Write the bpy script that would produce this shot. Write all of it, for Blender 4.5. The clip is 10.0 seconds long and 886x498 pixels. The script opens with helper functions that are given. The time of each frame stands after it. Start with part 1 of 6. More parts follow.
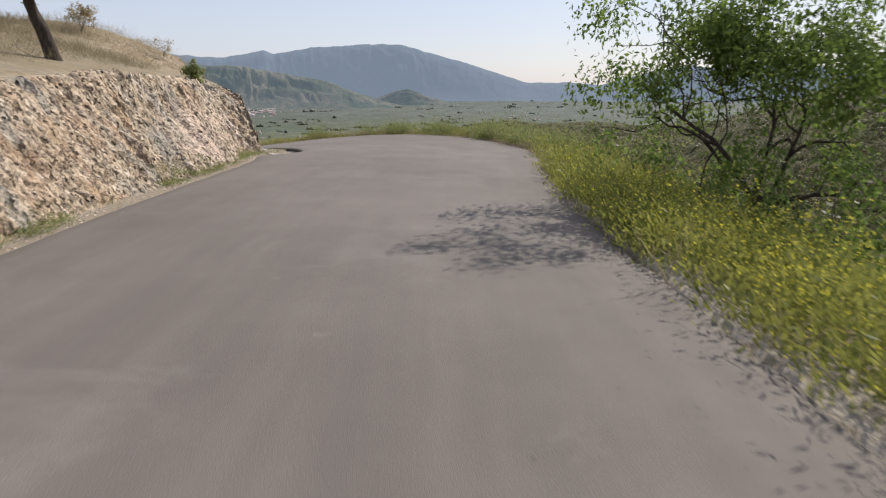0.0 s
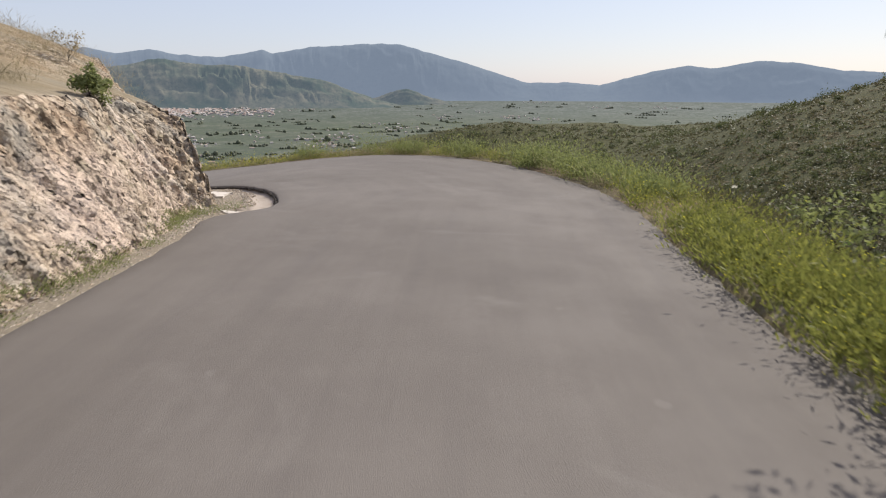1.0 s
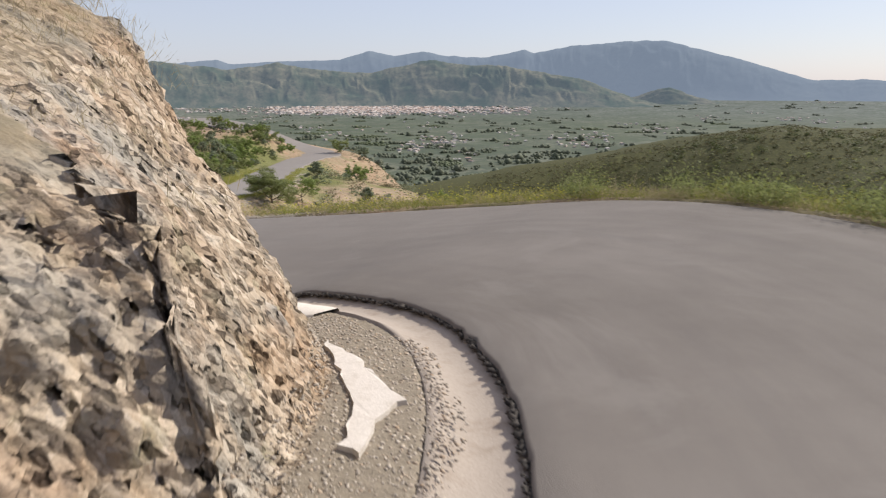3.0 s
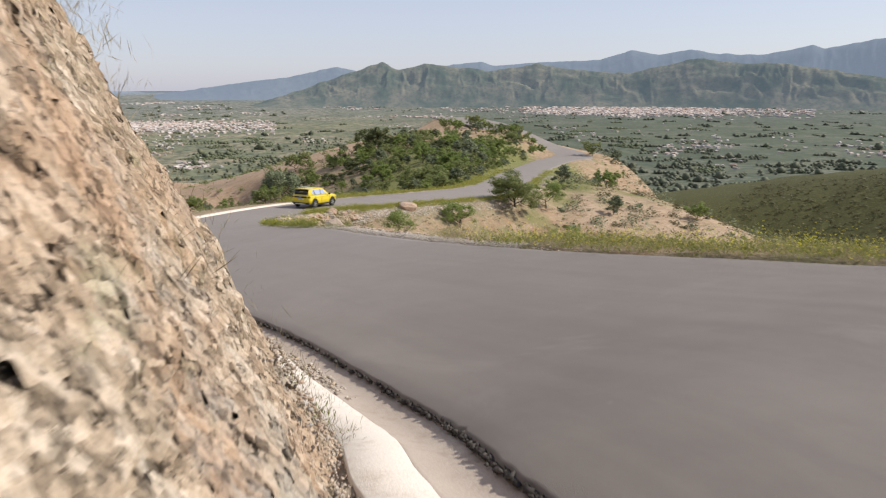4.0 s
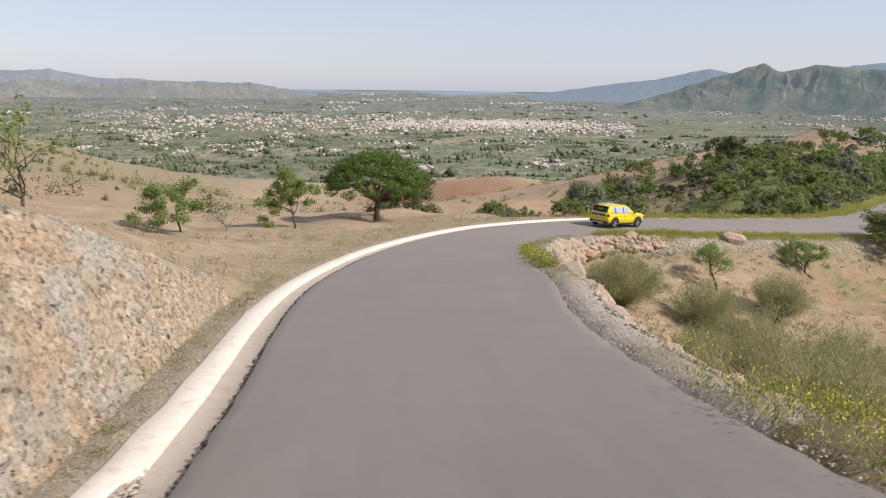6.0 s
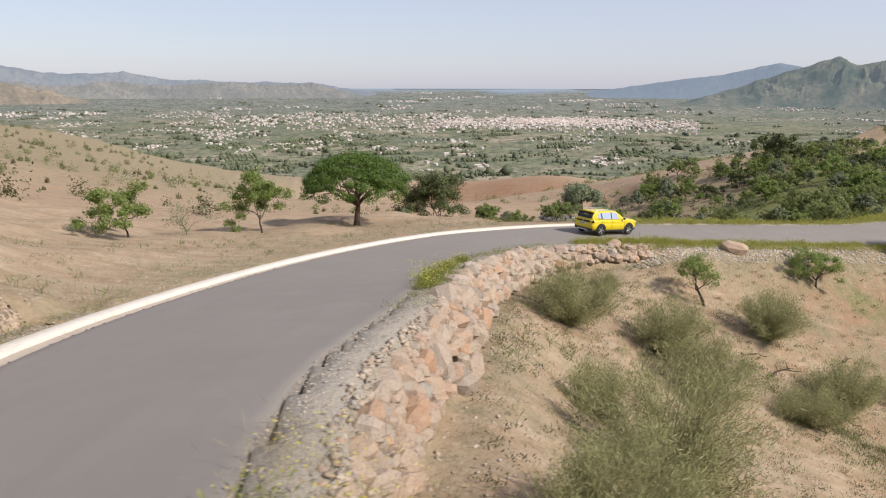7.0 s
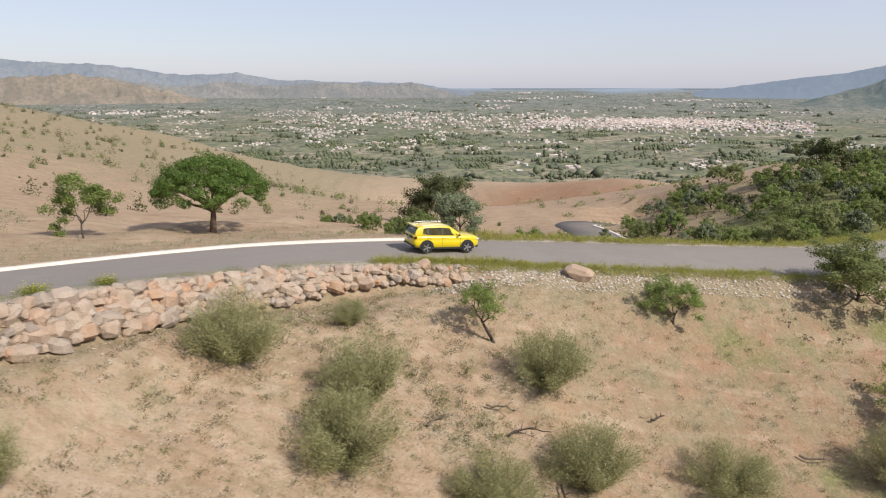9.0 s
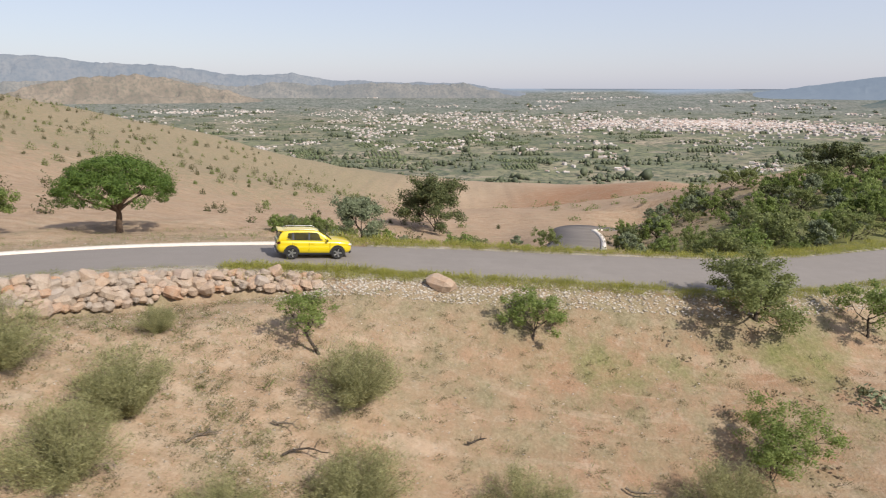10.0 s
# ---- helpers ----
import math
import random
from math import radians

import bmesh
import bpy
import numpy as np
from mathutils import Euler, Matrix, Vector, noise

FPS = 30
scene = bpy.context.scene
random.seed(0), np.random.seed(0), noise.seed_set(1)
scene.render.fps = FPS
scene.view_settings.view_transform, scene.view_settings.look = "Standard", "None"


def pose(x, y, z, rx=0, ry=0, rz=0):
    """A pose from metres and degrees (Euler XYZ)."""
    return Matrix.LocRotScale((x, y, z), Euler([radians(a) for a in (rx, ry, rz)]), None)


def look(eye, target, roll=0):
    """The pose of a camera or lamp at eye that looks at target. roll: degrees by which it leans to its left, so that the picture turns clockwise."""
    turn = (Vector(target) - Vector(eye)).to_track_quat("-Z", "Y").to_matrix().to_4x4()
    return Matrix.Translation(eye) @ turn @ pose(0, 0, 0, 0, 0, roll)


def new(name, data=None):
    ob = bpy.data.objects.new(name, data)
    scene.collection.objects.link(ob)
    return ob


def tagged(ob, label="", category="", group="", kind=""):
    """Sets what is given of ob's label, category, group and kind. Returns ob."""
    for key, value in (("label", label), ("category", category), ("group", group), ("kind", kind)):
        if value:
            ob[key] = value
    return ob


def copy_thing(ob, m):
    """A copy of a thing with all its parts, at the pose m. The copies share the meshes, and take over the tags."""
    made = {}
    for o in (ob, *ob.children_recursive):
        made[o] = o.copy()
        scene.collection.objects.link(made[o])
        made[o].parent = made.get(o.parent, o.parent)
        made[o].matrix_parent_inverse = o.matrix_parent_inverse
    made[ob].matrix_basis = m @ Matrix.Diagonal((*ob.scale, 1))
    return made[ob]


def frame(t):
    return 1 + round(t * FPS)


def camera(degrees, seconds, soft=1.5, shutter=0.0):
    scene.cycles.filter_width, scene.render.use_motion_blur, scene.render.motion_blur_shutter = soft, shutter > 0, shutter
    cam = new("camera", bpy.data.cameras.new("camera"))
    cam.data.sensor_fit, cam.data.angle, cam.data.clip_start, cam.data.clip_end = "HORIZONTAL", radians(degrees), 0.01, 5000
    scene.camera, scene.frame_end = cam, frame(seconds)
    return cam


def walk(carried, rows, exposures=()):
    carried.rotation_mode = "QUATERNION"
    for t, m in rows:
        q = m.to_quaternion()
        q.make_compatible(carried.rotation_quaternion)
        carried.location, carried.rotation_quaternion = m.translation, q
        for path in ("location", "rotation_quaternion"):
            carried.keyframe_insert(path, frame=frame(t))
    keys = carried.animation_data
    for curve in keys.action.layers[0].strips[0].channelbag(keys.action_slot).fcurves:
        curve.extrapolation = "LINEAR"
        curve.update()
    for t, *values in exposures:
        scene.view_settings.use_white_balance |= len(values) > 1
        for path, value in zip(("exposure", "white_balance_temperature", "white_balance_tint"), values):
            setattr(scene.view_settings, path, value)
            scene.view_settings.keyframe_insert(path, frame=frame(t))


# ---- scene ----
cam = camera(67.67, 10.0, soft=1.15, shutter=0.18)
PATH = [
    (0, (0.000, 0.000, -0.001), (0.000, 9.724, -2.334), 0.05),
    (0.5, (-0.436, 3.021, 0.198), (-0.404, 12.746, -2.130), -0.02),
    (1, (-0.823, 5.942, 0.325), (-0.805, 15.665, -2.011), 0.14),
    (1.5, (-1.270, 8.604, 0.344), (-1.402, 18.325, -2.001), -0.04),
    (2, (-1.767, 10.897, 0.362), (-2.710, 20.573, -1.981), 0.27),
    (2.5, (-2.315, 12.816, 0.377), (-4.332, 22.323, -1.979), -0.04),
    (2.7, (-2.625, 13.633, 0.393), (-5.214, 23.000, -1.963), -0.01),
    (3.8, (-4.636, 17.717, 0.369), (-10.712, 25.304, -1.981), -0.07),
    (4, (-5.016, 18.399, 0.360), (-11.623, 25.528, -1.989), -0.03),
    (4.5, (-6.004, 19.945, 0.320), (-13.658, 25.932, -2.041), 0.03),
    (5, (-7.024, 21.436, 0.318), (-15.664, 25.881, -2.049), 0.04),
    (5.5, (-7.803, 22.699, 0.315), (-16.832, 26.287, -2.053), 0.16),
    (5.7, (-8.079, 23.397, 0.322), (-17.227, 26.678, -2.032), 0.47),
    (6.8, (-9.263, 29.181, 0.341), (-18.729, 31.359, -2.036), 0.27),
    (7, (-9.436, 30.392, 0.341), (-18.932, 32.433, -2.038), 0.12),
    (7.5, (-9.892, 33.497, 0.333), (-19.453, 35.203, -2.048), 0.13),
    (8, (-10.341, 37.730, 0.336), (-19.963, 39.056, -2.044), 0.02),
    (8.5, (-10.753, 41.520, 0.332), (-20.414, 42.518, -2.051), 0.11),
    (9, (-11.241, 46.453, 0.316), (-20.933, 47.068, -2.069), 0.02),
    (9.5, (-11.704, 50.665, 0.319), (-21.412, 50.940, -2.066), 0.13),
    (10, (-12.388, 56.008, 0.340), (-22.099, 55.870, -2.042), 0.08),
]
walk(cam, [(t, look(eye, target, roll)) for t, eye, target, roll in PATH], [(0, 0.55), (3, 0.55), (6, 0.58), (10, 0.58)])

# ---- sky and sun ----
SUN_AZ, SUN_EL = math.atan2(0.66, 0.75), radians(41)
world = bpy.data.worlds.new("world")
scene.world = world
world.use_nodes = True
wn = world.node_tree
sky = wn.nodes.new("ShaderNodeTexSky")
sky.sky_type, sky.sun_disc = "NISHITA", False
sky.sun_elevation, sky.sun_rotation = SUN_EL, SUN_AZ
sky.altitude, sky.air_density, sky.dust_density, sky.ozone_density = 100, 1.0, 0.9, 1.0
# a thin veil of high cloud over the blue
veil = wn.nodes.new("ShaderNodeMix")
veil.data_type = "RGBA"
veil.inputs[0].default_value = 0.5
veil.inputs[7].default_value = (7.9, 8.1, 10.1, 1)
wn.links.new(sky.outputs[0], veil.inputs[6])
wn.links.new(veil.outputs[2], wn.nodes["Background"].inputs["Color"])
wn.nodes["Background"].inputs["Strength"].default_value = 0.068
lamp = bpy.data.lights.new("sun", "SUN")
lamp.energy, lamp.angle, lamp.color = 3.6, radians(0.6), (1.0, 0.94, 0.85)
sun = new("sun", lamp)
sun.matrix_world = look((math.sin(SUN_AZ) * math.cos(SUN_EL) * 100, math.cos(SUN_AZ) * math.cos(SUN_EL) * 100, math.sin(SUN_EL) * 100), (0, 0, 0))

# ---- materials ----
class Mat:
    """A node material under construction."""

    def __init__(self, name, rough=0.8, metal=0.0, spec=0.5):
        self.m = bpy.data.materials.new(name)
        self.m.use_nodes = True
        self.t = self.m.node_tree
        self.b = self.t.nodes["Principled BSDF"]
        self.b.inputs["Roughness"].default_value = rough
        self.b.inputs["Metallic"].default_value = metal
        self.b.inputs["Specular IOR Level"].default_value = spec
        self.pos = None

    def node(self, kind, **inputs):
        n = self.t.nodes.new(kind)
        for k, v in inputs.items():
            self.put(n, k, v)
        return n

    def put(self, n, k, v):
        key = k if isinstance(k, int) else k.replace("_", " ")
        if isinstance(v, bpy.types.NodeSocket):
            self.t.links.new(v, n.inputs[key])
        else:
            n.inputs[key].default_value = v

    def where(self):
        if not self.pos:
            self.pos = self.t.nodes.new("ShaderNodeNewGeometry").outputs["Position"]
        return self.pos

    def noise(self, scale, detail=4.0, rough=0.55, vec=None, distortion=0.0):
        return self.node("ShaderNodeTexNoise", Vector=vec or self.where(), Scale=scale, Detail=detail, Roughness=rough, Distortion=distortion).outputs["Fac"]

    def cells(self, scale, feature="F1", out="Distance", vec=None):
        n = self.node("ShaderNodeTexVoronoi", Vector=vec or self.where(), Scale=scale)
        n.feature = feature
        return n.outputs[out]

    def ramp(self, fac, *stops):
        n = self.t.nodes.new("ShaderNodeValToRGB")
        e = n.color_ramp.elements
        while len(e) < len(stops):
            e.new(0.5)
        for el, (p, c) in zip(e, stops):
            el.position = p
            el.color = (*c, 1) if not isinstance(c, (int, float)) else (c, c, c, 1)
        self.put(n, "Fac", fac)
        return n.outputs["Color"]

    def mix(self, fac, a, b, how="MIX"):
        n = self.t.nodes.new("ShaderNodeMix")
        n.data_type, n.blend_type = "RGBA", how
        for i, v in ((0, fac), (6, a), (7, b)):
            if isinstance(v, bpy.types.NodeSocket):
                self.t.links.new(v, n.inputs[i])
            else:
                n.inputs[i].default_value = v if i == 0 else (*v, 1)
        return n.outputs[2]

    def math(self, how, a, b=0.0):
        n = self.t.nodes.new("ShaderNodeMath")
        n.operation = how
        self.put(n, 0, a), self.put(n, 1, b)
        return n.outputs[0]

    def attr(self, name):
        n = self.t.nodes.new("ShaderNodeAttribute")
        n.attribute_name = name
        return n.outputs["Fac"]

    def random(self, island=False):
        if island:
            return self.t.nodes.new("ShaderNodeNewGeometry").outputs["Random Per Island"]
        return self.t.nodes.new("ShaderNodeObjectInfo").outputs["Random"]

    def color(self, c):
        self.put(self.b, "Base_Color", c if isinstance(c, bpy.types.NodeSocket) else (*c, 1))
        return self

    def bump(self, h, strength=0.5, distance=0.02):
        n = self.node("ShaderNodeBump", Height=h, Strength=strength, Distance=distance)
        self.t.links.new(n.outputs[0], self.b.inputs["Normal"])
        return self


def plain(name, c, rough=0.6, metal=0.0, spec=0.5, vary=0.12, scale=30):
    """A plain surface with a little mottling."""
    m = Mat(name, rough, metal, spec)
    n = m.noise(scale, 5)
    m.color(m.mix(n, [v * (1 - vary) for v in c], [min(v * (1 + vary), 1) for v in c]))
    return m.m


def asphalt():
    m = Mat("asphalt", 0.88, spec=0.3)
    broad, patch, fine = m.noise(0.22, 3), m.noise(1.1, 5, 0.6), m.noise(90, 3, 0.7)
    c = m.mix(m.ramp(broad, (0.35, 0), (0.7, 1)), (0.132, 0.114, 0.098), (0.172, 0.150, 0.131))
    c = m.mix(m.ramp(patch, (0.42, 0), (0.75, 0.35)), c, (0.112, 0.098, 0.090))
    grit = m.cells(160)
    c = m.mix(m.ramp(grit, (0.1, 0.35), (0.45, 0)), c, (0.22, 0.20, 0.185))
    spots = m.noise(3.3, 2, 0.4)
    c = m.mix(m.ramp(spots, (0.76, 0), (0.79, 0.35)), c, (0.22, 0.195, 0.175))
    # polish and dust drawn out along the lanes
    lane = m.node("ShaderNodeCombineXYZ", X=m.math("MULTIPLY", m.attr("across"), 14.0), Y=m.math("MULTIPLY", m.attr("along"), 0.16)).outputs[0]
    streak = m.noise(1.0, 5, 0.6, vec=lane)
    c = m.mix(m.ramp(streak, (0.3, 0.28), (0.5, 0)), c, (0.10, 0.088, 0.083))
    scuff = m.noise(0.35, 6, 0.7, distortion=1.2)
    c = m.mix(m.ramp(scuff, (0.56, 0), (0.68, 0.4)), c, (0.21, 0.188, 0.168))
    c = m.mix(m.ramp(streak, (0.5, 0), (0.72, 0.25)), c, (0.20, 0.178, 0.16))
    # paler surface beyond the bend
    pale = m.ramp(m.math("MULTIPLY", m.attr("along"), 0.005), (0.335, 0), (0.40, 0.55))
    c = m.mix(pale, c, (0.26, 0.233, 0.21))
    m.color(c)
    m.put(m.b, "Roughness", m.ramp(patch, (0.3, 0.8), (0.7, 0.95)))
    m.bump(m.math("ADD", m.math("MULTIPLY", fine, 0.6), grit), 0.45, 0.006)
    return m.m


def soil():
    """Open ground: earth, dry grass and green by their share at each place."""
    m = Mat("open_ground", 0.95, spec=0.2)
    big, mid, fine, grain = m.noise(0.05, 4), m.noise(0.55, 6, 0.62), m.noise(6, 5, 0.65), m.noise(45, 3, 0.7)
    earth = m.ramp(mid, (0.25, (0.31, 0.215, 0.14)), (0.5, (0.40, 0.295, 0.20)), (0.75, (0.48, 0.37, 0.262)))
    red = m.mix(m.ramp(fine, (0.3, 0), (0.7, 1)), (0.30, 0.115, 0.05), (0.25, 0.14, 0.08))
    earth = m.mix(m.attr("red"), earth, red)
    patchy = m.noise(1.7, 6, 0.7, distortion=0.6)
    earth = m.mix(m.ramp(patchy, (0.5, 0), (0.66, 0.6)), earth, (0.35, 0.225, 0.135))
    earth = m.mix(m.ramp(patchy, (0.36, 0.6), (0.46, 0)), earth, (0.43, 0.34, 0.25))
    clod = m.noise(11, 4, 0.7)
    earth = m.mix(m.ramp(clod, (0.52, 0), (0.68, 0.5)), earth, (0.25, 0.165, 0.10))
    earth = m.mix(m.ramp(clod, (0.32, 0.45), (0.44, 0)), earth, (0.43, 0.35, 0.265))
    earth = m.mix(m.ramp(big, (0.45, 0), (0.7, 0.5)), earth, (0.31, 0.22, 0.148))
    dry = m.ramp(fine, (0.3, (0.175, 0.145, 0.085)), (0.55, (0.265, 0.22, 0.135)), (0.8, (0.36, 0.305, 0.205)))
    # shallow tracks worn across the slope by grazing and ploughing
    track = m.noise(0.8, 4, 0.6, vec=m.node("ShaderNodeMapping", Vector=m.where(), Scale=(1.6, 0.22, 1.0), Rotation=(0, 0, 0.25)).outputs[0], distortion=0.5)
    earth = m.mix(m.ramp(track, (0.40, 0.4), (0.47, 0)), earth, (0.26, 0.18, 0.11))
    earth = m.mix(m.ramp(track, (0.55, 0), (0.63, 0.4)), earth, (0.47, 0.37, 0.27))
    green = m.ramp(fine, (0.3, (0.05, 0.05, 0.014)), (0.55, (0.09, 0.085, 0.024)), (0.8, (0.155, 0.132, 0.046)))
    stone = m.ramp(grain, (0.3, (0.24, 0.205, 0.165)), (0.7, (0.43, 0.385, 0.325)))

    def share(name, n, soft=0.16):
        return m.ramp(m.math("ADD", m.math("SUBTRACT", m.attr(name), 0.5), n), (0.5 - soft, 0), (0.5 + soft, 1))

    c = m.mix(share("dry", mid), earth, dry)
    c = m.mix(share("green", m.math("ADD", m.math("MULTIPLY", mid, 0.6), m.math("MULTIPLY", fine, 0.4))), c, green)
    thicket = m.noise(1.3, 7, 0.78)
    c = m.mix(m.math("MULTIPLY", m.attr("green"), m.ramp(thicket, (0.42, 0), (0.52, 0.9))), c, (0.032, 0.036, 0.011))
    c = m.mix(m.math("MULTIPLY", m.attr("green"), m.ramp(thicket, (0.34, 0.6), (0.44, 0))), c, (0.17, 0.138, 0.058))
    meadow = m.ramp(fine, (0.3, (0.095, 0.105, 0.032)), (0.55, (0.17, 0.17, 0.06)), (0.8, (0.28, 0.25, 0.11)))
    c = m.mix(share("meadow", m.math("ADD", m.math("MULTIPLY", mid, 0.7), m.math("MULTIPLY", clod, 0.3))), c, meadow)
    c = m.mix(share("gravel", fine), c, stone)
    pebble = m.cells(7)
    c = m.mix(m.ramp(pebble, (0.07, 0.5), (0.13, 0)), c, (0.42, 0.36, 0.30))
    herb = m.cells(1.9)
    c = m.mix(m.math("MULTIPLY", m.ramp(herb, (0.10, 0.6), (0.2, 0)), m.ramp(mid, (0.45, 0), (0.6, 1))), c, (0.15, 0.15, 0.075))
    # fields of the valley: parcels in many greens and browns
    plot = m.node("ShaderNodeTexVoronoi", Vector=m.where(), Scale=0.0065)
    plot.feature = "F1"
    small = m.node("ShaderNodeTexVoronoi", Vector=m.where(), Scale=0.021)
    tone = m.node("ShaderNodeSeparateColor", Color=plot.outputs["Color"])
    tone2 = m.node("ShaderNodeSeparateColor", Color=small.outputs["Color"])
    field = m.ramp(tone.outputs[0], (0.0, (0.05, 0.07, 0.04)), (0.25, (0.10, 0.135, 0.06)), (0.45, (0.085, 0.10, 0.06)), (0.6, (0.15, 0.175, 0.075)), (0.8, (0.20, 0.185, 0.12)), (1.0, (0.33, 0.28, 0.205)))
    field2 = m.ramp(tone2.outputs[1], (0.0, (0.05, 0.068, 0.04)), (0.35, (0.11, 0.145, 0.065)), (0.6, (0.14, 0.15, 0.095)), (0.8, (0.21, 0.195, 0.13)), (1.0, (0.38, 0.33, 0.26)))
    field = m.mix(0.5, field, field2)
    # whole fields tinted by bearing: darker to the north, paler to the west
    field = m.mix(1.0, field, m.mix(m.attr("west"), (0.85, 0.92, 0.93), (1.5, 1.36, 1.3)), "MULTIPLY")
    field = m.mix(0.48, field, (0.165, 0.157, 0.115))
    # far fields fade to pale grey: distance haze put into the colour
    field = m.mix(m.attr("far_haze"), field, m.mix(tone2.outputs[2], (0.13, 0.145, 0.135), (0.25, 0.25, 0.24)))
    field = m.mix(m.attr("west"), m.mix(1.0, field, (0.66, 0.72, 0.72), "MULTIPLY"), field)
    groves = m.noise(0.06, 4, 0.7)
    field = m.mix(m.ramp(groves, (0.47, 0), (0.58, 0.85)), field, (0.058, 0.074, 0.052))
    c = m.mix(m.attr("field"), c, field)
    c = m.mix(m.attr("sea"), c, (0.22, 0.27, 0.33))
    m.color(c)
    m.bump(m.math("ADD", m.math("MULTIPLY", fine, 2.2), m.math("ADD", grain, pebble)), 0.55, 0.05)
    return m.m


def rock():
    m = Mat("cut_rock", 0.92, spec=0.2)
    axis = []
    for a in ((-0.998, 0.065, 0.0), (0.031, 0.480, -0.877), (0.057, 0.875, 0.481)):
        n = m.node("ShaderNodeVectorMath")
        n.operation = "DOT_PRODUCT"
        m.put(n, 0, m.where())
        n.inputs[1].default_value = a
        axis.append(n.outputs["Value"])
    tilt = m.node("ShaderNodeCombineXYZ", X=axis[0], Y=axis[1], Z=m.math("MULTIPLY", axis[2], 2.2)).outputs[0]
    mid, band, fine, grain = m.noise(0.9, 5, 0.6), m.noise(0.8, 6, 0.65, vec=tilt), m.noise(9, 6, 0.7, vec=tilt), m.noise(48, 4, 0.7)
    chip = m.node("ShaderNodeTexVoronoi", Vector=tilt, Scale=6.5)
    chip2 = m.node("ShaderNodeTexVoronoi", Vector=tilt, Scale=15.0)
    tone = m.node("ShaderNodeSeparateColor", Color=chip.outputs["Color"]).outputs[0]
    tone2 = m.node("ShaderNodeSeparateColor", Color=chip2.outputs["Color"]).outputs[1]
    tone = m.math("ADD", m.math("MULTIPLY", tone, 0.45), m.math("MULTIPLY", tone2, 0.55))
    c = m.ramp(tone, (0.1, (0.21, 0.162, 0.112)), (0.38, (0.38, 0.295, 0.21)), (0.65, (0.51, 0.41, 0.305)), (0.95, (0.68, 0.575, 0.46)))
    c = m.mix(m.ramp(mid, (0.45, 0), (0.68, 0.65)), c, (0.44, 0.275, 0.17))
    c = m.mix(m.ramp(band, (0.54, 0), (0.66, 0.7)), c, (0.33, 0.325, 0.30))
    c = m.mix(m.math("MULTIPLY", m.attr("earth"), 0.62), c, m.mix(m.ramp(fine, (0.35, 0), (0.65, 1)), (0.22, 0.163, 0.112), (0.38, 0.30, 0.222)))
    grey = m.noise(0.55, 5, 0.6, vec=tilt)
    c = m.mix(m.ramp(grey, (0.53, 0), (0.64, 0.8)), c, (0.36, 0.335, 0.29))
    c = m.mix(m.ramp(grey, (0.32, 0.5), (0.43, 0)), c, (0.42, 0.265, 0.15))
    c = m.mix(m.math("MULTIPLY", m.attr("slab"), m.ramp(mid, (0.35, 0.2), (0.5, 0.85))), c, m.mix(fine, (0.60, 0.455, 0.36), (0.74, 0.60, 0.495)))
    c = m.mix(m.attr("vein"), c, (0.66, 0.555, 0.46))
    c = m.mix(m.ramp(m.noise(2.6, 4, 0.6), (0.60, 0), (0.72, 0.5)), c, (0.24, 0.235, 0.13))
    c = m.mix(m.ramp(fine, (0.30, 0.6), (0.42, 0)), c, (0.19, 0.145, 0.105))
    c = m.mix(m.attr("scree"), c, m.mix(grain, (0.19, 0.155, 0.11), (0.33, 0.28, 0.215)))
    c = m.mix(m.math("MULTIPLY", m.attr("turf"), m.ramp(mid, (0.3, 0.6), (0.7, 1.0))), c, m.mix(fine, (0.145, 0.118, 0.068), (0.28, 0.228, 0.14)))
    c = m.mix(m.ramp(grain, (0.3, 0.35), (0.55, 0)), c, (0.17, 0.14, 0.11))
    m.color(c)
    # crevice shade put into the colour as dark seams along the bedding
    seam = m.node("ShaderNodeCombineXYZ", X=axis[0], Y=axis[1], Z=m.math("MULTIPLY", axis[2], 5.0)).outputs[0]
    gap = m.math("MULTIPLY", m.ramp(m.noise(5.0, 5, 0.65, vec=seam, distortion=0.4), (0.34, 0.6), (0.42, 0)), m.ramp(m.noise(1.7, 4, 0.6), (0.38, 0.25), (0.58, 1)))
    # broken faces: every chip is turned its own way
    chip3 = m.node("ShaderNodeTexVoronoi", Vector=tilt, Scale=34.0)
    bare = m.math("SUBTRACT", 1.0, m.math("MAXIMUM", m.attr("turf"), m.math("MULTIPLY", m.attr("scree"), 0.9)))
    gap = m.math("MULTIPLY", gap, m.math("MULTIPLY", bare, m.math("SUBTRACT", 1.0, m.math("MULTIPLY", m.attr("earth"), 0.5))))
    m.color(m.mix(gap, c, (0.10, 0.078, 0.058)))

    def vec(how, a, b=None, scale=None):
        n = m.t.nodes.new("ShaderNodeVectorMath")
        n.operation = how
        m.put(n, 0, a)
        if b is not None:
            m.put(n, 1, b)
        if scale is not None:
            m.put(n, "Scale", scale)
        return n.outputs[0]

    turned = vec("ADD", vec("SCALE", vec("SUBTRACT", chip2.outputs["Color"], (0.5, 0.5, 0.5)), scale=1.7), vec("SCALE", vec("SUBTRACT", chip3.outputs["Color"], (0.5, 0.5, 0.5)), scale=0.9))
    turned = vec("SCALE", turned, scale=m.math("MULTIPLY", bare, m.math("SUBTRACT", 1.0, m.math("MULTIPLY", m.attr("earth"), 0.45))))
    facing = vec("NORMALIZE", vec("ADD", m.t.nodes.new("ShaderNodeNewGeometry").outputs["Normal"], turned))
    h = m.math("ADD", m.math("MULTIPLY", fine, 1.6), m.math("SUBTRACT", 1.0, gap))
    m.bump(m.math("ADD", h, m.math("MULTIPLY", grain, 0.6)), 0.5, 0.03)
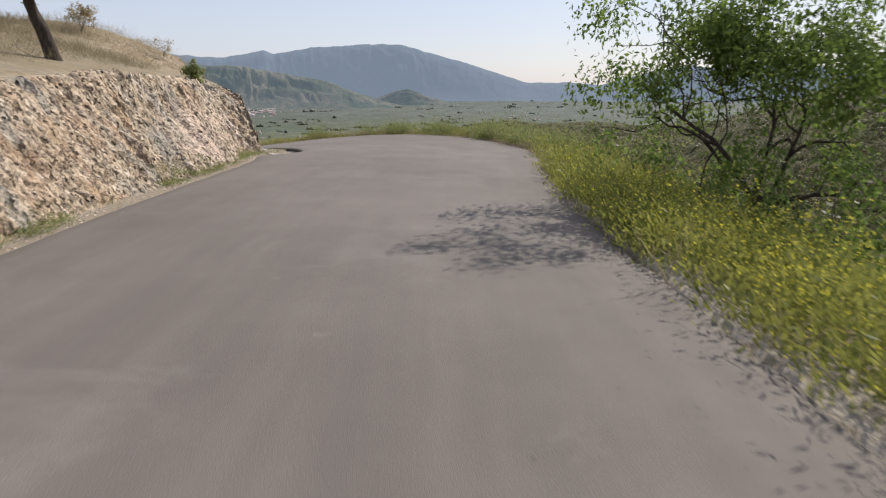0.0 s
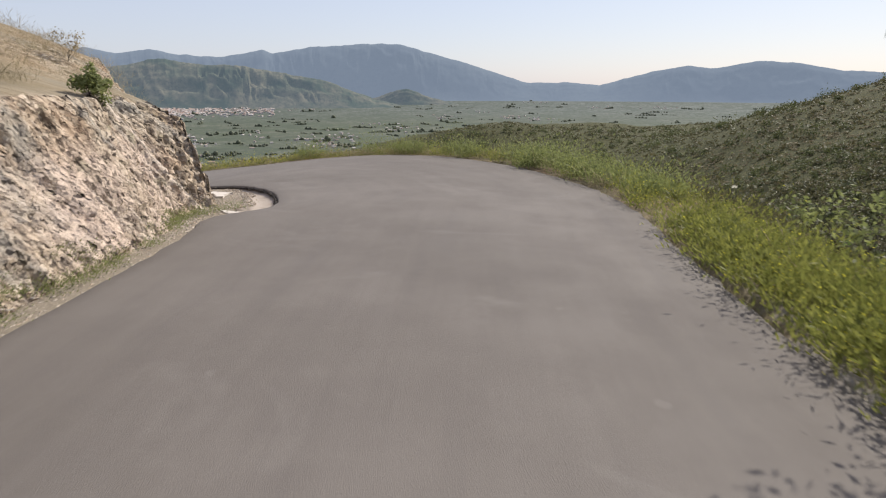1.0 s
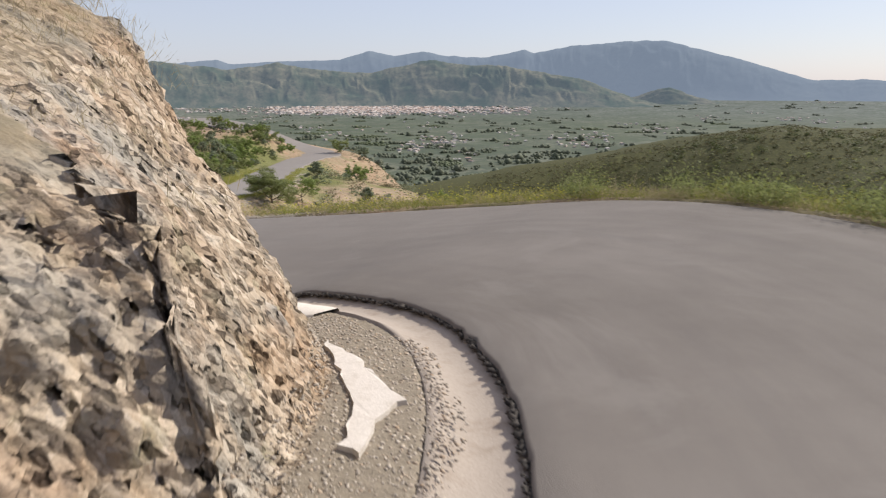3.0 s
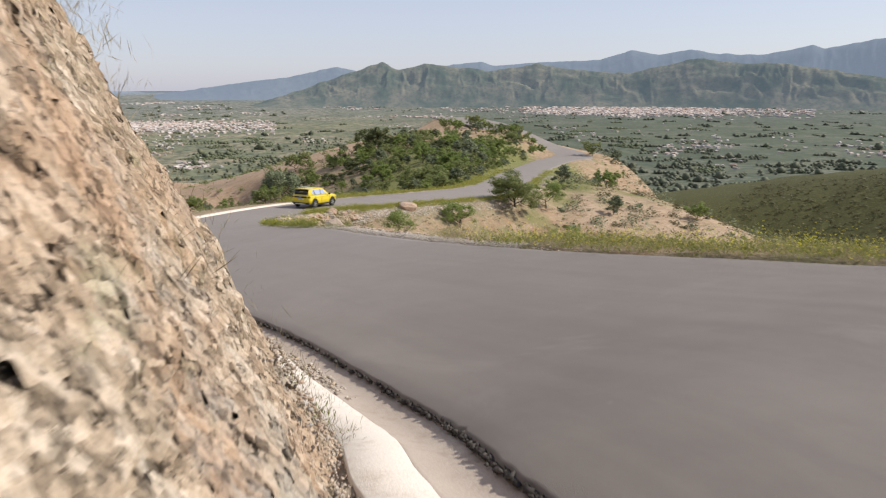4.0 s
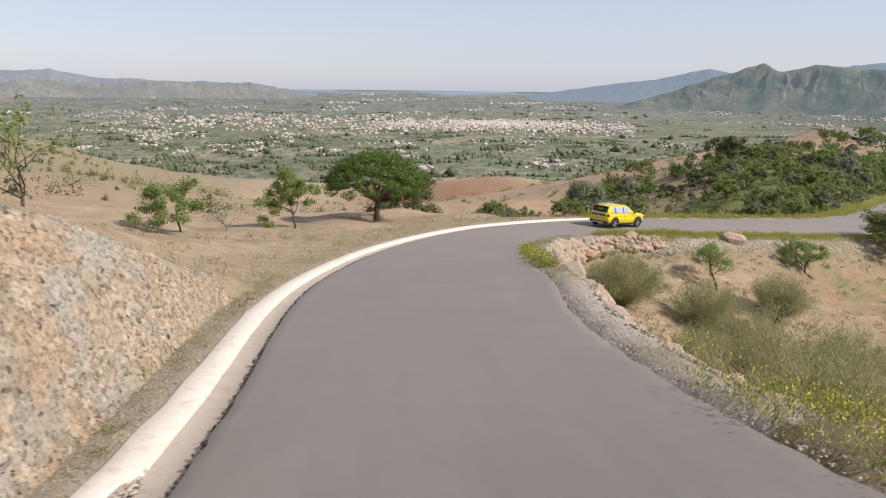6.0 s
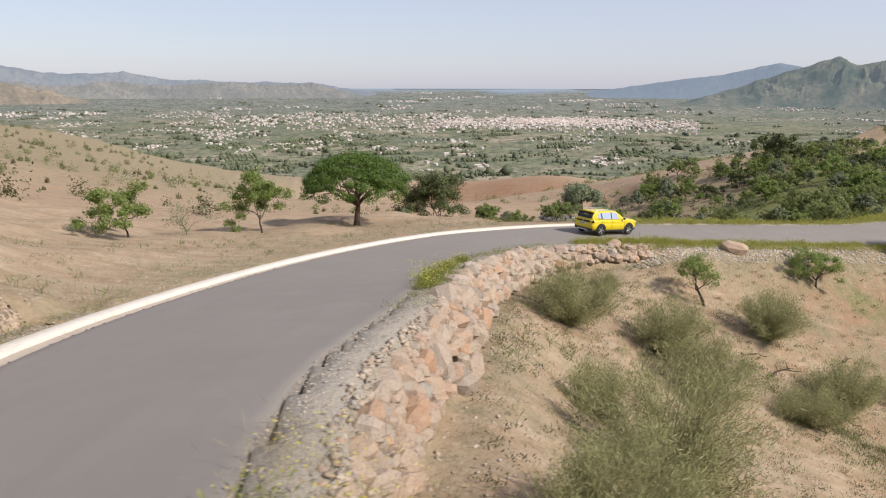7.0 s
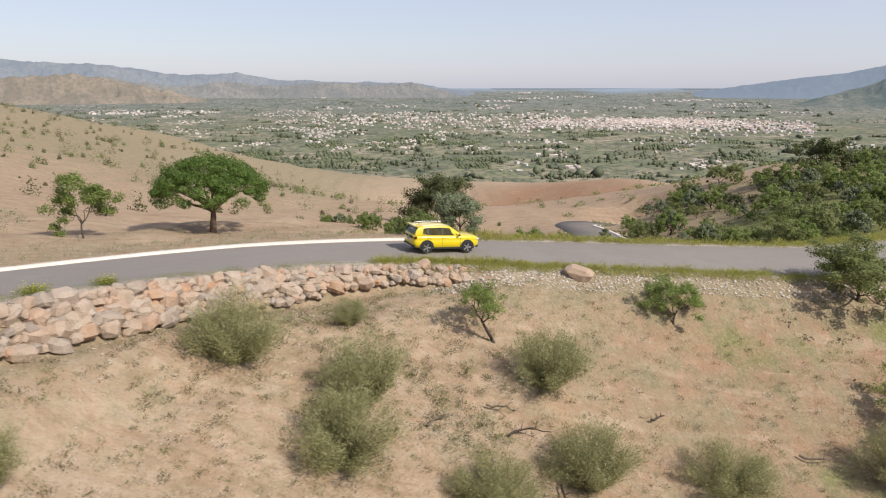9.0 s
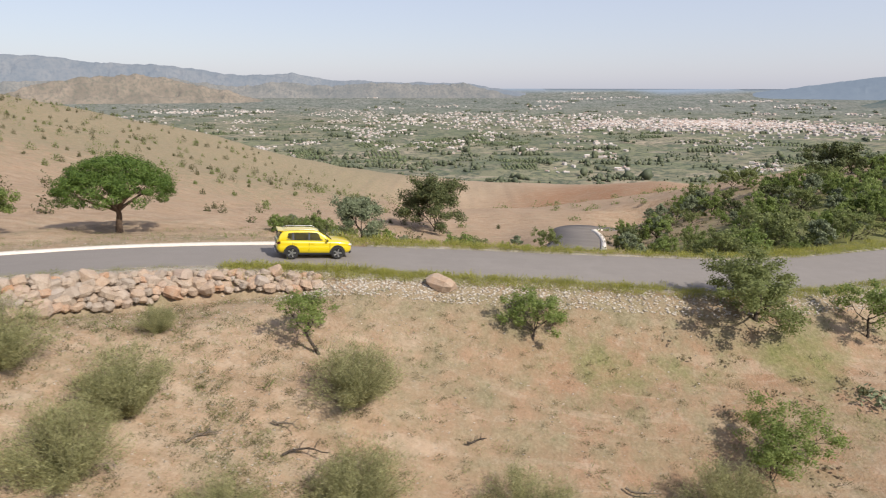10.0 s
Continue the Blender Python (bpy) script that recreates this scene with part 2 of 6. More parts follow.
    for n in m.t.nodes:
        if n.bl_idname == "ShaderNodeBump":
            m.put(n, "Normal", facing)
    return m.m


def leaf(name, dark, mid, light, through_light=0.35):
    m = Mat(name, 0.62, spec=0.3)
    r = m.random(True)
    c = m.ramp(r, (0.0, dark), (0.5, mid), (1.0, light))
    c = m.mix(m.ramp(m.noise(1.6, 2), (0.4, 0.0), (0.65, 0.5)), c, light)
    m.color(c)
    tr = m.node("ShaderNodeBsdfTranslucent", Color=m.mix(0.4, c, light))
    mx = m.node("ShaderNodeMixShader", Fac=through_light)
    m.t.links.new(m.b.outputs[0], mx.inputs[1])
    m.t.links.new(tr.outputs[0], mx.inputs[2])
    m.t.links.new(mx.outputs[0], m.t.nodes["Material Output"].inputs["Surface"])
    return m.m


def bark(name, a, b):
    m = Mat(name, 0.92, spec=0.2)
    st = m.node("ShaderNodeMapping", Vector=m.where(), Scale=(9, 9, 2.0)).outputs[0]
    n = m.noise(3, 6, 0.65, vec=st)
    m.color(m.mix(m.ramp(n, (0.35, 0), (0.7, 1)), a, b))
    m.bump(n, 0.8, 0.02)
    return m.m


def stone_wall(joined=False):
    m = Mat("field_stone", 0.9, spec=0.25)
    r, n, f = m.random(joined), m.noise(2.2, 5, 0.65), m.noise(22, 4, 0.7)
    c = m.ramp(r, (0.0, (0.27, 0.22, 0.18)), (0.25, (0.40, 0.305, 0.225)), (0.5, (0.43, 0.285, 0.185)), (0.7, (0.42, 0.33, 0.26)), (0.9, (0.46, 0.24, 0.12)), (1.0, (0.33, 0.30, 0.27)))
    c = m.mix(m.ramp(n, (0.35, 0.1), (0.7, 0.6)), c, (0.45, 0.385, 0.32))
    c = m.mix(m.ramp(f, (0.3, 0.4), (0.55, 0)), c, (0.19, 0.15, 0.12))
    m.color(c)
    m.bump(m.math("ADD", m.noise(7, 5, 0.7), f), 0.9, 0.05)
    return m.m


def concrete(name, a, b, stain, rough=0.85):
    m = Mat(name, rough, spec=0.3)
    n, w, f = m.noise(0.9, 5, 0.65), m.noise(4.5, 5, 0.7), m.noise(60, 3, 0.7)
    c = m.mix(n, a, b)
    c = m.mix(m.ramp(w, (0.52, 0), (0.72, 0.7)), c, stain)
    c = m.mix(m.ramp(f, (0.35, 0.25), (0.6, 0)), c, [v * 0.6 for v in stain])
    m.color(c)
    m.bump(m.math("ADD", w, f), 0.4, 0.01)
    return m.m


def hills(name, a, b, c3, scale, haze_glow=None):
    """Far slopes, with gullies and patches of scrub; distance haze is put in as emission."""
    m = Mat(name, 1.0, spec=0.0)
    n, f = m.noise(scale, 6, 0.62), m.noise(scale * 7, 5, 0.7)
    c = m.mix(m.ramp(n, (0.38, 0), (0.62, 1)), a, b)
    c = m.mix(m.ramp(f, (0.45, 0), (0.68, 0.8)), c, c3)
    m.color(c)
    if haze_glow:
        m.put(m.b, "Emission_Color", (*haze_glow, 1))
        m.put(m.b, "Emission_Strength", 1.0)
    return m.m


ASPHALT, SOIL, ROCK, STONE = asphalt(), soil(), rock(), stone_wall()
KERB_WHITE = concrete("white_kerb_paint", (0.62, 0.555, 0.48), (0.70, 0.64, 0.565), (0.46, 0.385, 0.30))
SLAB_WHITE = concrete("worn_whitewash", (0.60, 0.54, 0.47), (0.68, 0.62, 0.56), (0.42, 0.36, 0.29))
CHANNEL = concrete("drain_concrete", (0.34, 0.285, 0.235), (0.43, 0.365, 0.305), (0.27, 0.21, 0.16))
ALMOND_LEAF = leaf("almond_leaves", (0.10, 0.14, 0.036), (0.18, 0.235, 0.06), (0.30, 0.36, 0.115), 0.55)
OLIVE_LEAF = leaf("olive_leaves", (0.08, 0.105, 0.05), (0.15, 0.18, 0.095), (0.26, 0.285, 0.17), 0.25)
PINE_LEAF = leaf("pine_needles", (0.035, 0.07, 0.012), (0.07, 0.12, 0.02), (0.13, 0.19, 0.035), 0.25)
OAK_LEAF = leaf("oak_leaves", (0.042, 0.062, 0.02), (0.08, 0.10, 0.034), (0.15, 0.16, 0.062), 0.3)
SHRUB_LEAF = leaf("shrub_leaves", (0.095, 0.12, 0.036), (0.17, 0.20, 0.066), (0.28, 0.305, 0.12), 0.5)
BROOM_LEAF = leaf("broom_twigs", (0.15, 0.15, 0.065), (0.26, 0.265, 0.12), (0.42, 0.40, 0.20), 0.4)
WEED_LEAF = leaf("weed_leaves", (0.08, 0.10, 0.022), (0.16, 0.185, 0.04), (0.31, 0.31, 0.08), 0.42)
SCRUB_LEAF = leaf("grey_scrub_leaves", (0.055, 0.06, 0.024), (0.10, 0.098, 0.042), (0.175, 0.155, 0.075), 0.25)
DULL_LEAF = leaf("dull_dry_grass", (0.13, 0.105, 0.055), (0.21, 0.175, 0.10), (0.31, 0.265, 0.165), 0.3)
DRY_LEAF = leaf("dry_grass", (0.20, 0.16, 0.085), (0.33, 0.265, 0.15), (0.46, 0.39, 0.245), 0.35)
BRIGHT_LEAF = leaf("spring_grass", (0.15, 0.17, 0.03), (0.26, 0.27, 0.05), (0.42, 0.39, 0.10), 0.4)
FLOWER = leaf("yellow_flowers", (0.55, 0.48, 0.02), (0.70, 0.62, 0.04), (0.80, 0.74, 0.12), 0.4)
BARK = bark("dark_bark", (0.035, 0.027, 0.021), (0.10, 0.08, 0.063))
PINE_BARK = bark("pine_bark", (0.06, 0.042, 0.03), (0.17, 0.115, 0.08))
TWIG = bark("dry_twigs", (0.09, 0.07, 0.05), (0.22, 0.18, 0.14))

# ---- building helpers ----
def mesh_of(name, verts, faces, smooth_faces=False):
    """A mesh from vertices and equal-sided faces."""
    verts, faces = np.asarray(verts, np.float32), np.asarray(faces, np.int32)
    me = bpy.data.meshes.new(name)
    me.vertices.add(len(verts))
    me.vertices.foreach_set("co", verts.ravel())
    n = faces.shape[1]
    me.loops.add(faces.size)
    me.loops.foreach_set("vertex_index", faces.ravel())
    me.polygons.add(len(faces))
    me.polygons.foreach_set("loop_start", np.arange(0, faces.size, n, dtype=np.int32))
    if smooth_faces:
        me.polygons.foreach_set("use_smooth", np.ones(len(faces), bool))
    me.update(calc_edges=True)
    return me


def from_bm(name, bm, smooth_faces=False):
    me = bpy.data.meshes.new(name)
    bm.to_mesh(me)
    bm.free()
    if smooth_faces:
        me.polygons.foreach_set("use_smooth", np.ones(len(me.polygons), bool))
    return me


def part(name, me, material, parent=None, label="", m=None):
    """One mesh object; under parent when given."""
    if isinstance(me, bmesh.types.BMesh):
        me = from_bm(name, me)
    if material and not me.materials:
        me.materials.append(material)
    ob = new(name, me)
    if parent:
        ob.parent = parent
    if m is not None:
        ob.matrix_basis = m
    if label:
        tagged(ob, label)
    return ob


def thing(name, label, category, m=None, group="", kind=""):
    ob = tagged(new(name), label, category, group, kind)
    ob.empty_display_size = 0.2
    if m is not None:
        ob.matrix_basis = m
    return ob


def grid_faces(rows, cols):
    i = np.arange(rows * cols).reshape(rows, cols)
    return np.stack([i[:-1, :-1], i[:-1, 1:], i[1:, 1:], i[1:, :-1]], -1).reshape(-1, 4)


def attribute(me, name, values):
    a = me.attributes.new(name, "FLOAT", "POINT")
    a.data.foreach_set("value", np.asarray(values, np.float32))


def tube(points, radii, sides=6, cap=True):
    """Vertices and quads of a tapered tube along points."""
    p, r = np.array(points, float), np.array(radii, float)
    d = np.gradient(p, axis=0)
    d /= np.linalg.norm(d, axis=1)[:, None] + 1e-9
    ref = np.where(np.abs(d[:, 2:]) > 0.9, [[1.0, 0, 0]], [[0, 0, 1.0]])
    u = np.cross(d, ref)
    u /= np.linalg.norm(u, axis=1)[:, None] + 1e-9
    w = np.cross(d, u)
    a = np.arange(sides) * 6.2832 / sides
    v = p[:, None] + r[:, None, None] * (np.cos(a)[None, :, None] * u[:, None] + np.sin(a)[None, :, None] * w[:, None])
    f = []
    for i in range(len(p) - 1):
        for k in range(sides):
            n = (k + 1) % sides
            f.append((i * sides + k, i * sides + n, (i + 1) * sides + n, (i + 1) * sides + k))
    return v.reshape(-1, 3), np.array(f)


def join(pieces):
    vs, fs, n = [], [], 0
    for v, f in pieces:
        vs.append(v), fs.append(f + n)
        n += len(v)
    return np.vstack(vs), np.vstack(fs)


def cards(places, size, rnd, flat=0.0, lean=None, ratio=0.55):
    """Small four-cornered leaves at places, turned at random; flat lays them level, lean draws their length along a way."""
    n = len(places)
    size = np.broadcast_to(np.asarray(size, float), n) * rnd.uniform(0.6, 1.4, n)
    a = rnd.normal(size=(n, 3))
    if lean is not None:
        a = a * 0.45 + lean
    a /= np.linalg.norm(a, axis=1)[:, None]
    b = rnd.normal(size=(n, 3))
    b[:, 2] *= 1 - flat
    b = np.cross(a, b)
    b /= np.linalg.norm(b, axis=1)[:, None] + 1e-9
    a, b = a * size[:, None], b * (size * ratio)[:, None]
    p = np.asarray(places)
    v = np.stack([p - a, p + b * 0.8 - a * 0.1, p + a, p - b * 0.8 - a * 0.1], 1).reshape(-1, 3)
    return v, np.arange(n * 4).reshape(n, 4)



def facing_leaves(places, out, size, rnd, ratio=0.5, loose=0.55):
    """Small leaves at places whose faces mostly look along out, so that clumps have a lit and a shaded side."""
    n = len(places)
    size = np.broadcast_to(np.asarray(size, float), n) * rnd.uniform(0.6, 1.4, n)
    d = np.asarray(out, float) / (np.linalg.norm(out, axis=1)[:, None] + 1e-9) + rnd.normal(size=(n, 3)) * loose
    d /= np.linalg.norm(d, axis=1)[:, None] + 1e-9
    a = np.cross(d, rnd.normal(size=(n, 3)))
    a /= np.linalg.norm(a, axis=1)[:, None] + 1e-9
    b = np.cross(d, a)
    a, b = a * size[:, None], b * (size * ratio)[:, None]
    p = np.asarray(places)
    v = np.stack([p - a, p + b * 0.9 - a * 0.1, p + a, p - b * 0.9 - a * 0.1], 1).reshape(-1, 3)
    return v, np.arange(n * 4).reshape(n, 4)


# ---- plan of the road and the lie of the land ----
# edges of the asphalt, uphill (left) and downhill (right) side, from the first straight to the far plateau
LEFT = [(-3.9, -40), (-3.9, -20), (-3.9, 0), (-4.1, 8), (-4.08, 13.65), (-4.17, 15.23), (-3.53, 16.44), (-4.23, 18.87), (-5.57, 20.63), (-7.43, 21.57),
        (-9.11, 22.53), (-12.93, 23.59), (-17.09, 24.49), (-22.9, 25.6), (-28.0, 27.0), (-33.7, 29.4), (-38.5, 32.2), (-42.5, 35.5),
        (-45.7, 39.3), (-48.1, 45.0), (-49.4, 50.0), (-50.7, 56.5), (-52.0, 65.0), (-54.5, 75.5), (-60, 86), (-72, 104), (-88, 132), (-103, 160),
        (-112, 178), (-122, 183), (-140, 180), (-165, 186)]
RIGHT = [(1.9, -40), (1.9, -20), (1.9, 0), (1.75, 8), (2.1, 13.5), (2.45, 17.3), (2.1, 20.8), (0.8, 24.8), (-1.4, 28.2), (-4.5, 30.1),
         (-8.5, 29.95), (-13.0, 29.5), (-18.0, 30.2), (-23.2, 32.2), (-28.0, 33.75), (-33.0, 35.8), (-36.8, 37.9), (-39.6, 39.9),
         (-42.1, 42.6), (-43.7, 46.8), (-44.4, 51.0), (-44.9, 56.5), (-46.0, 63.5), (-47.4, 73.0), (-53, 85), (-66, 107), (-82, 136), (-95, 164),
         (-103, 187), (-122, 197), (-138, 195), (-160, 201)]
LEVEL = [-1.2, -1.35, -1.45, -1.46, -1.47, -1.46, -1.48, -1.60, -1.76, -2.04, -2.59, -3.11, -3.73, -4.5, -5.3, -6.15, -6.85, -7.4, -7.85, -8.25,
         -8.6, -9.1, -9.75, -10.6, -11.4, -13.2, -15.4, -17.2, -18.2, -16.5, -11.2, -9.2]


def smooth(a, b, v):
    u = np.clip((v - a) / (b - a), 0, 1)
    return u * u * (3 - 2 * u)


def curve(rows, n):
    """Catmull-Rom through rows, n steps a stretch."""
    p = np.array(rows, float)
    p = p.reshape(len(p), -1)
    q = np.vstack([2 * p[0] - p[1], p, 2 * p[-1] - p[-2]])
    out = []
    for i in range(len(p) - 1):
        a, b, c, d = q[i:i + 4]
        for u in np.arange(n) / n:
            out.append(0.5 * (2 * b + (c - a) * u + (2 * a - 5 * b + 4 * c - d) * u * u + (3 * b - a - 3 * c + d) * u ** 3))
    out.append(p[-1])
    return np.array(out)


STEP = 14
EL, ER, EZ = curve(LEFT, STEP), curve(RIGHT, STEP), curve(LEVEL, STEP)[:, 0]
RISE = np.interp(np.arange(len(EZ)) / STEP, (3, 4, 5, 6, 7, 8, 9, 10, 11, 12, 13, 15), (-0.04, -0.10, -0.18, -0.19, -0.10, -0.04, -0.01, 0.14, 0.2, 0.21, 0.15, 0.0))
MID = (EL + ER) / 2
OUT = (EL - ER) / np.linalg.norm(EL - ER, axis=1)[:, None]
ALONG = np.arange(len(EZ)) / STEP

# heights that shape the hills, valleys and hollows beside the road
SPUR = [(-5.5, 8, 0.2), (-6.6, 11.2, 0.55), (-5.9, 14, 0.36), (-6.6, 17.2, -0.23), (-7.6, 18.3, 1.15), (-10, 14.5, 1.35), (-8, 5, 0.2), (-5.5, 0, -0.1), (-5.5, -8, -0.2), (-12, 5, 1.2), (-9.5, 18.4, 2.4),
        (-11.2, 19.4, 1.8), (-13.9, 20.2, 0.04), (-17, 20.7, -0.80), (-20, 21.4, -1.09), (-23.5, 24, -4.1), (-20, 0, 3), (-30, 12, -1.5), (-38, 18, -5.2), (-30, 26.5, -5.7), (-37, 29.8, -6.8)]
WEST = [(-54.8, 34, -8.9), (-50, 28, -8.3), (-45, 21.7, -7.2), (-50, 18, -7.4), (-66.5, 42.8, -11), (-55, 50, -9.8), (-58, 60, -12), (-72, 66, -17.2), (-90, 73, -19.5),
        (-126, 74, -24), (-160, 20, -24), (-204, 51, -34), (-300, 110, -56), (-338, 130, -52), (-345, 165, -44), (-320, 60, -60), (-186, -34, -16), (-250, -90, -9), (-120, -20, -12.5),
        (-330, -60, -22), (-200, -150, 3)]
NORTH = [(-30, 42.4, -10), (-27.6, 38.7, -8.7), (-29.2, 46.9, -11.6), (-36, 53, -11.8), (-39.8, 63, -12.5), (-36.9, 65.7, -14.4), (-33, 56.5, -14.2), (-39.4, 46.6, -9.3), (-44.3, 71.4, -12.3),
         (-20, 38, -7.6), (-20, 50, -14), (-37, 113, -19), (-20, 87, -17.5), (-5, 60, -17), (-90, 112, -11.5), (-113, 113, -14), (-110, 97, -18), (-72, 93, -12), (-130, 150, -12), (-100, 205, -24), (-60, 170, -45), (-95, 235, -62), (-25, 140, -42), (-93, 305, -50), (-210, 200, -26), (-260, 260, -60), (-150, 270, -50), (-250, 180, -44)]
EAST = [(4.25, 8.8, -2.15), (4.5, 14.3, -2.25), (6.8, 12, -3.2), (6, 0, -3.0), (16, 20, -8.5), (30, 40, -17), (20, 90, -27), (14, 310, -20), (150, 220, 6), (95, 140, -6), (117, 290, -17), (80, 200, -12), (-45, 318, -38), (60, 10, -16), (70, 80, -16),
        (10, 36, -7), (-10, 38, -7.5), (190, 100, 16), (60, 300, -20)]


def spline_fit(rows):
    p = np.array(rows, float)
    x, z = p[:, :2] / 100, p[:, 2]
    d = np.linalg.norm(x[:, None] - x[None], axis=2)
    k = np.where(d > 0, d * d * np.log(d + 1e-12), 0) + np.eye(len(p)) * 0.002
    a = np.hstack([np.ones((len(p), 1)), x])
    m = np.block([[k, a], [a.T, np.zeros((3, 3))]])
    return x, np.linalg.solve(m, np.concatenate([z, np.zeros(3)]))


LAND = spline_fit(SPUR + WEST + NORTH + EAST)


def land(x, y):
    p = np.stack([x, y], -1) / 100
    out = LAND[1][-3] + LAND[1][-2] * p[..., 0] + LAND[1][-1] * p[..., 1]
    for c, w in zip(LAND[0], LAND[1][:-3]):
        d2 = ((p - c) ** 2).sum(-1)
        out = out + w * 0.5 * d2 * np.log(d2 + 1e-12)
    return out


def waves(x, y, size, seed):
    """Soft uneven relief from a few crossed waves, about one high."""
    r = np.random.RandomState(seed)
    out = 0
    for k in range(7):
        a, s = r.uniform(0, 6.283), size * r.uniform(0.6, 1.6)
        out = out + np.sin((x * np.cos(a) + y * np.sin(a)) * 6.283 / s + r.uniform(0, 6.283) + 1.3 * np.sin((x * np.sin(a) - y * np.cos(a)) * 4 / s))
    return out / 4.0


def edge_frame(edge, sign):
    t = np.gradient(edge, axis=0)
    t /= np.linalg.norm(t, axis=1)[:, None]
    return np.stack([-t[:, 1], t[:, 0]], -1) * sign


NL, NR = edge_frame(EL, 1), edge_frame(ER, -1)


def off_edge(p, edge, nrm):
    k = ((p[:, None] - edge[None]) ** 2).sum(-1).argmin(1)
    q = p - edge[k]
    along, across = q[:, 0] * nrm[k, 1] - q[:, 1] * nrm[k, 0], (q * nrm[k]).sum(1)
    far = np.hypot(across, np.maximum(np.abs(along) - 0.6, 0))
    return np.where(across > 0, far, -far), k


def beside(x, y):
    """Signed way out from the asphalt (left > 0, right < 0, on it 0), the stretch of the road and its level there."""
    n = len(x)
    side, stretch, level = np.empty(n), np.empty(n), np.empty(n)
    for i in range(0, n, 8000):
        p = np.stack([x[i:i + 8000], y[i:i + 8000]], -1)
        (dl, kl), (dr, kr) = off_edge(p, EL, NL), off_edge(p, ER, NR)
        left = (dl > 0) & ((dr <= 0) | (dl < dr))
        right = (dr > 0) & ~left
        away = ~left & ~right & (np.minimum(np.abs(dl), np.abs(dr)) > 9)
        side[i:i + 8000] = np.where(left, dl, np.where(right, -dr, np.where(away, np.abs(dl), 0)))
        k = np.where(np.abs(dl) < np.abs(dr), kl, kr)
        stretch[i:i + 8000], level[i:i + 8000] = ALONG[k], EZ[k] + RISE[k] * right
    return side, stretch, level


CENTRE = (-10.0, 30.0)
PLAIN = -140.0


def far_range(true):
    """How far out a place at a true distance is laid, so that the horizon stays near."""
    return np.where(true < 2500, true, 2500 + 2350 * (1 - 2500 / np.maximum(true, 2500)) / 0.96)


def plain_level(r):
    u = np.clip((r - 2500) / 2350, 0, 1)
    return PLAIN * np.where(r < 2500, 1, r / 2500 * (1 - 0.96 * u))


# the lower road in the hollow behind: places and levels
LOW = curve([(-56, 55, -11.8), (-66, 62, -14.0), (-80, 68, -16.5), (-98, 72.5, -19.4), (-114, 75.5, -22.0), (-125, 77, -23.6), (-133, 82, -25.0), (-138, 92, -27)], 10)


# stretch, way out to the foot of the cut, slope low down and higher up
BANK = np.array([(1, 0.45, 1.9, 1.9), (4.6, 0.3, 1.66, 2.98), (5.2, 0.65, 2.22, 0.7), (6.3, 1.26, 2.33, 0.6), (7.8, 1.25, 2.07, 1.94), (9.36, 0.98, 2.08, 2.09), (10.3, 1.12, 1.62, 1.7), (11.4, 1.3, 2.0, 1.8), (12.4, 1.5, 2.5, 1.6), (13.6, 1.6, 1.8, 1.8)])


def bank_foot(stretch):
    return np.interp(stretch, BANK[:, 0], BANK[:, 1])


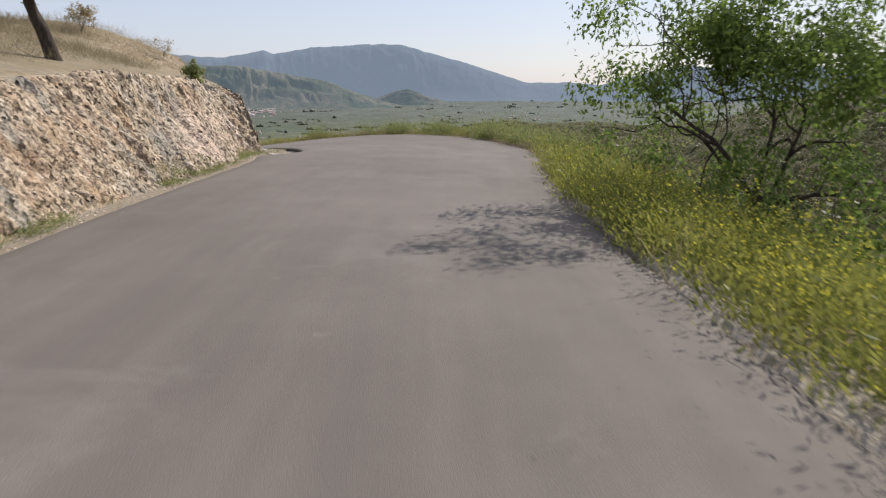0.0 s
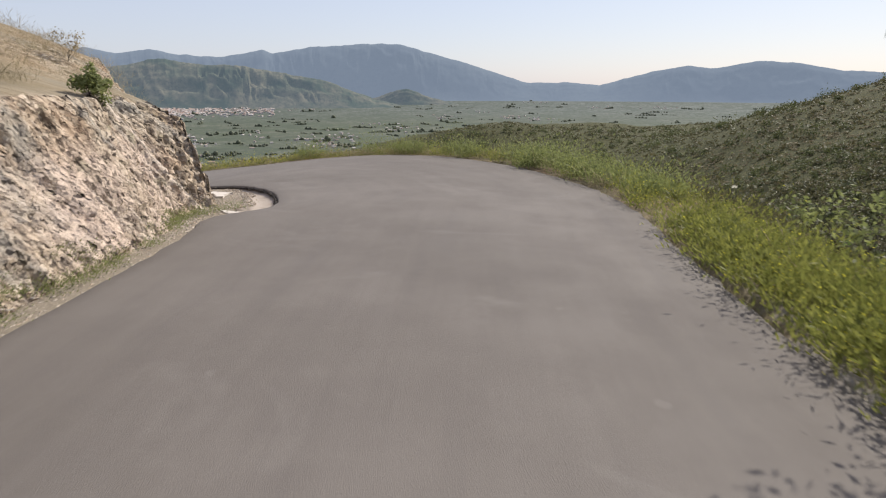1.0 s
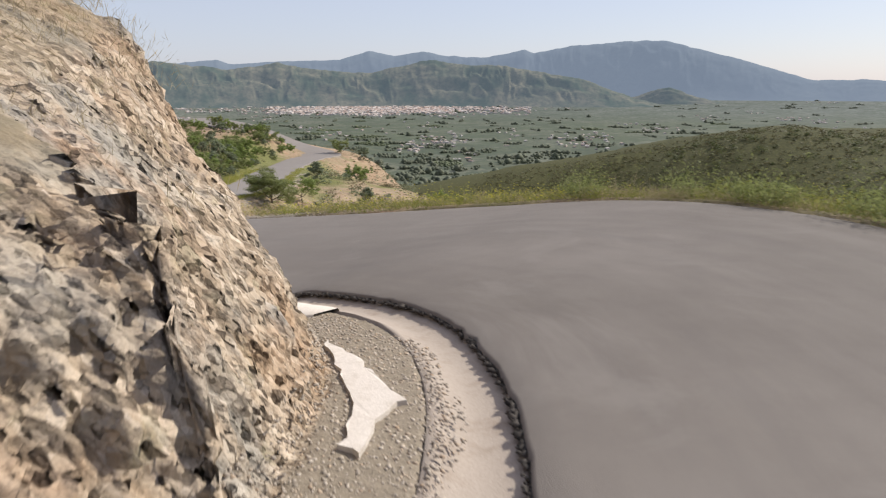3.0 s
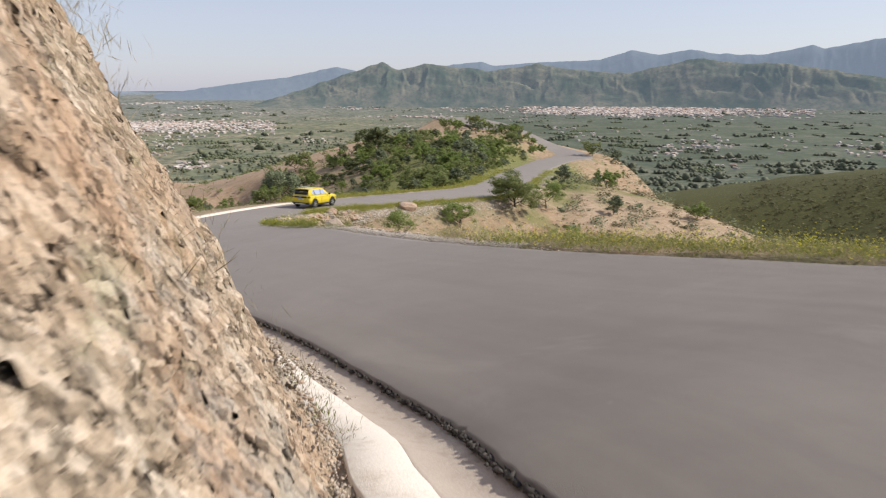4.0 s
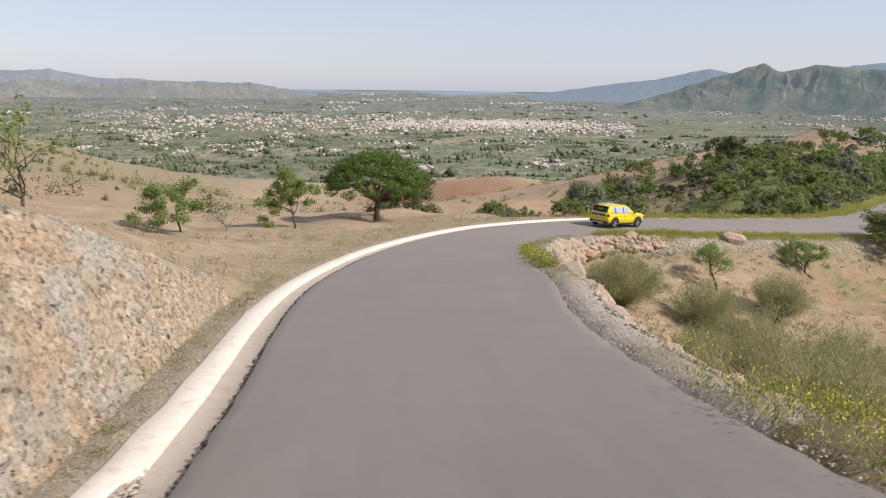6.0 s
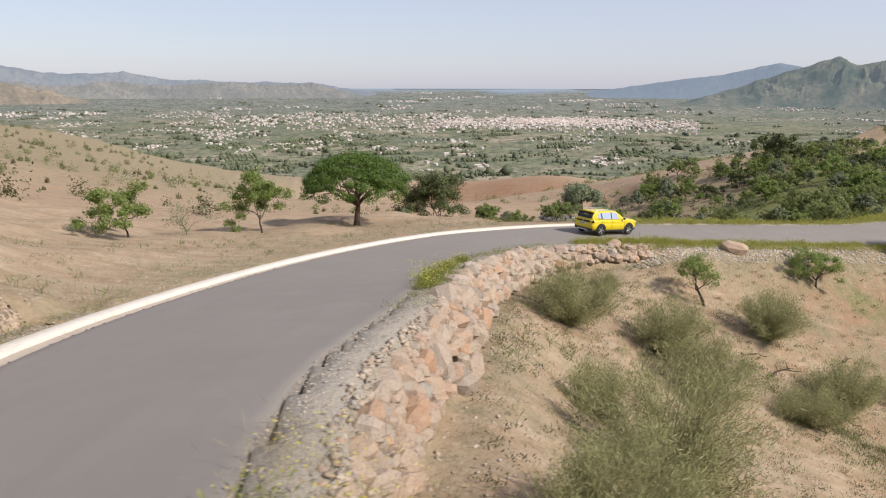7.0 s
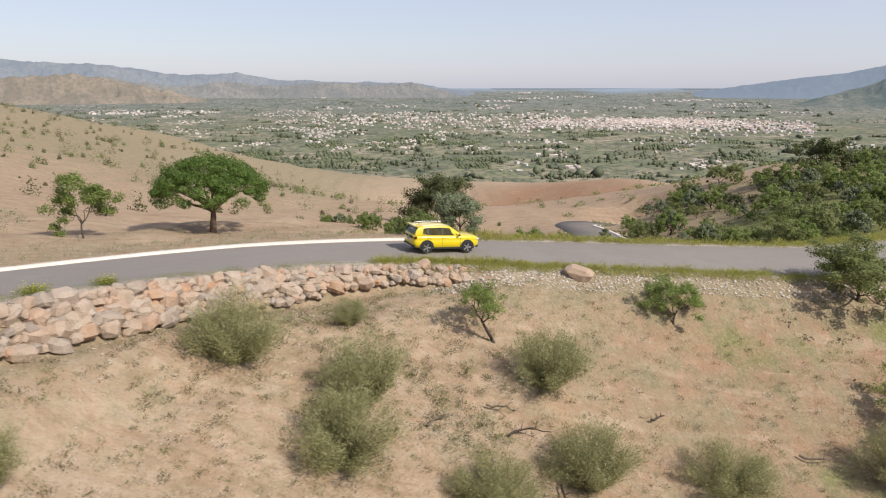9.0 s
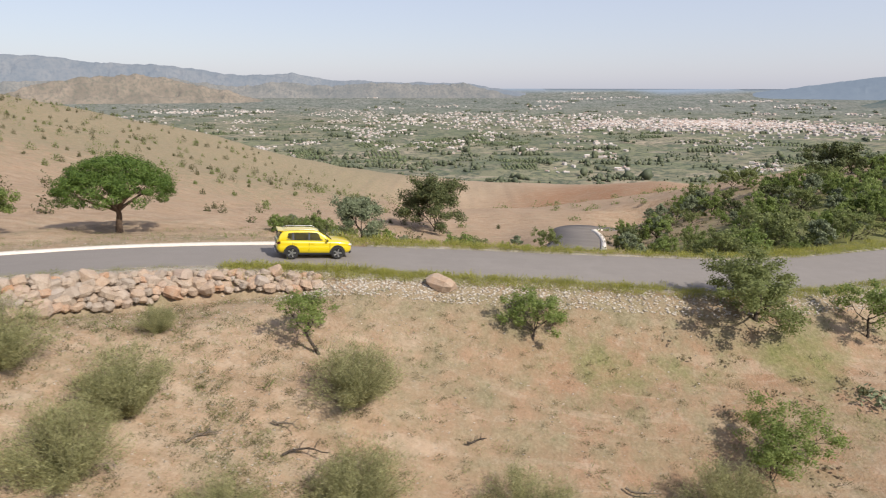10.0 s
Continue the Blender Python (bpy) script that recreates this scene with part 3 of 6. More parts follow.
def height(x, y):
    """The level of the open ground."""
    x, y = np.asarray(x, float).ravel(), np.asarray(y, float).ravel()
    side, stretch, level = beside(x, y)
    r = np.hypot(x - CENTRE[0], y - CENTRE[1])
    z = land(x, y)
    z = z + 0.25 * waves(x, y, 9, 1) * smooth(2, 8, np.abs(side)) + 1.2 * waves(x, y, 60, 2) * smooth(20, 90, np.abs(side))
    # down from the hills to the plain
    valley = plain_level(r) + 5 * waves(x, y, 420, 3) * smooth(500, 900, r) * (1 - smooth(1700, 2300, r))
    z = z + (valley - z) * smooth(300, 900, r)
    # cut slope on the uphill side
    d = np.maximum(side, 0)
    rise = np.maximum(d - bank_foot(stretch), 0)
    low, high = np.interp(stretch, BANK[:, 0], BANK[:, 2]), np.interp(stretch, BANK[:, 0], BANK[:, 3])
    cut = level - 0.02 + low * np.minimum(rise, 0.6) + high * np.maximum(rise - 0.6, 0)
    soft = 0.25
    mix = np.clip(0.5 + 0.5 * (z - cut) / soft, 0, 1)
    blended = z * (1 - mix) + cut * mix - soft * mix * (1 - mix)
    bank = (stretch < 13.6)
    verge = level + (z - level) * smooth(0.6, 7, d)
    zl = np.where(bank, np.minimum(np.maximum(blended, level - 0.05 - 0.1 * d), blended), verge)
    # shoulder and fall on the downhill side
    e = np.maximum(-side, 0)
    fall = np.where((stretch > 11.4) & (stretch < 19.5), 3.2, 3.2 + 2.8 * smooth(4.2, 5.6, stretch))
    zr = level - 0.04 * np.minimum(e, 1) + (z - level) * smooth(0.5, fall, e)
    walled = smooth(11.0, 11.9, stretch) * smooth(20.2, 19.2, stretch)
    foot_z = level - (1.55 - 0.6 * smooth(17.5, 19.5, stretch)) * smooth(0.8, 1.75, e)
    foot_z = foot_z + (np.minimum(z, foot_z) - foot_z) * smooth(1.9, 5, e)
    zr = zr + (foot_z - zr) * walled
    zn = np.where(side > 0, zl, np.where(side < 0, zr, level))
    near = 1 - smooth(25, 60, np.abs(side))
    z = z + (zn - z) * near
    z = np.where(np.abs(side) < 0.02, level - 0.3, z)
    # the lower road's bed
    near = np.hypot(x + 95, y - 66) < 60
    if near.any():
        p = np.stack([x[near], y[near]], -1)
        d2 = ((p[:, None] - LOW[None, :, :2]) ** 2).sum(-1)
        k = d2.argmin(1)
        w = (1 - smooth(4, 12, np.sqrt(d2.min(1)))) * smooth(3, 8, np.abs(side[near]))
        z[near] += (LOW[k, 2] - 0.15 - z[near]) * w
    return z


def ground_at(x, y):
    return float(height([x], [y])[0])

# ---- ground: one sheet to the horizon ----
def spread(lo, hi, step, reach, grow):
    mid = list(np.arange(lo, hi + 0.001, step))
    for way, start in ((1, hi), (-1, lo)):
        s, v = step, start
        while abs(v - start) < reach:
            s *= grow
            v += way * s
            mid.append(v)
    return np.array(sorted(mid))


gx, gy = spread(-62, 9, 0.3, 4890, 1.075), spread(-8, 76, 0.3, 4890, 1.075)
GX, GY = np.meshgrid(gx, gy)
fx, fy = GX.ravel(), GY.ravel()
gr = np.hypot(fx - CENTRE[0], fy - CENTRE[1])
pull = np.minimum(1, 4880 / np.maximum(gr, 1))
fx, fy = CENTRE[0] + (fx - CENTRE[0]) * pull, CENTRE[1] + (fy - CENTRE[1]) * pull
gside, gstretch = beside(fx, fy)[:2]
gz = height(fx, fy)
on_bank = (gside > 0.25) & (gside < 7) & (gstretch > 1.75) & (gstretch < 13.25)
under = np.minimum(0.6, bank_foot(gstretch))
gz = np.where(on_bank, gz - 0.9 * smooth(under, under + 0.5, gside) * smooth(5.0, 3.9, gside), gz)
gz = np.where((gside > 0.0) & (gside < 7) & (gstretch > 1.3) & (gstretch < 13.25), gz - 0.08, gz)
gz = np.where((gside > 0) & (gside < 0.8) & (gstretch > 5.5) & (gstretch < 20.2), gz - 0.3, gz)
me = mesh_of("ground", np.stack([fx, fy, gz], -1), grid_faces(len(gy), len(gx)), True)
gr = np.hypot(fx - CENTRE[0], fy - CENTRE[1])
field = smooth(400, 680, gr + 60 * waves(fx, fy, 200, 8))
green_hill = smooth(60, 30, np.hypot((fx + 92) * 0.9, fy - 112))
soft_green = 0.25 * smooth(1.5, 0.2, np.abs(gside)) + 0.1 * green_hill + 0.5 * smooth(2.5, 8, fx) + 0.35 * smooth(-14, 4, fx) * smooth(30, 45, fy) + 0.45 * smooth(-30, -4, fx) * smooth(70, 130, fy) + 0.6 * smooth(205, 235, fy) * smooth(480, 380, gr)
low_side = smooth(0, -2, gside) * smooth(26, 12, gstretch)
attribute(me, "green", np.clip(0.16 + soft_green + 0.14 * low_side * smooth(-24, -8, fx), 0, 0.95))
attribute(me, "dry", np.clip(0.30 + 0.35 * smooth(0, 3, gside) * smooth(14, 9, gstretch) - 0.2 * smooth(2, 8, fx) * smooth(450, 300, gr) + 0.18 * smooth(6, 1, np.abs(gside)) + 0.16 * smooth(46, 58, fy) * smooth(84, 72, fy) * smooth(0, -4, gside) + 0.3 * smooth(90, 200, -fx) * smooth(60, 0, fy), 0, 0.9))
attribute(me, "red", np.clip(smooth(70, 20, np.hypot((fx + 322) * 0.6, fy - 128)) + 0.3 * smooth(14, 5, np.hypot((fx + 40) * 0.8, fy - 66)) + 0.2 * smooth(45, 70, -fx) * smooth(400, 200, -fx) + 0.22 * smooth(44, 58, fy) * smooth(84, 74, fy) * smooth(-1, -5, gside) * smooth(-18, -30, fx), 0, 1))
attribute(me, "gravel", np.clip(0.75 * smooth(1.3, 0.3, np.abs(gside)) * (np.abs(gside) > 0.01) * (1 - 0.75 * (gside < 0) * smooth(3, 5, gstretch) * smooth(11.6, 10.8, gstretch)) - 0.1 + 0.5 * smooth(-1.5, -1.0, gside) * (gside < 0) * (gstretch > 11) * (gstretch < 21), 0, 0.95))
strip_green = smooth(2.6, 0.4, np.abs(gside)) * (gstretch > 19.3) * (np.abs(gside) > 0.01)
far_side = smooth(1.0, 4, gside) * smooth(30, 14, gside) * smooth(19.0, 20.5, gstretch) * smooth(30, 28, gstretch)
attribute(me, "meadow", np.clip(0.42 * green_hill + 0.42 * strip_green + 0.45 * far_side + 0.14 * smooth(0, -2, gside) * smooth(18, 21, gstretch) * smooth(-9, -4, gside) * smooth(-1.2, -2.4, gside) + np.clip(0.24 + 0.16 * waves(fx, fy, 9, 77), 0, 1) * smooth(50, 66, fy) * smooth(-1, -5, gside) * smooth(-22, -31, fx), 0, 0.95))
attribute(me, "field", field)
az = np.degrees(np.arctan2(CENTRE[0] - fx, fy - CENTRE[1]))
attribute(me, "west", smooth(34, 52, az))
# share of painted haze, growing with distance over the plain
attribute(me, "far_haze", 0.75 * smooth(2500, 4000, gr))
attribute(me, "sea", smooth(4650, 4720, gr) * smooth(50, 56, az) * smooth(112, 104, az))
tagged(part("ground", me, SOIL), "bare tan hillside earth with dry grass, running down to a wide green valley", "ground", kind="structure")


# ---- road ----
def strip(sections, faces_closed=False):
    """A ribbon from rows of cross sections (n, k, 3)."""
    s = np.array(sections)
    return s.reshape(-1, 3), grid_faces(s.shape[0], s.shape[1])


rows = []
for k in range(len(EZ)):
    jl, jr = 0.05 * noise.noise((k * 0.9, 3, 1)) + 0.03 * noise.noise((k * 3.1, 5, 1)), 0.09 * noise.noise((k * 0.8, 9, 2)) + 0.04 * noise.noise((k * 2.7, 1, 7))
    l, r = EL[k] + OUT[k] * jl, ER[k] - OUT[k] * jr
    row = [(l[0] + OUT[k][0] * 0.03, l[1] + OUT[k][1] * 0.03, EZ[k] - 0.3), (l[0], l[1], EZ[k] - 0.015)]
    for u in (0.004, *np.linspace(0.04, 0.96, 9), 0.996):
        q = l + (r - l) * u
        row.append((q[0], q[1], EZ[k] + RISE[k] * u + 0.05 * (1 - (2 * u - 1) ** 2)))
    row += [(r[0], r[1], EZ[k] + RISE[k] - 0.015), (r[0] - OUT[k][0] * 0.05, r[1] - OUT[k][1] * 0.05, EZ[k] + RISE[k] - 0.35)]
    rows.append(row)
road = part("road", mesh_of("road", *strip(rows)), ASPHALT)
attribute(road.data, "across", np.tile(np.concatenate([[0, 0, 0.004], np.linspace(0.04, 0.96, 9), [0.996, 1, 1]]), len(EZ)))
attribute(road.data, "along", np.repeat(np.concatenate([[0], np.cumsum(np.linalg.norm(np.diff(MID, axis=0), axis=1))]), 15))
tagged(road, "worn grey asphalt mountain road bending round the hill", "road", kind="structure")

# dished concrete drain between asphalt and kerb, and the white kerb along it
rows = []
for k in range(int(4.95 * STEP), int(20.0 * STEP)):
    row = []
    for d, h in ((-0.02, -0.10), (0.0, -0.075), (0.09, -0.105), (0.23, -0.13), (0.38, -0.10), (0.5, -0.05), (0.58, -0.02), (0.60, -0.16)):
        q = EL[k] + NL[k] * d
        row.append((q[0], q[1], EZ[k] + h + 0.012 * noise.noise((k * 0.4, d * 5, 0))))
    rows.append(row)
tagged(part("drain_channel", mesh_of("drain_channel", *strip(rows), True), CHANNEL), "shallow pinkish concrete drain along the asphalt edge", "drain", kind="structure")


def kerb(a, b, name, out=0.45, wide=0.43, drop=0.0):
    rows = []
    ks = range(int(a * STEP), int(b * STEP))
    for k in ks:
        end = min(k - ks[0], ks[-1] - k)
        worn = smooth(10.75, 10.9, k / STEP) * smooth(11.5, 11.4, k / STEP)
        w = wide + 0.035 * noise.noise((k * 0.35, 2, 2)) - (0.12 if end < 1 else 0) - 0.13 * worn
        o = out + 0.11 * smooth(10.9, 10.4, k / STEP) + 0.012 * noise.noise((k * 0.5, 8, 2)) + worn * (0.13 + 0.05 * noise.noise((k * 0.9, 4, 2)))
        row = []
        for d, h in ((o - 0.02, -0.22), (o, -0.005), (o + 0.015, 0.008), (o + w - 0.015, 0.012), (o + w, 0.0), (o + w + 0.02, -0.25)):
            q = EL[k] + NL[k] * d
            row.append((q[0], q[1], EZ[k] + h - drop + 0.008 * noise.noise((k * 0.3, d * 2, 5))))
        rows.append(row)
    return tagged(part(name, mesh_of(name, *strip(rows)), KERB_WHITE), "white-painted concrete kerb, chipped and stained", "kerb", kind="structure")


kerb(8.45, 20.0, "white_kerb")


def slab(corners, seed):
    """A broken flat piece of whitewashed concrete."""
    r = random.Random(seed)
    bm = bmesh.new()
    ring = []
    for (ax, ay), (bx, by) in zip(corners, corners[1:] + corners[:1]):
        n = max(2, int(math.hypot(bx - ax, by - ay) / 0.09))
        for i in range(n):
            x, y = ax + (bx - ax) * i / n + r.uniform(-0.03, 0.03), ay + (by - ay) * i / n + r.uniform(-0.03, 0.03)
            level = float(beside(np.array([x]), np.array([y]))[2][0])
            level += min(max(ground_at(x, y) - level, 0.0), 0.025)
            ring.append(bm.verts.new((x, y, level + 0.012 + r.uniform(-0.004, 0.004))))
    # lies in one plane
    base = np.array([(v.co.x, v.co.y, 1.0) for v in ring])
    tilt = np.linalg.lstsq(base, np.array([v.co.z for v in ring]), rcond=None)[0]
    for v, b in zip(ring, base):
        v.co.z = float(b @ tilt) - 0.017 * seed + r.uniform(-0.004, 0.004)
    face = bm.faces.new(ring)
    out = bmesh.ops.extrude_face_region(bm, geom=[face])
    for v in out["geom"]:
        if isinstance(v, bmesh.types.BMVert):
            v.co.z -= 0.16
    bmesh.ops.recalc_face_normals(bm, faces=bm.faces)
    return tagged(part("white_slab", bm, SLAB_WHITE), "broken whitewashed concrete slab half buried in gravel", "kerb", kind="structure")


SLABS = [[(-6.0, 19.38), (-5.5, 19.03), (-5.15, 18.69), (-4.82, 18.43), (-4.86, 18.06), (-4.73, 17.68), (-4.88, 17.69), (-5.16, 18.33)],
         [(-4.23, 15.96), (-4.07, 15.86), (-3.87, 15.8), (-3.69, 15.85), (-3.74, 15.75), (-3.89, 15.66), (-3.86, 15.58), (-3.99, 15.66), (-4.1, 15.7)]]
for i, corners in enumerate(SLABS):
    slab(corners, i)

# lower road in the hollow
rows = []
t = np.gradient(LOW[:, :2], axis=0)
t /= np.linalg.norm(t, axis=1)[:, None]
for p, d in zip(LOW, t):
    s = np.array((-d[1], d[0]))
    rows.append([(*(p[:2] + s * u), p[2] + h) for u, h in ((-3.2, -0.4), (-3.1, 0), (0, 0.04), (3.1, 0), (3.2, -0.4))])
tagged(part("lower_road", mesh_of("lower_road", *strip(rows), True), ASPHALT), "narrow asphalt road running down into the hollow", "road", kind="structure")
rows = []
for p, d in zip(LOW[2:58], t[2:58]):
    s = np.array((-d[1], d[0]))
    rows.append([(*(p[:2] + s * u), p[2] + h) for u, h in ((-3.8, -0.3), (-3.75, 0.13), (-3.18, 0.12), (-3.15, -0.3))])
tagged(part("lower_kerb", mesh_of("lower_kerb", *strip(rows), True), KERB_WHITE), "white concrete kerb of the lower road", "kerb", kind="structure")


# ---- cut rock bank round the bend ----
BED = np.array((0.057, 0.875, 0.481)) / np.linalg.norm((0.057, 0.875, 0.481))
BED_A = np.cross(BED, (0, 0, 1)) / np.linalg.norm(np.cross(BED, (0, 0, 1)))
BED_B = np.cross(BED, BED_A)
FOOT = [(-3.76, -6), (-3.76, 0), (-3.95, 8), (-3.94, 13.5), (-4.02, 15.2), (-4.0, 16.5), (-4.3, 17.6), (-4.8, 18.8), (-5.95, 20.1), (-7.7, 21.0), (-9.4, 21.95), (-13.1, 23.0), (-17.2, 23.9), (-22.9, 25.0), (-26, 25.9)]
SPINE = [(-9.4, -6), (-9.4, 0), (-9.4, 8), (-9.5, 13), (-9.6, 14.6), (-9.7, 15.6), (-9.9, 16.4), (-10.2, 17.1), (-10.7, 17.7), (-11.5, 18.2), (-12.8, 18.8), (-15, 19.5), (-18, 20.2), (-22.5, 21.2), (-25.8, 22)]


def rock_bank():
    outer, inner = curve(FOOT, 60), curve(SPINE, 60)
    run = np.concatenate([[0], np.cumsum(np.linalg.norm(np.diff(outer, axis=0), axis=1))])
    near = (outer[:, 1] > 5) & (outer[:, 0] > -17)
    fine = np.concatenate([[0], np.cumsum(np.diff(run) / np.where(near[1:], 0.034, 0.085))])
    k = np.interp(np.arange(int(fine[-1])), fine, np.arange(len(run)))
    at = lambda c: np.stack([np.interp(k, np.arange(len(c)), c[:, i]) for i in (0, 1)], -1)
    o, s = at(outer), at(inner)
    # even steps up the slope
    u = np.linspace(0, 1, 64)
    P = o[:, None] + (s - o)[:, None] * u[None, :, None]
    Z = height(P[..., 0], P[..., 1]).reshape(P.shape[:2])
    step = np.sqrt((np.diff(P, axis=1) ** 2).sum(-1) + np.diff(Z, axis=1) ** 2) * (1 - 0.55 * u[1:])[None]
    length = np.concatenate([np.zeros((len(o), 1)), np.cumsum(step, 1)], 1)
    n = 136
    U = np.stack([np.interp(np.linspace(0, l[-1], n), l, u) for l in length])
    P = o[:, None] + (s - o)[:, None] * U[..., None]
    x, y = P[..., 0].ravel(), P[..., 1].ravel()
    side, stretch, level = beside(x, y)
    z = np.maximum(height(x, y), level - 0.022)
    V = np.stack([x, y, z], -1).reshape(len(o), n, 3)
    nrm = np.cross(np.gradient(V, axis=1), np.gradient(V, axis=0))
    nrm /= np.linalg.norm(nrm, axis=2)[..., None] + 1e-9
    nrm *= np.sign(nrm[..., 2:] + 1e-9)
    nrm = nrm.reshape(-1, 3)
    slope = smooth(0.975, 0.84, nrm[:, 2])
    pts = V.reshape(-1, 3)
    Q = np.stack([pts @ BED_A, pts @ BED_B, pts @ BED * 2.6], -1)
    off = np.zeros(len(pts))
    for i, q in enumerate(Q):
        if slope[i] < 0.02:
            continue
        h = 0.0
        for size, amp, tilt in ((1.3, 0.065, 0.4), (3.6, 0.035, 0.6), (8.0, 0.034, 0.9), (15.0, 0.021, 1.0)):
            d, c = noise.voronoi(Vector(q) * size)
            w = noise.cell_vector(c[0] * 5.3)
            g = Vector(q) * size - c[0]
            h += amp * (w[0] + tilt * ((w[1] - 0.5) * g[0] + (w[2] - 0.5) * g[1]))
        h += 0.06 * noise.noise((q[0] * 0.5, q[1] * 0.5, q[2] * 2.3)) + 0.12 * noise.noise(Vector(pts[i]) * 0.8)
        off[i] = h
    off -= 0.12 - 0.09 * smooth(5.4, 5.0, stretch)
    calm = np.where(stretch > 9.0, 1 - 0.30 * smooth(9.0, 9.8, stretch), 1.0)
    w = pts @ BED + 0.03 * waves(x, y, 0.9, 31)
    vein = np.exp(-((w - 13.05) / 0.05) ** 2) * (y < 17.2) * (x > -6.6)
    off = (off * (1 - 0.6 * vein) + 0.05 * vein) * smooth(0.1, 0.3, side)
    pts = pts + nrm * (off * slope * calm)[:, None]
    pts[:, 2] -= 0.16 * smooth(0.60, 0.50, side) * (stretch > 5.52) + 0.03 * (stretch > 9.4) * smooth(1.05, 0.92, side)
    pts[:, 2] += 0.03 * smooth(0.85, 1.0, U.ravel())
    me = mesh_of("rock_bank", pts, grid_faces(len(o), n))
    foot = bank_foot(stretch)
    attribute(me, "turf", (1 - slope) * smooth(0.5, 1.3, side - foot))
    attribute(me, "scree", (1 - slope) * smooth(0.3, -0.1, side - foot))
    attribute(me, "earth", smooth(8.6, 9.8, stretch) * (0.72 + 0.3 * waves(x, y, 1.7, 21)).clip(0, 1))
    attribute(me, "vein", vein)
    attribute(me, "slab", smooth(16.1, 15.3, y) * smooth(11.4, 12.8, y) * smooth(-0.1, -0.7, z) * slope)
    return tagged(part("rock_bank", me, ROCK), "steep cut bank of broken tan and grey schist", "rock bank", kind="structure")


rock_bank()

# ---- distance: mountains, valley towns and groves ----
def bearing(yaw, x):
    return yaw + math.degrees(math.atan((784 - x) / 1170))


def lift(y, x=784):
    """Tangent of the height over the horizon for a line y of a level view."""
    return (157 - y) / 1170 * math.cos(math.atan((x - 784) / 1170))


def profile(rows):
    a = sorted((bearing(w, x), lift(y, x)) for w, x, y in rows)
    return np.array([v[0] for v in a]), np.array([v[1] for v in a])


def mountain(name, rows, near, far, crest_at, material, label, seed, spurs=0.35, rough=0.0016):
    """A range seen round the compass: crest heights by bearing, slopes with gullies down to the plain."""
    az, el = profile(rows)
    a = np.linspace(az[0] - 3, az[-1] + 3, max(80, int((az[-1] - az[0]) * 22)))
    u = np.linspace(0, 1, 46)
    A, Uu = np.meshgrid(np.radians(a), u, indexing="ij")
    r = near + (far - near) * Uu
    crest = np.interp(a, az, el)
    crest = np.convolve(np.pad(crest, 4, mode="edge"), np.ones(9) / 9, "valid")
    ragged = np.array([noise.fractal((v * 0.9, seed * 1.7, 0), 0.8, 2.1, 6) for v in a])
    crest, ragged = crest[:, None], rough * ragged[:, None]
    fade = smooth(az[0] - 3, az[0] + 0.5, a)[:, None] * smooth(az[-1] + 3, az[-1] - 0.5, a)[:, None]
    warp = [[1.6 * noise.noise((math.degrees(v) * 0.5, w * 2.6, seed + 4)) for w in u] for v in np.radians(a)]
    n1 = np.array([[noise.turbulence((math.degrees(v) * 0.2 + warp[i][j], w * 4.5, seed), 4, True) for j, w in enumerate(u)] for i, v in enumerate(np.radians(a))])
    n2 = np.array([[noise.noise((math.degrees(v) * 2.3, w * 7, seed + 9)) for w in u] for v in np.radians(a)])
    rise = np.where(Uu < crest_at, smooth(0, 1, Uu / crest_at) ** 0.8, 1 - smooth(0, 1, (Uu - crest_at) / (1 - crest_at)))
    gully = 1 - spurs * np.clip(n1 - 0.15, 0, 1) * np.clip(4 * rise * (1.02 - rise), 0, 1) * 1.6 + 0.025 * n2 * np.clip(3 * rise * (1 - rise), 0, 1)
    base = plain_level(r) - 6
    z = base + (crest * (near + (far - near) * crest_at) - base) * rise * gully * fade + (near + (far - near) * crest_at) * ragged * smooth(0.45, 1.0, rise) * fade
    x, y = CENTRE[0] - np.sin(A) * r, CENTRE[1] + np.cos(A) * r
    me = mesh_of(name, np.stack([x, y, z], -1).reshape(-1, 3), grid_faces(len(a), len(u)), True)
    return tagged(part(name, me, material), label, "mountain", kind="structure")


# blue haze put into the emission, and into the farthest ranges' base colours
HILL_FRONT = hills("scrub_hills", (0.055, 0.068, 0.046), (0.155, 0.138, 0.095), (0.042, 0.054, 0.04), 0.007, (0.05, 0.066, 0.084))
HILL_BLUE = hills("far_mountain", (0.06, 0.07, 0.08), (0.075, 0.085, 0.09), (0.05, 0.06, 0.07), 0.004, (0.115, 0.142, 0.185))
HILL_WEST = hills("far_hazy_hills", (0.10, 0.105, 0.105), (0.14, 0.135, 0.125), (0.075, 0.085, 0.09), 0.006, (0.085, 0.105, 0.142))

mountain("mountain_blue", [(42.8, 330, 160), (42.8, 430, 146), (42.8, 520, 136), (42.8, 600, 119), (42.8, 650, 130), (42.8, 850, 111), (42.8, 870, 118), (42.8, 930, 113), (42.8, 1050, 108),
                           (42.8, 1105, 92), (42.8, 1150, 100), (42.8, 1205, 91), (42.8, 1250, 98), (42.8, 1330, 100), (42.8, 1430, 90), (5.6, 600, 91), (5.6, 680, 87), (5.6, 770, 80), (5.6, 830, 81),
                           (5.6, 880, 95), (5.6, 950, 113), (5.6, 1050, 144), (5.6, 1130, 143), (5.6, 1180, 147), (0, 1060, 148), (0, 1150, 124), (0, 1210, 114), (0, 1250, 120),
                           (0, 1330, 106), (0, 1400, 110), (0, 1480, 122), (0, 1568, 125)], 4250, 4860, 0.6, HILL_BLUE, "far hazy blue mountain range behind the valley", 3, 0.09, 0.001)
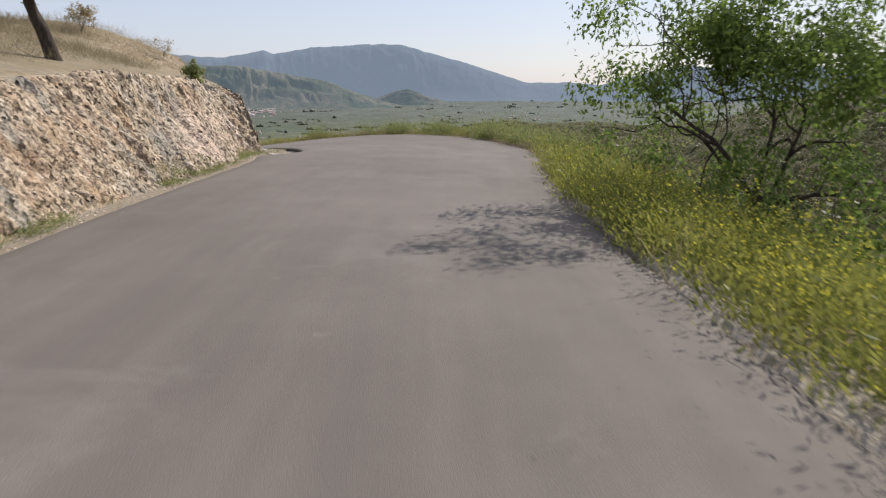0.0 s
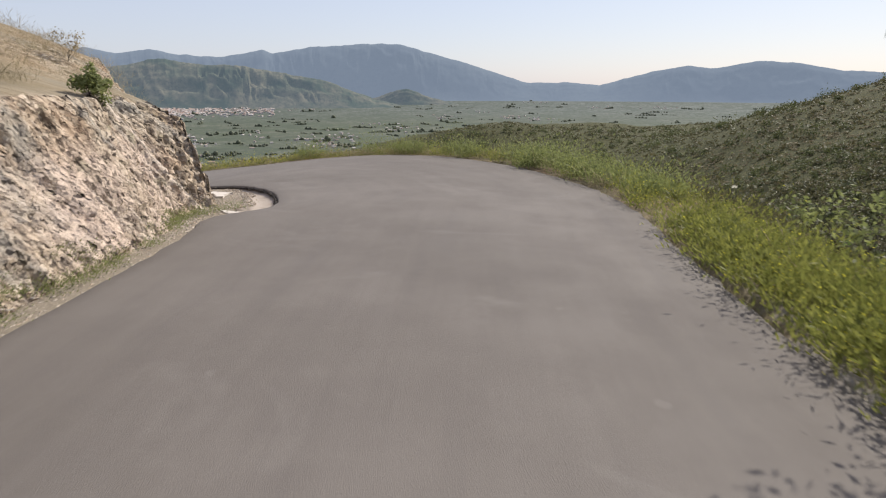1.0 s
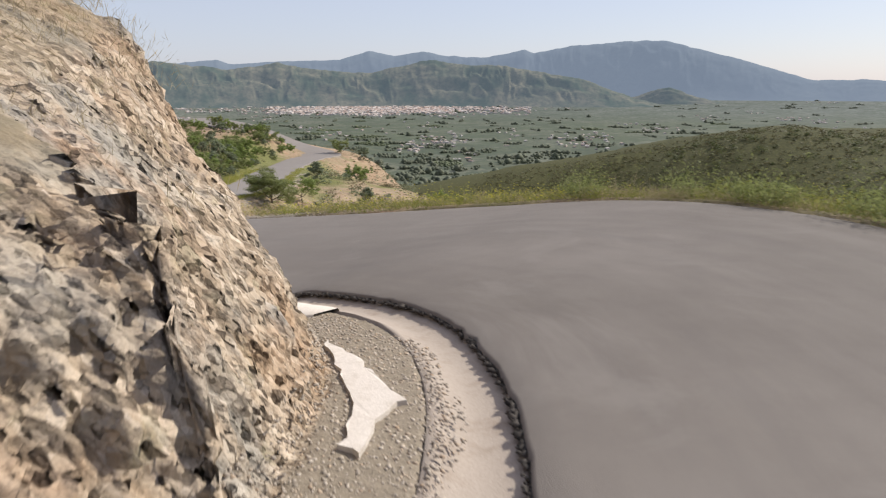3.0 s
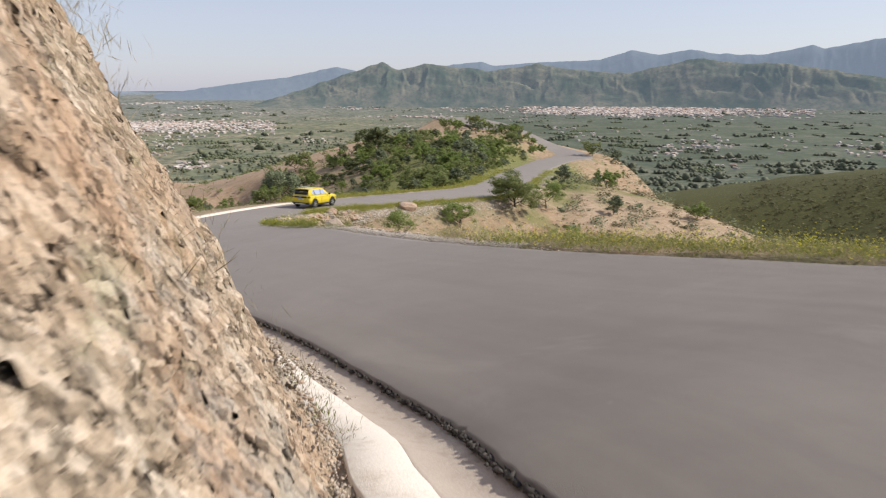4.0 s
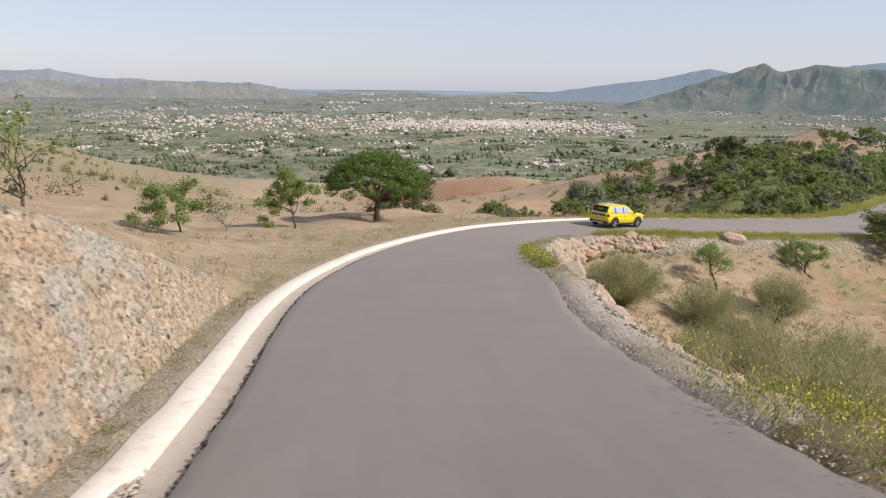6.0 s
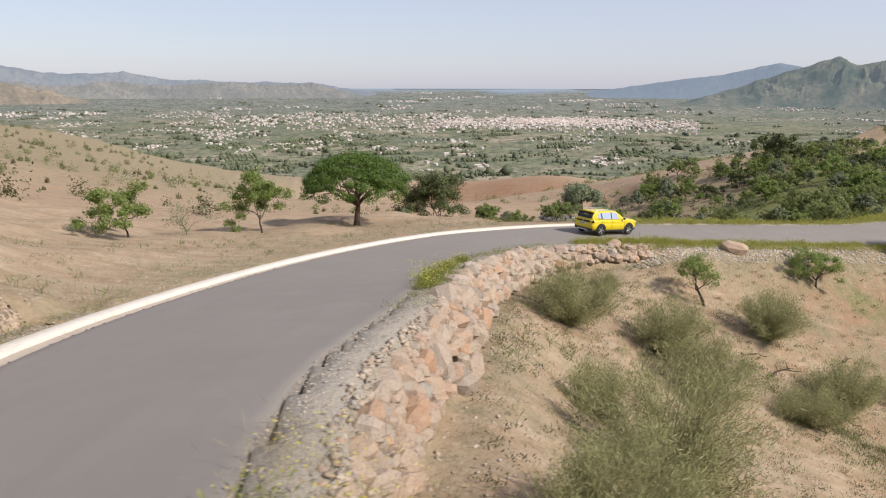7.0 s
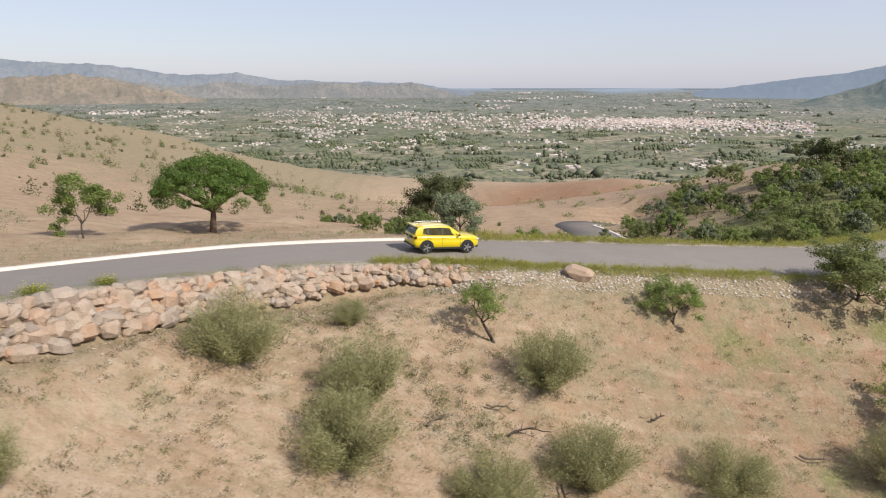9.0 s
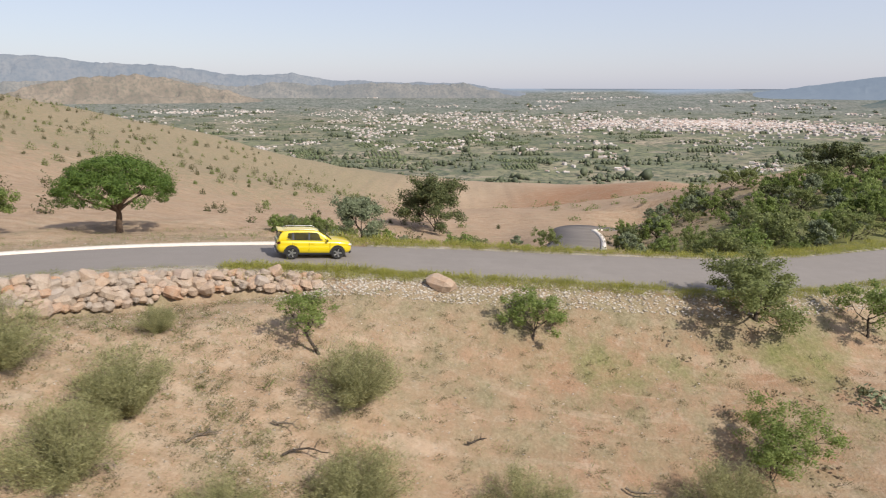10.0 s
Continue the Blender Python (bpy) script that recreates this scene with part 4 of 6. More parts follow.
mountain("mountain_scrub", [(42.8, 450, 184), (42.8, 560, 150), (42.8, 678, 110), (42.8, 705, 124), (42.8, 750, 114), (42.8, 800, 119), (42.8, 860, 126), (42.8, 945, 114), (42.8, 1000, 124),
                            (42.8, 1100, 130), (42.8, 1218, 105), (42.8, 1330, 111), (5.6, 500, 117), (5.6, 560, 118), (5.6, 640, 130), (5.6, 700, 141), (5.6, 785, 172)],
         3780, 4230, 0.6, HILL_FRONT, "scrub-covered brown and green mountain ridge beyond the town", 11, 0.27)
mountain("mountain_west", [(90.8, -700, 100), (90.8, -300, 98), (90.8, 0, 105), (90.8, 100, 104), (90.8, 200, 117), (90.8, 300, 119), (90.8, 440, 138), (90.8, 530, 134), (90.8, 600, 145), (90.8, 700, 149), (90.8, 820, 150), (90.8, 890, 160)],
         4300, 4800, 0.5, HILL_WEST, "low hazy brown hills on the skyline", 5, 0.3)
# brown knolls with a weaker haze put into their emission
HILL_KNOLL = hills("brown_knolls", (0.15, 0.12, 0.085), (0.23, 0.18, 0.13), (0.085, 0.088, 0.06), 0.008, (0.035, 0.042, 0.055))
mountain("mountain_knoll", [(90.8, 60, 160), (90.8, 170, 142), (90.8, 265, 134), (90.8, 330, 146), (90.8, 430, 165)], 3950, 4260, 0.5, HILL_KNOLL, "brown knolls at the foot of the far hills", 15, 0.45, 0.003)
# low hills carry distance haze as emission over their brown
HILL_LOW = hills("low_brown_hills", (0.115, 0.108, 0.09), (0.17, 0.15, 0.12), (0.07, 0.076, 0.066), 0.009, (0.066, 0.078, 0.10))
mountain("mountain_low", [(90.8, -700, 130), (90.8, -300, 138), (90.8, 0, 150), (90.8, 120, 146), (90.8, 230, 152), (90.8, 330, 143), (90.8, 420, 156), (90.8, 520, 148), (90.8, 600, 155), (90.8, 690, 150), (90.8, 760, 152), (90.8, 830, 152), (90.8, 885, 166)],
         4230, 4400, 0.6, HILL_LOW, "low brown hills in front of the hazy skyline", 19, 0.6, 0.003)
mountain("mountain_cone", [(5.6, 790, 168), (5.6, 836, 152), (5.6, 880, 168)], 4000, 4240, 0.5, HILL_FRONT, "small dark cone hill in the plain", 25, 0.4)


def on_plain(az, true):
    r = far_range(true)
    a = np.radians(az)
    x, y = CENTRE[0] - np.sin(a) * r, CENTRE[1] + np.cos(a) * r
    return x, y, height(x, y)


def houses(name, az, true, size, label, material, seed):
    """Many small far houses in one mesh: walls and a pitched roof each."""
    r = np.random.RandomState(seed)
    x, y, z = on_plain(az, true)
    n = len(x)
    w, d, h = size * r.uniform(0.6, 1.7, n), size * r.uniform(0.5, 1.0, n), size * r.uniform(0.28, 0.5, n)
    c = r.uniform(0, 3.14, n)
    ux, uy = np.cos(c), np.sin(c)
    corners = []
    for sx, sy, top in ((-1, -1, 0), (1, -1, 0), (1, 1, 0), (-1, 1, 0), (-1, -1, 1), (1, -1, 1), (1, 1, 1), (-1, 1, 1), (-1, 0, 1.35), (1, 0, 1.35)):
        corners.append(np.stack([x + sx * w / 2 * ux - sy * d / 2 * uy, y + sx * w / 2 * uy + sy * d / 2 * ux, z - 2 + top * h + (2 if top else 0)], -1))
    v = np.stack(corners, 1).reshape(-1, 3)
    q = np.array([(0, 1, 5, 4), (1, 2, 6, 5), (2, 3, 7, 6), (3, 0, 4, 7), (4, 5, 9, 8), (6, 7, 8, 9), (5, 6, 9, 9), (7, 4, 8, 8)])
    f = (np.arange(n)[:, None, None] * 10 + q[None]).reshape(-1, 4)
    me = bpy.data.meshes.new(name)
    me.from_pydata(v.tolist(), [], [tuple(dict.fromkeys(t)) for t in f.tolist()])
    roof = np.tile([0, 0, 0, 0, 1, 1, 0, 0], n)
    me.materials.append(material[0]), me.materials.append(material[1])
    me.polygons.foreach_set("material_index", roof.astype(np.int32))
    return tagged(part(name, me, None), label, "houses", kind="stuff")


def far_wall(name, *tones):
    m = Mat(name, 0.9, spec=0.1)
    r = m.random(True)
    m.color(m.ramp(r, *[(i / (len(tones) - 1), c) for i, c in enumerate(tones)]))
    return m.m


WALLS = far_wall("far_house_walls", (0.36, 0.33, 0.30), (0.45, 0.41, 0.38), (0.56, 0.53, 0.50), (0.44, 0.35, 0.30))
ROOFS = far_wall("far_house_roofs", (0.36, 0.25, 0.20), (0.44, 0.33, 0.27), (0.52, 0.46, 0.41), (0.60, 0.57, 0.54))
rg = np.random.RandomState(41)


def strewn(n, lo, hi, near, far, clump=0.0, per=9, deep=0.05):
    """Bearings and true distances, even over the picture's height."""
    az = rg.uniform(lo, hi, n)
    k = 1 / rg.uniform(1 / far, 1 / near, n)
    if clump:
        c = rg.randint(0, max(n // per, 1), n)
        caz, ck = rg.uniform(lo, hi, c.max() + 1), 1 / rg.uniform(1 / far, 1 / near, c.max() + 1)
        az, k = caz[c] + rg.normal(0, clump, n), ck[c] * np.exp(rg.normal(0, deep, n))
    return az, np.clip(k, near, far)


az = np.concatenate([rg.uniform(57, 79, 1100), rg.normal(68, 2.6, 1100), rg.uniform(76, 97, 330)])
out = np.concatenate([2720 + 230 * rg.normal(size=1100), 2850 + 150 * rg.normal(size=1100), 2900 + 330 * rg.normal(size=330)])
houses("white_town", az, np.clip(out, 2150, 3900), 10.5, "white and pinkish houses of a town on the plain", (WALLS, ROOFS), 2)
az = np.concatenate([rg.uniform(14, 36, 900), rg.normal(29, 3, 900), rg.normal(22, 1.5, 300)])
houses("pink_town", az, 1 / np.clip(rg.normal(1 / 4600, 1 / 42000, len(az)), 1 / 5600, 1 / 3700), 13, "pinkish houses of a town below the mountains", (WALLS, ROOFS), 3)
houses("scattered_houses", *np.hstack([strewn(1100, 40, 128, 1050, 3600, 0.7, 14, 0.035), strewn(700, 72, 118, 1700, 4500, 1.0, 22, 0.03)]), 6.5, "white country houses scattered among fields", (WALLS, ROOFS), 4)
houses("far_houses", *strewn(900, 20, 118, 3400, 20000, 0.9, 16, 0.03), 11, "pale far-off houses and greenhouses near the coast", (WALLS, ROOFS), 5)
houses("valley_houses", *strewn(650, -32, 40, 1300, 8000, 0.7, 10), 8, "white country houses in the green valley", (WALLS, ROOFS), 6)


def hedgerows(n, lo, hi, near, far, seed):
    """Trees in lines and strips along the edges of fields."""
    r = np.random.RandomState(seed)
    x, y, _ = on_plain(r.uniform(lo, hi, n), 1 / r.uniform(1 / far, 1 / near, n))
    turn, long, count = r.choice([0.4, 1.97, 1.1, 2.7], n) + r.normal(0, 0.15, n), r.uniform(25, 110, n), r.randint(8, 30, n)
    k = np.repeat(np.arange(n), count)
    u = r.uniform(-0.5, 0.5, len(k)) * long[k]
    w = r.normal(0, 1, len(k)) * r.choice([1.5, 3, 10], n)[k]
    x, y = x[k] + np.cos(turn[k]) * u - np.sin(turn[k]) * w, y[k] + np.sin(turn[k]) * u + np.cos(turn[k]) * w
    return x, y, height(x, y)


def orchards(n, lo, hi, near, far, seed):
    """Small trees planted in rows."""
    r = np.random.RandomState(seed)
    x, y, _ = on_plain(r.uniform(lo, hi, n), r.uniform(near, far, n))
    px, py = [], []
    for cx, cy in zip(x, y):
        t, gap = r.uniform(0, 3.14), r.uniform(6, 9)
        i, j = [v.ravel() * gap + r.normal(0, 0.5, v.size) for v in np.meshgrid(np.arange(r.randint(7, 14)), np.arange(r.randint(6, 12)))]
        px.append(cx + i * math.cos(t) - j * math.sin(t)), py.append(cy + i * math.sin(t) + j * math.cos(t))
    x, y = np.concatenate(px), np.concatenate(py)
    return x, y, height(x, y)


def far_clumps(name, x, y, z, size, material, label, seed, tall=0.8):
    """Far trees as uneven eight-sided crowns in one mesh."""
    r = np.random.RandomState(seed)
    n = len(x)
    w = size * r.lognormal(-0.1, 0.38, n)
    ring = np.arange(6) * 1.0472
    v = []
    for k, (rad, h) in enumerate(((0.55, 0.0), (1.0, 0.42), (0.62, 0.85))):
        for a in ring:
            j = r.uniform(0.65, 1.3, n) * w * rad * 0.5
            v.append(np.stack([x + j * np.cos(a + k * 0.5), y + j * np.sin(a + k * 0.5), z + w * tall * h * r.uniform(0.8, 1.2, n)], -1))
    v.append(np.stack([x, y, z + w * tall], -1))
    v = np.stack(v, 1).reshape(-1, 3)
    q = [(k * 6 + i, k * 6 + (i + 1) % 6, k * 6 + 6 + (i + 1) % 6, k * 6 + 6 + i) for k in range(2) for i in range(6)]
    t = [(12 + i, 12 + (i + 1) % 6, 18, 18) for i in range(6)]
    f = (np.arange(n)[:, None, None] * 19 + np.array(q + t)[None]).reshape(-1, 4)
    tri = f[:, 2] == f[:, 3]
    f3 = np.vstack([f[~tri][:, [0, 1, 2]], f[~tri][:, [0, 2, 3]], f[tri][:, :3]])
    return tagged(part(name, mesh_of(name, v, f3), material), label, "trees", kind="stuff")


FAR_TREE = leaf("far_groves", (0.11, 0.13, 0.085), (0.145, 0.165, 0.105), (0.18, 0.19, 0.125), 0.35)
DRY_GROVE = leaf("dry_valley_groves", (0.06, 0.075, 0.045), (0.09, 0.105, 0.06), (0.14, 0.15, 0.085), 0.1)
FRESH_GROVE = leaf("orchard_trees", (0.08, 0.10, 0.05), (0.11, 0.135, 0.065), (0.15, 0.17, 0.085), 0.1)
far_clumps("valley_groves", *hedgerows(430, 34, 128, 850, 7000, 71), 6.5, DRY_GROVE, "dark green groves and hedges of the valley", 7)
far_clumps("valley_single_trees", *on_plain(*strewn(3600, 34, 128, 850, 6000, 0.8, 24, 0.03)), 5.0, DRY_GROVE, "single dark trees among the houses of the valley", 17)
far_clumps("valley_orchards", *orchards(46, 45, 125, 800, 2300, 73), 4.2, FRESH_GROVE, "fresh green orchards planted in rows", 18, 0.7)
far_clumps("valley_trees", *hedgerows(620, -34, 42, 900, 12000, 72), 6.0, FAR_TREE, "dark trees along the fields of the green valley", 8)
far_clumps("green_valley_orchards", *orchards(30, -30, 42, 900, 3000, 74), 4.5, FRESH_GROVE, "young orchards in rows in the green valley", 19, 0.7)

# ---- plants ----
def grow(seed, height_m, trunk, lean=0.15, first=0.3, levels=3, kids=(4, 4, 3), spread_deg=48, sides=7, curl=0.25, up=0.25):
    """Limbs of a tree as tubes, and the tips where leaves sit."""
    r = np.random.RandomState(seed)
    pieces, tips = [], []

    def limb(p, d, length, rad, level):
        n = 5 if level else 7
        pts, dirs = [np.array(p)], np.array(d, float)
        for _ in range(n):
            dirs = dirs + r.normal(size=3) * curl * (0.5 if level == 0 else 1) + np.array((0, 0, up * (0.4 if level else 0.6)))
            dirs /= np.linalg.norm(dirs)
            pts.append(pts[-1] + dirs * length / n)
        rad_end = rad * (0.55 if level < levels else 0.25)
        rads = np.linspace(rad, rad_end, n + 1)
        if level == 0:
            rads[0] *= 1.35
        pieces.append(tube(pts, rads, max(4, sides - 2 * level)))
        if level >= levels:
            tips.append((pts[-1], dirs))
            tips.append((pts[-2], dirs))
            return
        for k in range(kids[level]):
            u = r.uniform(0.75 if level == 0 else 0.35, 1.0)
            i = min(int(u * n), n - 1)
            base = pts[i] + (pts[i + 1] - pts[i]) * (u * n - i)
            ang = radians(r.uniform(0.6, 1.25) * spread_deg)
            turn = 6.283 * (k + r.uniform(-0.3, 0.3)) / kids[level] + level
            side = np.cross(dirs, (0.3, 0.9, 0.2))
            side /= np.linalg.norm(side)
            other = np.cross(dirs, side)
            way = dirs * math.cos(ang) + (side * math.cos(turn) + other * math.sin(turn)) * math.sin(ang)
            limb(base, way, length * r.uniform(0.6, 0.9) if level else height_m * (1 - first) * r.uniform(0.45, 0.62), rads[i] * r.uniform(0.5, 0.7), level + 1)

    limb((0, 0, -0.15), (r.normal() * lean, r.normal() * lean, 1), height_m * first + 0.15, trunk, 0)
    return join(pieces), tips


def crown(tips, per_tip, radius, size, seed, droop=0.0, flat=0.0, ratio=0.5):
    """Leaves in a clump round every tip."""
    r = np.random.RandomState(seed)
    at = np.array([t[0] for t in tips])
    grown = radius * r.uniform(0.7, 1.35, len(at))
    p, s = np.repeat(at, per_tip, axis=0), np.repeat(grown, per_tip)[:, None]
    d = r.normal(size=p.shape)
    d /= np.linalg.norm(d, axis=1)[:, None]
    middle = at.mean(0) - (0, 0, 0.3 * np.ptp(at[:, 2]))
    out = p - middle
    out /= np.linalg.norm(out, axis=1)[:, None] + 1e-9
    p = p + d * s * r.uniform(0.35, 1.15, (len(p), 1)) * (1.15, 1.15, 0.85)
    p[:, 2] -= droop * r.uniform(0, 1, len(p))
    return facing_leaves(p, d * 0.9 + out * 0.6 + (0, 0, 0.25), size, r, ratio=ratio)


def tree(name, label, seed, at, tall, trunk=0.09, leaf_mat=ALMOND_LEAF, bark_mat=BARK, per_tip=45, radius=0.3, size=0.05, levels=3, kids=(4, 4, 3), spread_deg=48, first=0.3,
         group="", turn=0.0, squash=(1, 1, 1), lean=0.15, category="tree", curl=0.25, up=0.25, flat=0.0):
    base = thing(name, label, category, pose(at[0], at[1], ground_at(*at), 0, 0, turn), group)
    base.scale = squash
    (v, f), tips = grow(seed, tall, trunk, lean, first, levels, kids, spread_deg, 8, curl, up)
    part("trunk", mesh_of("trunk", v, f, True), bark_mat, base)
    if per_tip:
        part("crown", mesh_of("crown", *crown(tips, per_tip, radius, size, seed + 1, flat=flat)), leaf_mat, base)
    return base


def place(ob, x, y, turn=0.0, scale=1.0, sink=0.0, label="", name=""):
    """Another plant of the same growth."""
    m = pose(x, y, ground_at(x, y) - sink, 0, 0, turn)
    o = copy_thing(ob, m)
    o.scale = (scale, scale, scale)
    if label:
        o["label"] = label
    if name:
        o.name, o["category"], o["group"] = name, "shrub", "shrubs beyond the road"
    return o


# darker copy of the almond leaves: crown shade put into the colour
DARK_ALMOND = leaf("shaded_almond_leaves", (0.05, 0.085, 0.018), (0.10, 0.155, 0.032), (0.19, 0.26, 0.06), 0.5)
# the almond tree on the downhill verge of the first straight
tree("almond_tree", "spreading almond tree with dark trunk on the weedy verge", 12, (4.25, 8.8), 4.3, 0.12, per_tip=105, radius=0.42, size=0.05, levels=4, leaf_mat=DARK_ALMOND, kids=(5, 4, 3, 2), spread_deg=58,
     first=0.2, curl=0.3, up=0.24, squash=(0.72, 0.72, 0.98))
tree("bare_shrub", "half-bare dark-stemmed shrub in the verge weeds", 14, (4.4, 14.3), 1.7, 0.035, per_tip=8, radius=0.16, size=0.04, levels=3, kids=(4, 3, 3), spread_deg=55, first=0.2, leaf_mat=SHRUB_LEAF, category="shrub")
# old bare-limbed tree on top of the cut
tree("old_almond_tree", "old dark almond trunk with few leaves on top of the bank", 31, (-6.45, 11.4), 3.6, 0.13, per_tip=9, radius=0.25, size=0.045, levels=3, kids=(3, 3, 2), spread_deg=42, first=0.38, curl=0.35)
tree("sapling", "thin young tree with a small green crown on the dry slope", 33, (-9.3, 13.4), 2.3, 0.035, per_tip=36, radius=0.22, size=0.05, levels=2, kids=(4, 4), first=0.55)
tree("almond_tree", "small almond tree with sparse leaves at the top of the cut", 35, (-22.0, 20.9), 2.0, 0.05, per_tip=8, radius=0.2, size=0.05, levels=3, kids=(4, 4, 3), spread_deg=42, first=0.2)

tree("bank_shrub", "small fresh green shrub rooted in the rock face", 36, (-5.44, 14.9), 0.55, 0.015, leaf_mat=SHRUB_LEAF, per_tip=40, radius=0.09, size=0.028, levels=2, kids=(5, 4), spread_deg=60, first=0.15, category="shrub")
tree("dry_stalks", "dry brown weed stalks on the crest of the bank", 37, (-8.73, 16.65), 0.8, 0.012, leaf_mat=DRY_LEAF, bark_mat=TWIG, per_tip=14, radius=0.09, size=0.03, levels=2, kids=(9, 4), spread_deg=28, first=0.1, category="weed")
tree("dry_stalks", "thin dry weed stalks on top of the cut", 38, (-7.2, 17.6), 0.6, 0.008, leaf_mat=DRY_LEAF, bark_mat=TWIG, per_tip=5, radius=0.06, size=0.022, levels=2, kids=(7, 3), spread_deg=22, first=0.1, category="weed")


def umbrella_pine(at):
    base = thing("umbrella_pine", "umbrella pine with a wide domed dark green crown", "tree", pose(at[0], at[1], ground_at(*at), 0, 0, 20))
    r = np.random.RandomState(9)
    pieces = []
    trunk = [(0, 0, -0.2), (0.05, 0.02, 0.5), (0.0, 0.1, 1.1), (0.1, 0.1, 1.6)]
    pieces.append(tube(trunk, (0.27, 0.21, 0.18, 0.15), 9))
    puffs = []
    for k in range(11):
        a, out = k * 2.399, 1.0 + 2.2 * math.sqrt((k + 0.5) / 11)
        end = np.array((math.cos(a) * out * 0.92, math.sin(a) * out * 0.92, 2.65 + 0.5 * (1 - out / 3.3) + r.uniform(-0.1, 0.2)))
        p0 = np.array((0.08, 0.1, 1.35 + 0.25 * r.uniform()))
        pts = [p0 + (end - p0) * u + np.array((0, 0, 0.35 * math.sin(u * 3.14) * (1 if k % 2 else 0.4))) + r.normal(size=3) * 0.05 * (0 < u < 1) for u in np.linspace(0, 1, 6)]
        pieces.append(tube(pts, np.linspace(0.12, 0.035, 6), 6))
        for j in range(3):
            q = np.array(pts[3 + j % 3]) + r.normal(size=3) * (0.5, 0.5, 0.1)
            pieces.append(tube([pts[3], (pts[3] + q) / 2 + (0, 0, 0.1), q + (0, 0, 0.5)], (0.04, 0.03, 0.015), 4))
    v, f = join(pieces)
    part("trunk", mesh_of("trunk", v, f, True), PINE_BARK, base)
    for k in range(70):
        a, u = k * 2.399, math.sqrt((k + 0.5) / 70)
        rad = 3.45 * u * (1 + 0.14 * noise.noise((k * 1.7, 0, 0)))
        top = 4.75 - 1.75 * u ** 2.6
        puffs.append((math.cos(a) * rad, math.sin(a) * rad, top + 0.35 * noise.noise((k * 3.1, 2, 0)), 0.52 + 0.16 * math.sin(k * 5.0)))
    for k in range(40):
        a, u = k * 2.1, math.sqrt((k + 0.5) / 40)
        puffs.append((math.cos(a) * 3.1 * u, math.sin(a) * 3.1 * u, 3.7 - 0.6 * u ** 2 + 0.2 * math.sin(k), 0.5))
    for k in range(30):
        a = k * 0.2094 + 0.1
        puffs.append((math.cos(a) * 3.25, math.sin(a) * 3.25, 2.7 + 0.4 * math.sin(k * 2.3), 0.46 + 0.1 * math.sin(k * 3.7)))
    ps, out = [], []
    for x, y, z, s in puffs:
        d = r.normal(size=(330, 3))
        d /= np.linalg.norm(d, axis=1)[:, None]
        ps.append(np.array((x, y, z)) + d * (r.uniform(0.6, 1.08, (330, 1)) * s) * (1.05, 1.05, 0.7))
        out.append(d * (1, 1, 1.2) + np.array((x, y, z - 2.2)) * 0.12)
    ps, out = np.vstack(ps), np.vstack(out)
    part("crown", mesh_of("crown", *facing_leaves(ps, out, 0.085, r, ratio=0.3, loose=0.4)), PINE_LEAF, base)
    return base


umbrella_pine((-54.8, 34.0))
tree("almond_tree", "young almond tree with a tall oval green crown", 41, (-50.1, 27.9), 4.0, 0.07, per_tip=110, radius=0.34, size=0.075, levels=3, kids=(4, 3, 3), spread_deg=34, first=0.28)
tree("almond_tree", "low bright green almond tree on bare ground", 43, (-45.1, 21.6), 3.0, 0.06, per_tip=85, radius=0.3, size=0.07, levels=3, kids=(4, 3, 3), spread_deg=48, first=0.3)
tree("thin_shrub", "thin half-bare shrub on bare earth", 45, (-48.6, 23.8), 2.2, 0.03, leaf_mat=OLIVE_LEAF, per_tip=12, radius=0.25, size=0.05, levels=3, kids=(4, 3, 3), spread_deg=60, first=0.12, category="shrub")
tree("olive_tree", "grey-green olive tree behind the road", 47, (-53.5, 50.2), 3.7, 0.10, leaf_mat=OLIVE_LEAF, per_tip=170, radius=0.36, size=0.07, levels=3, kids=(4, 4, 3), spread_deg=44, first=0.3, squash=(0.85, 0.85, 0.95))
tree("eucalyptus", "tall loose olive-brown eucalyptus in the hollow", 49, (-120, 53), 9.0, 0.2, leaf_mat=OAK_LEAF, per_tip=120, radius=0.85, size=0.17, levels=3, kids=(6, 5, 3), spread_deg=40, first=0.08)
tree("round_almond_tree", "dense round almond tree on the slope below the road", 51, (-44.3, 71.4), 4.3, 0.14, per_tip=95, radius=0.42, size=0.085, levels=3, kids=(5, 4, 4), spread_deg=56, first=0.12, leaf_mat=SHRUB_LEAF, up=0.3, squash=(1.0, 1.0, 0.82))
tree("almond_tree", "bent almond tree with thin green crown on bare ground", 53, (-44.5, 77.3), 3.5, 0.08, per_tip=60, radius=0.3, size=0.07, levels=3, kids=(4, 3, 3), spread_deg=55, first=0.3)
tree("almond_tree", "small almond tree with dark stems below the road", 55, (-41.3, 59.8), 2.8, 0.07, per_tip=75, radius=0.26, size=0.055, levels=3, kids=(5, 3, 3), spread_deg=55, first=0.22)
tree("almond_tree", "leaning half-leafless almond tree below the wall", 57, (-38.3, 50.4), 3.1, 0.09, per_tip=45, radius=0.26, size=0.055, levels=3, kids=(3, 4, 3), spread_deg=55, first=0.4, lean=0.5)
tree("almond_tree", "little green almond tree on the dry slope", 59, (-35.1, 68.6), 2.2, 0.05, per_tip=36, radius=0.24, size=0.055, levels=3, kids=(4, 3, 3), spread_deg=50, first=0.25)
tree("almond_tree", "broad low almond tree with fresh leaves on the slope", 61, (-36.8, 69.5), 3.0, 0.08, per_tip=50, radius=0.3, size=0.06, levels=3, kids=(5, 4, 3), spread_deg=58, first=0.2)


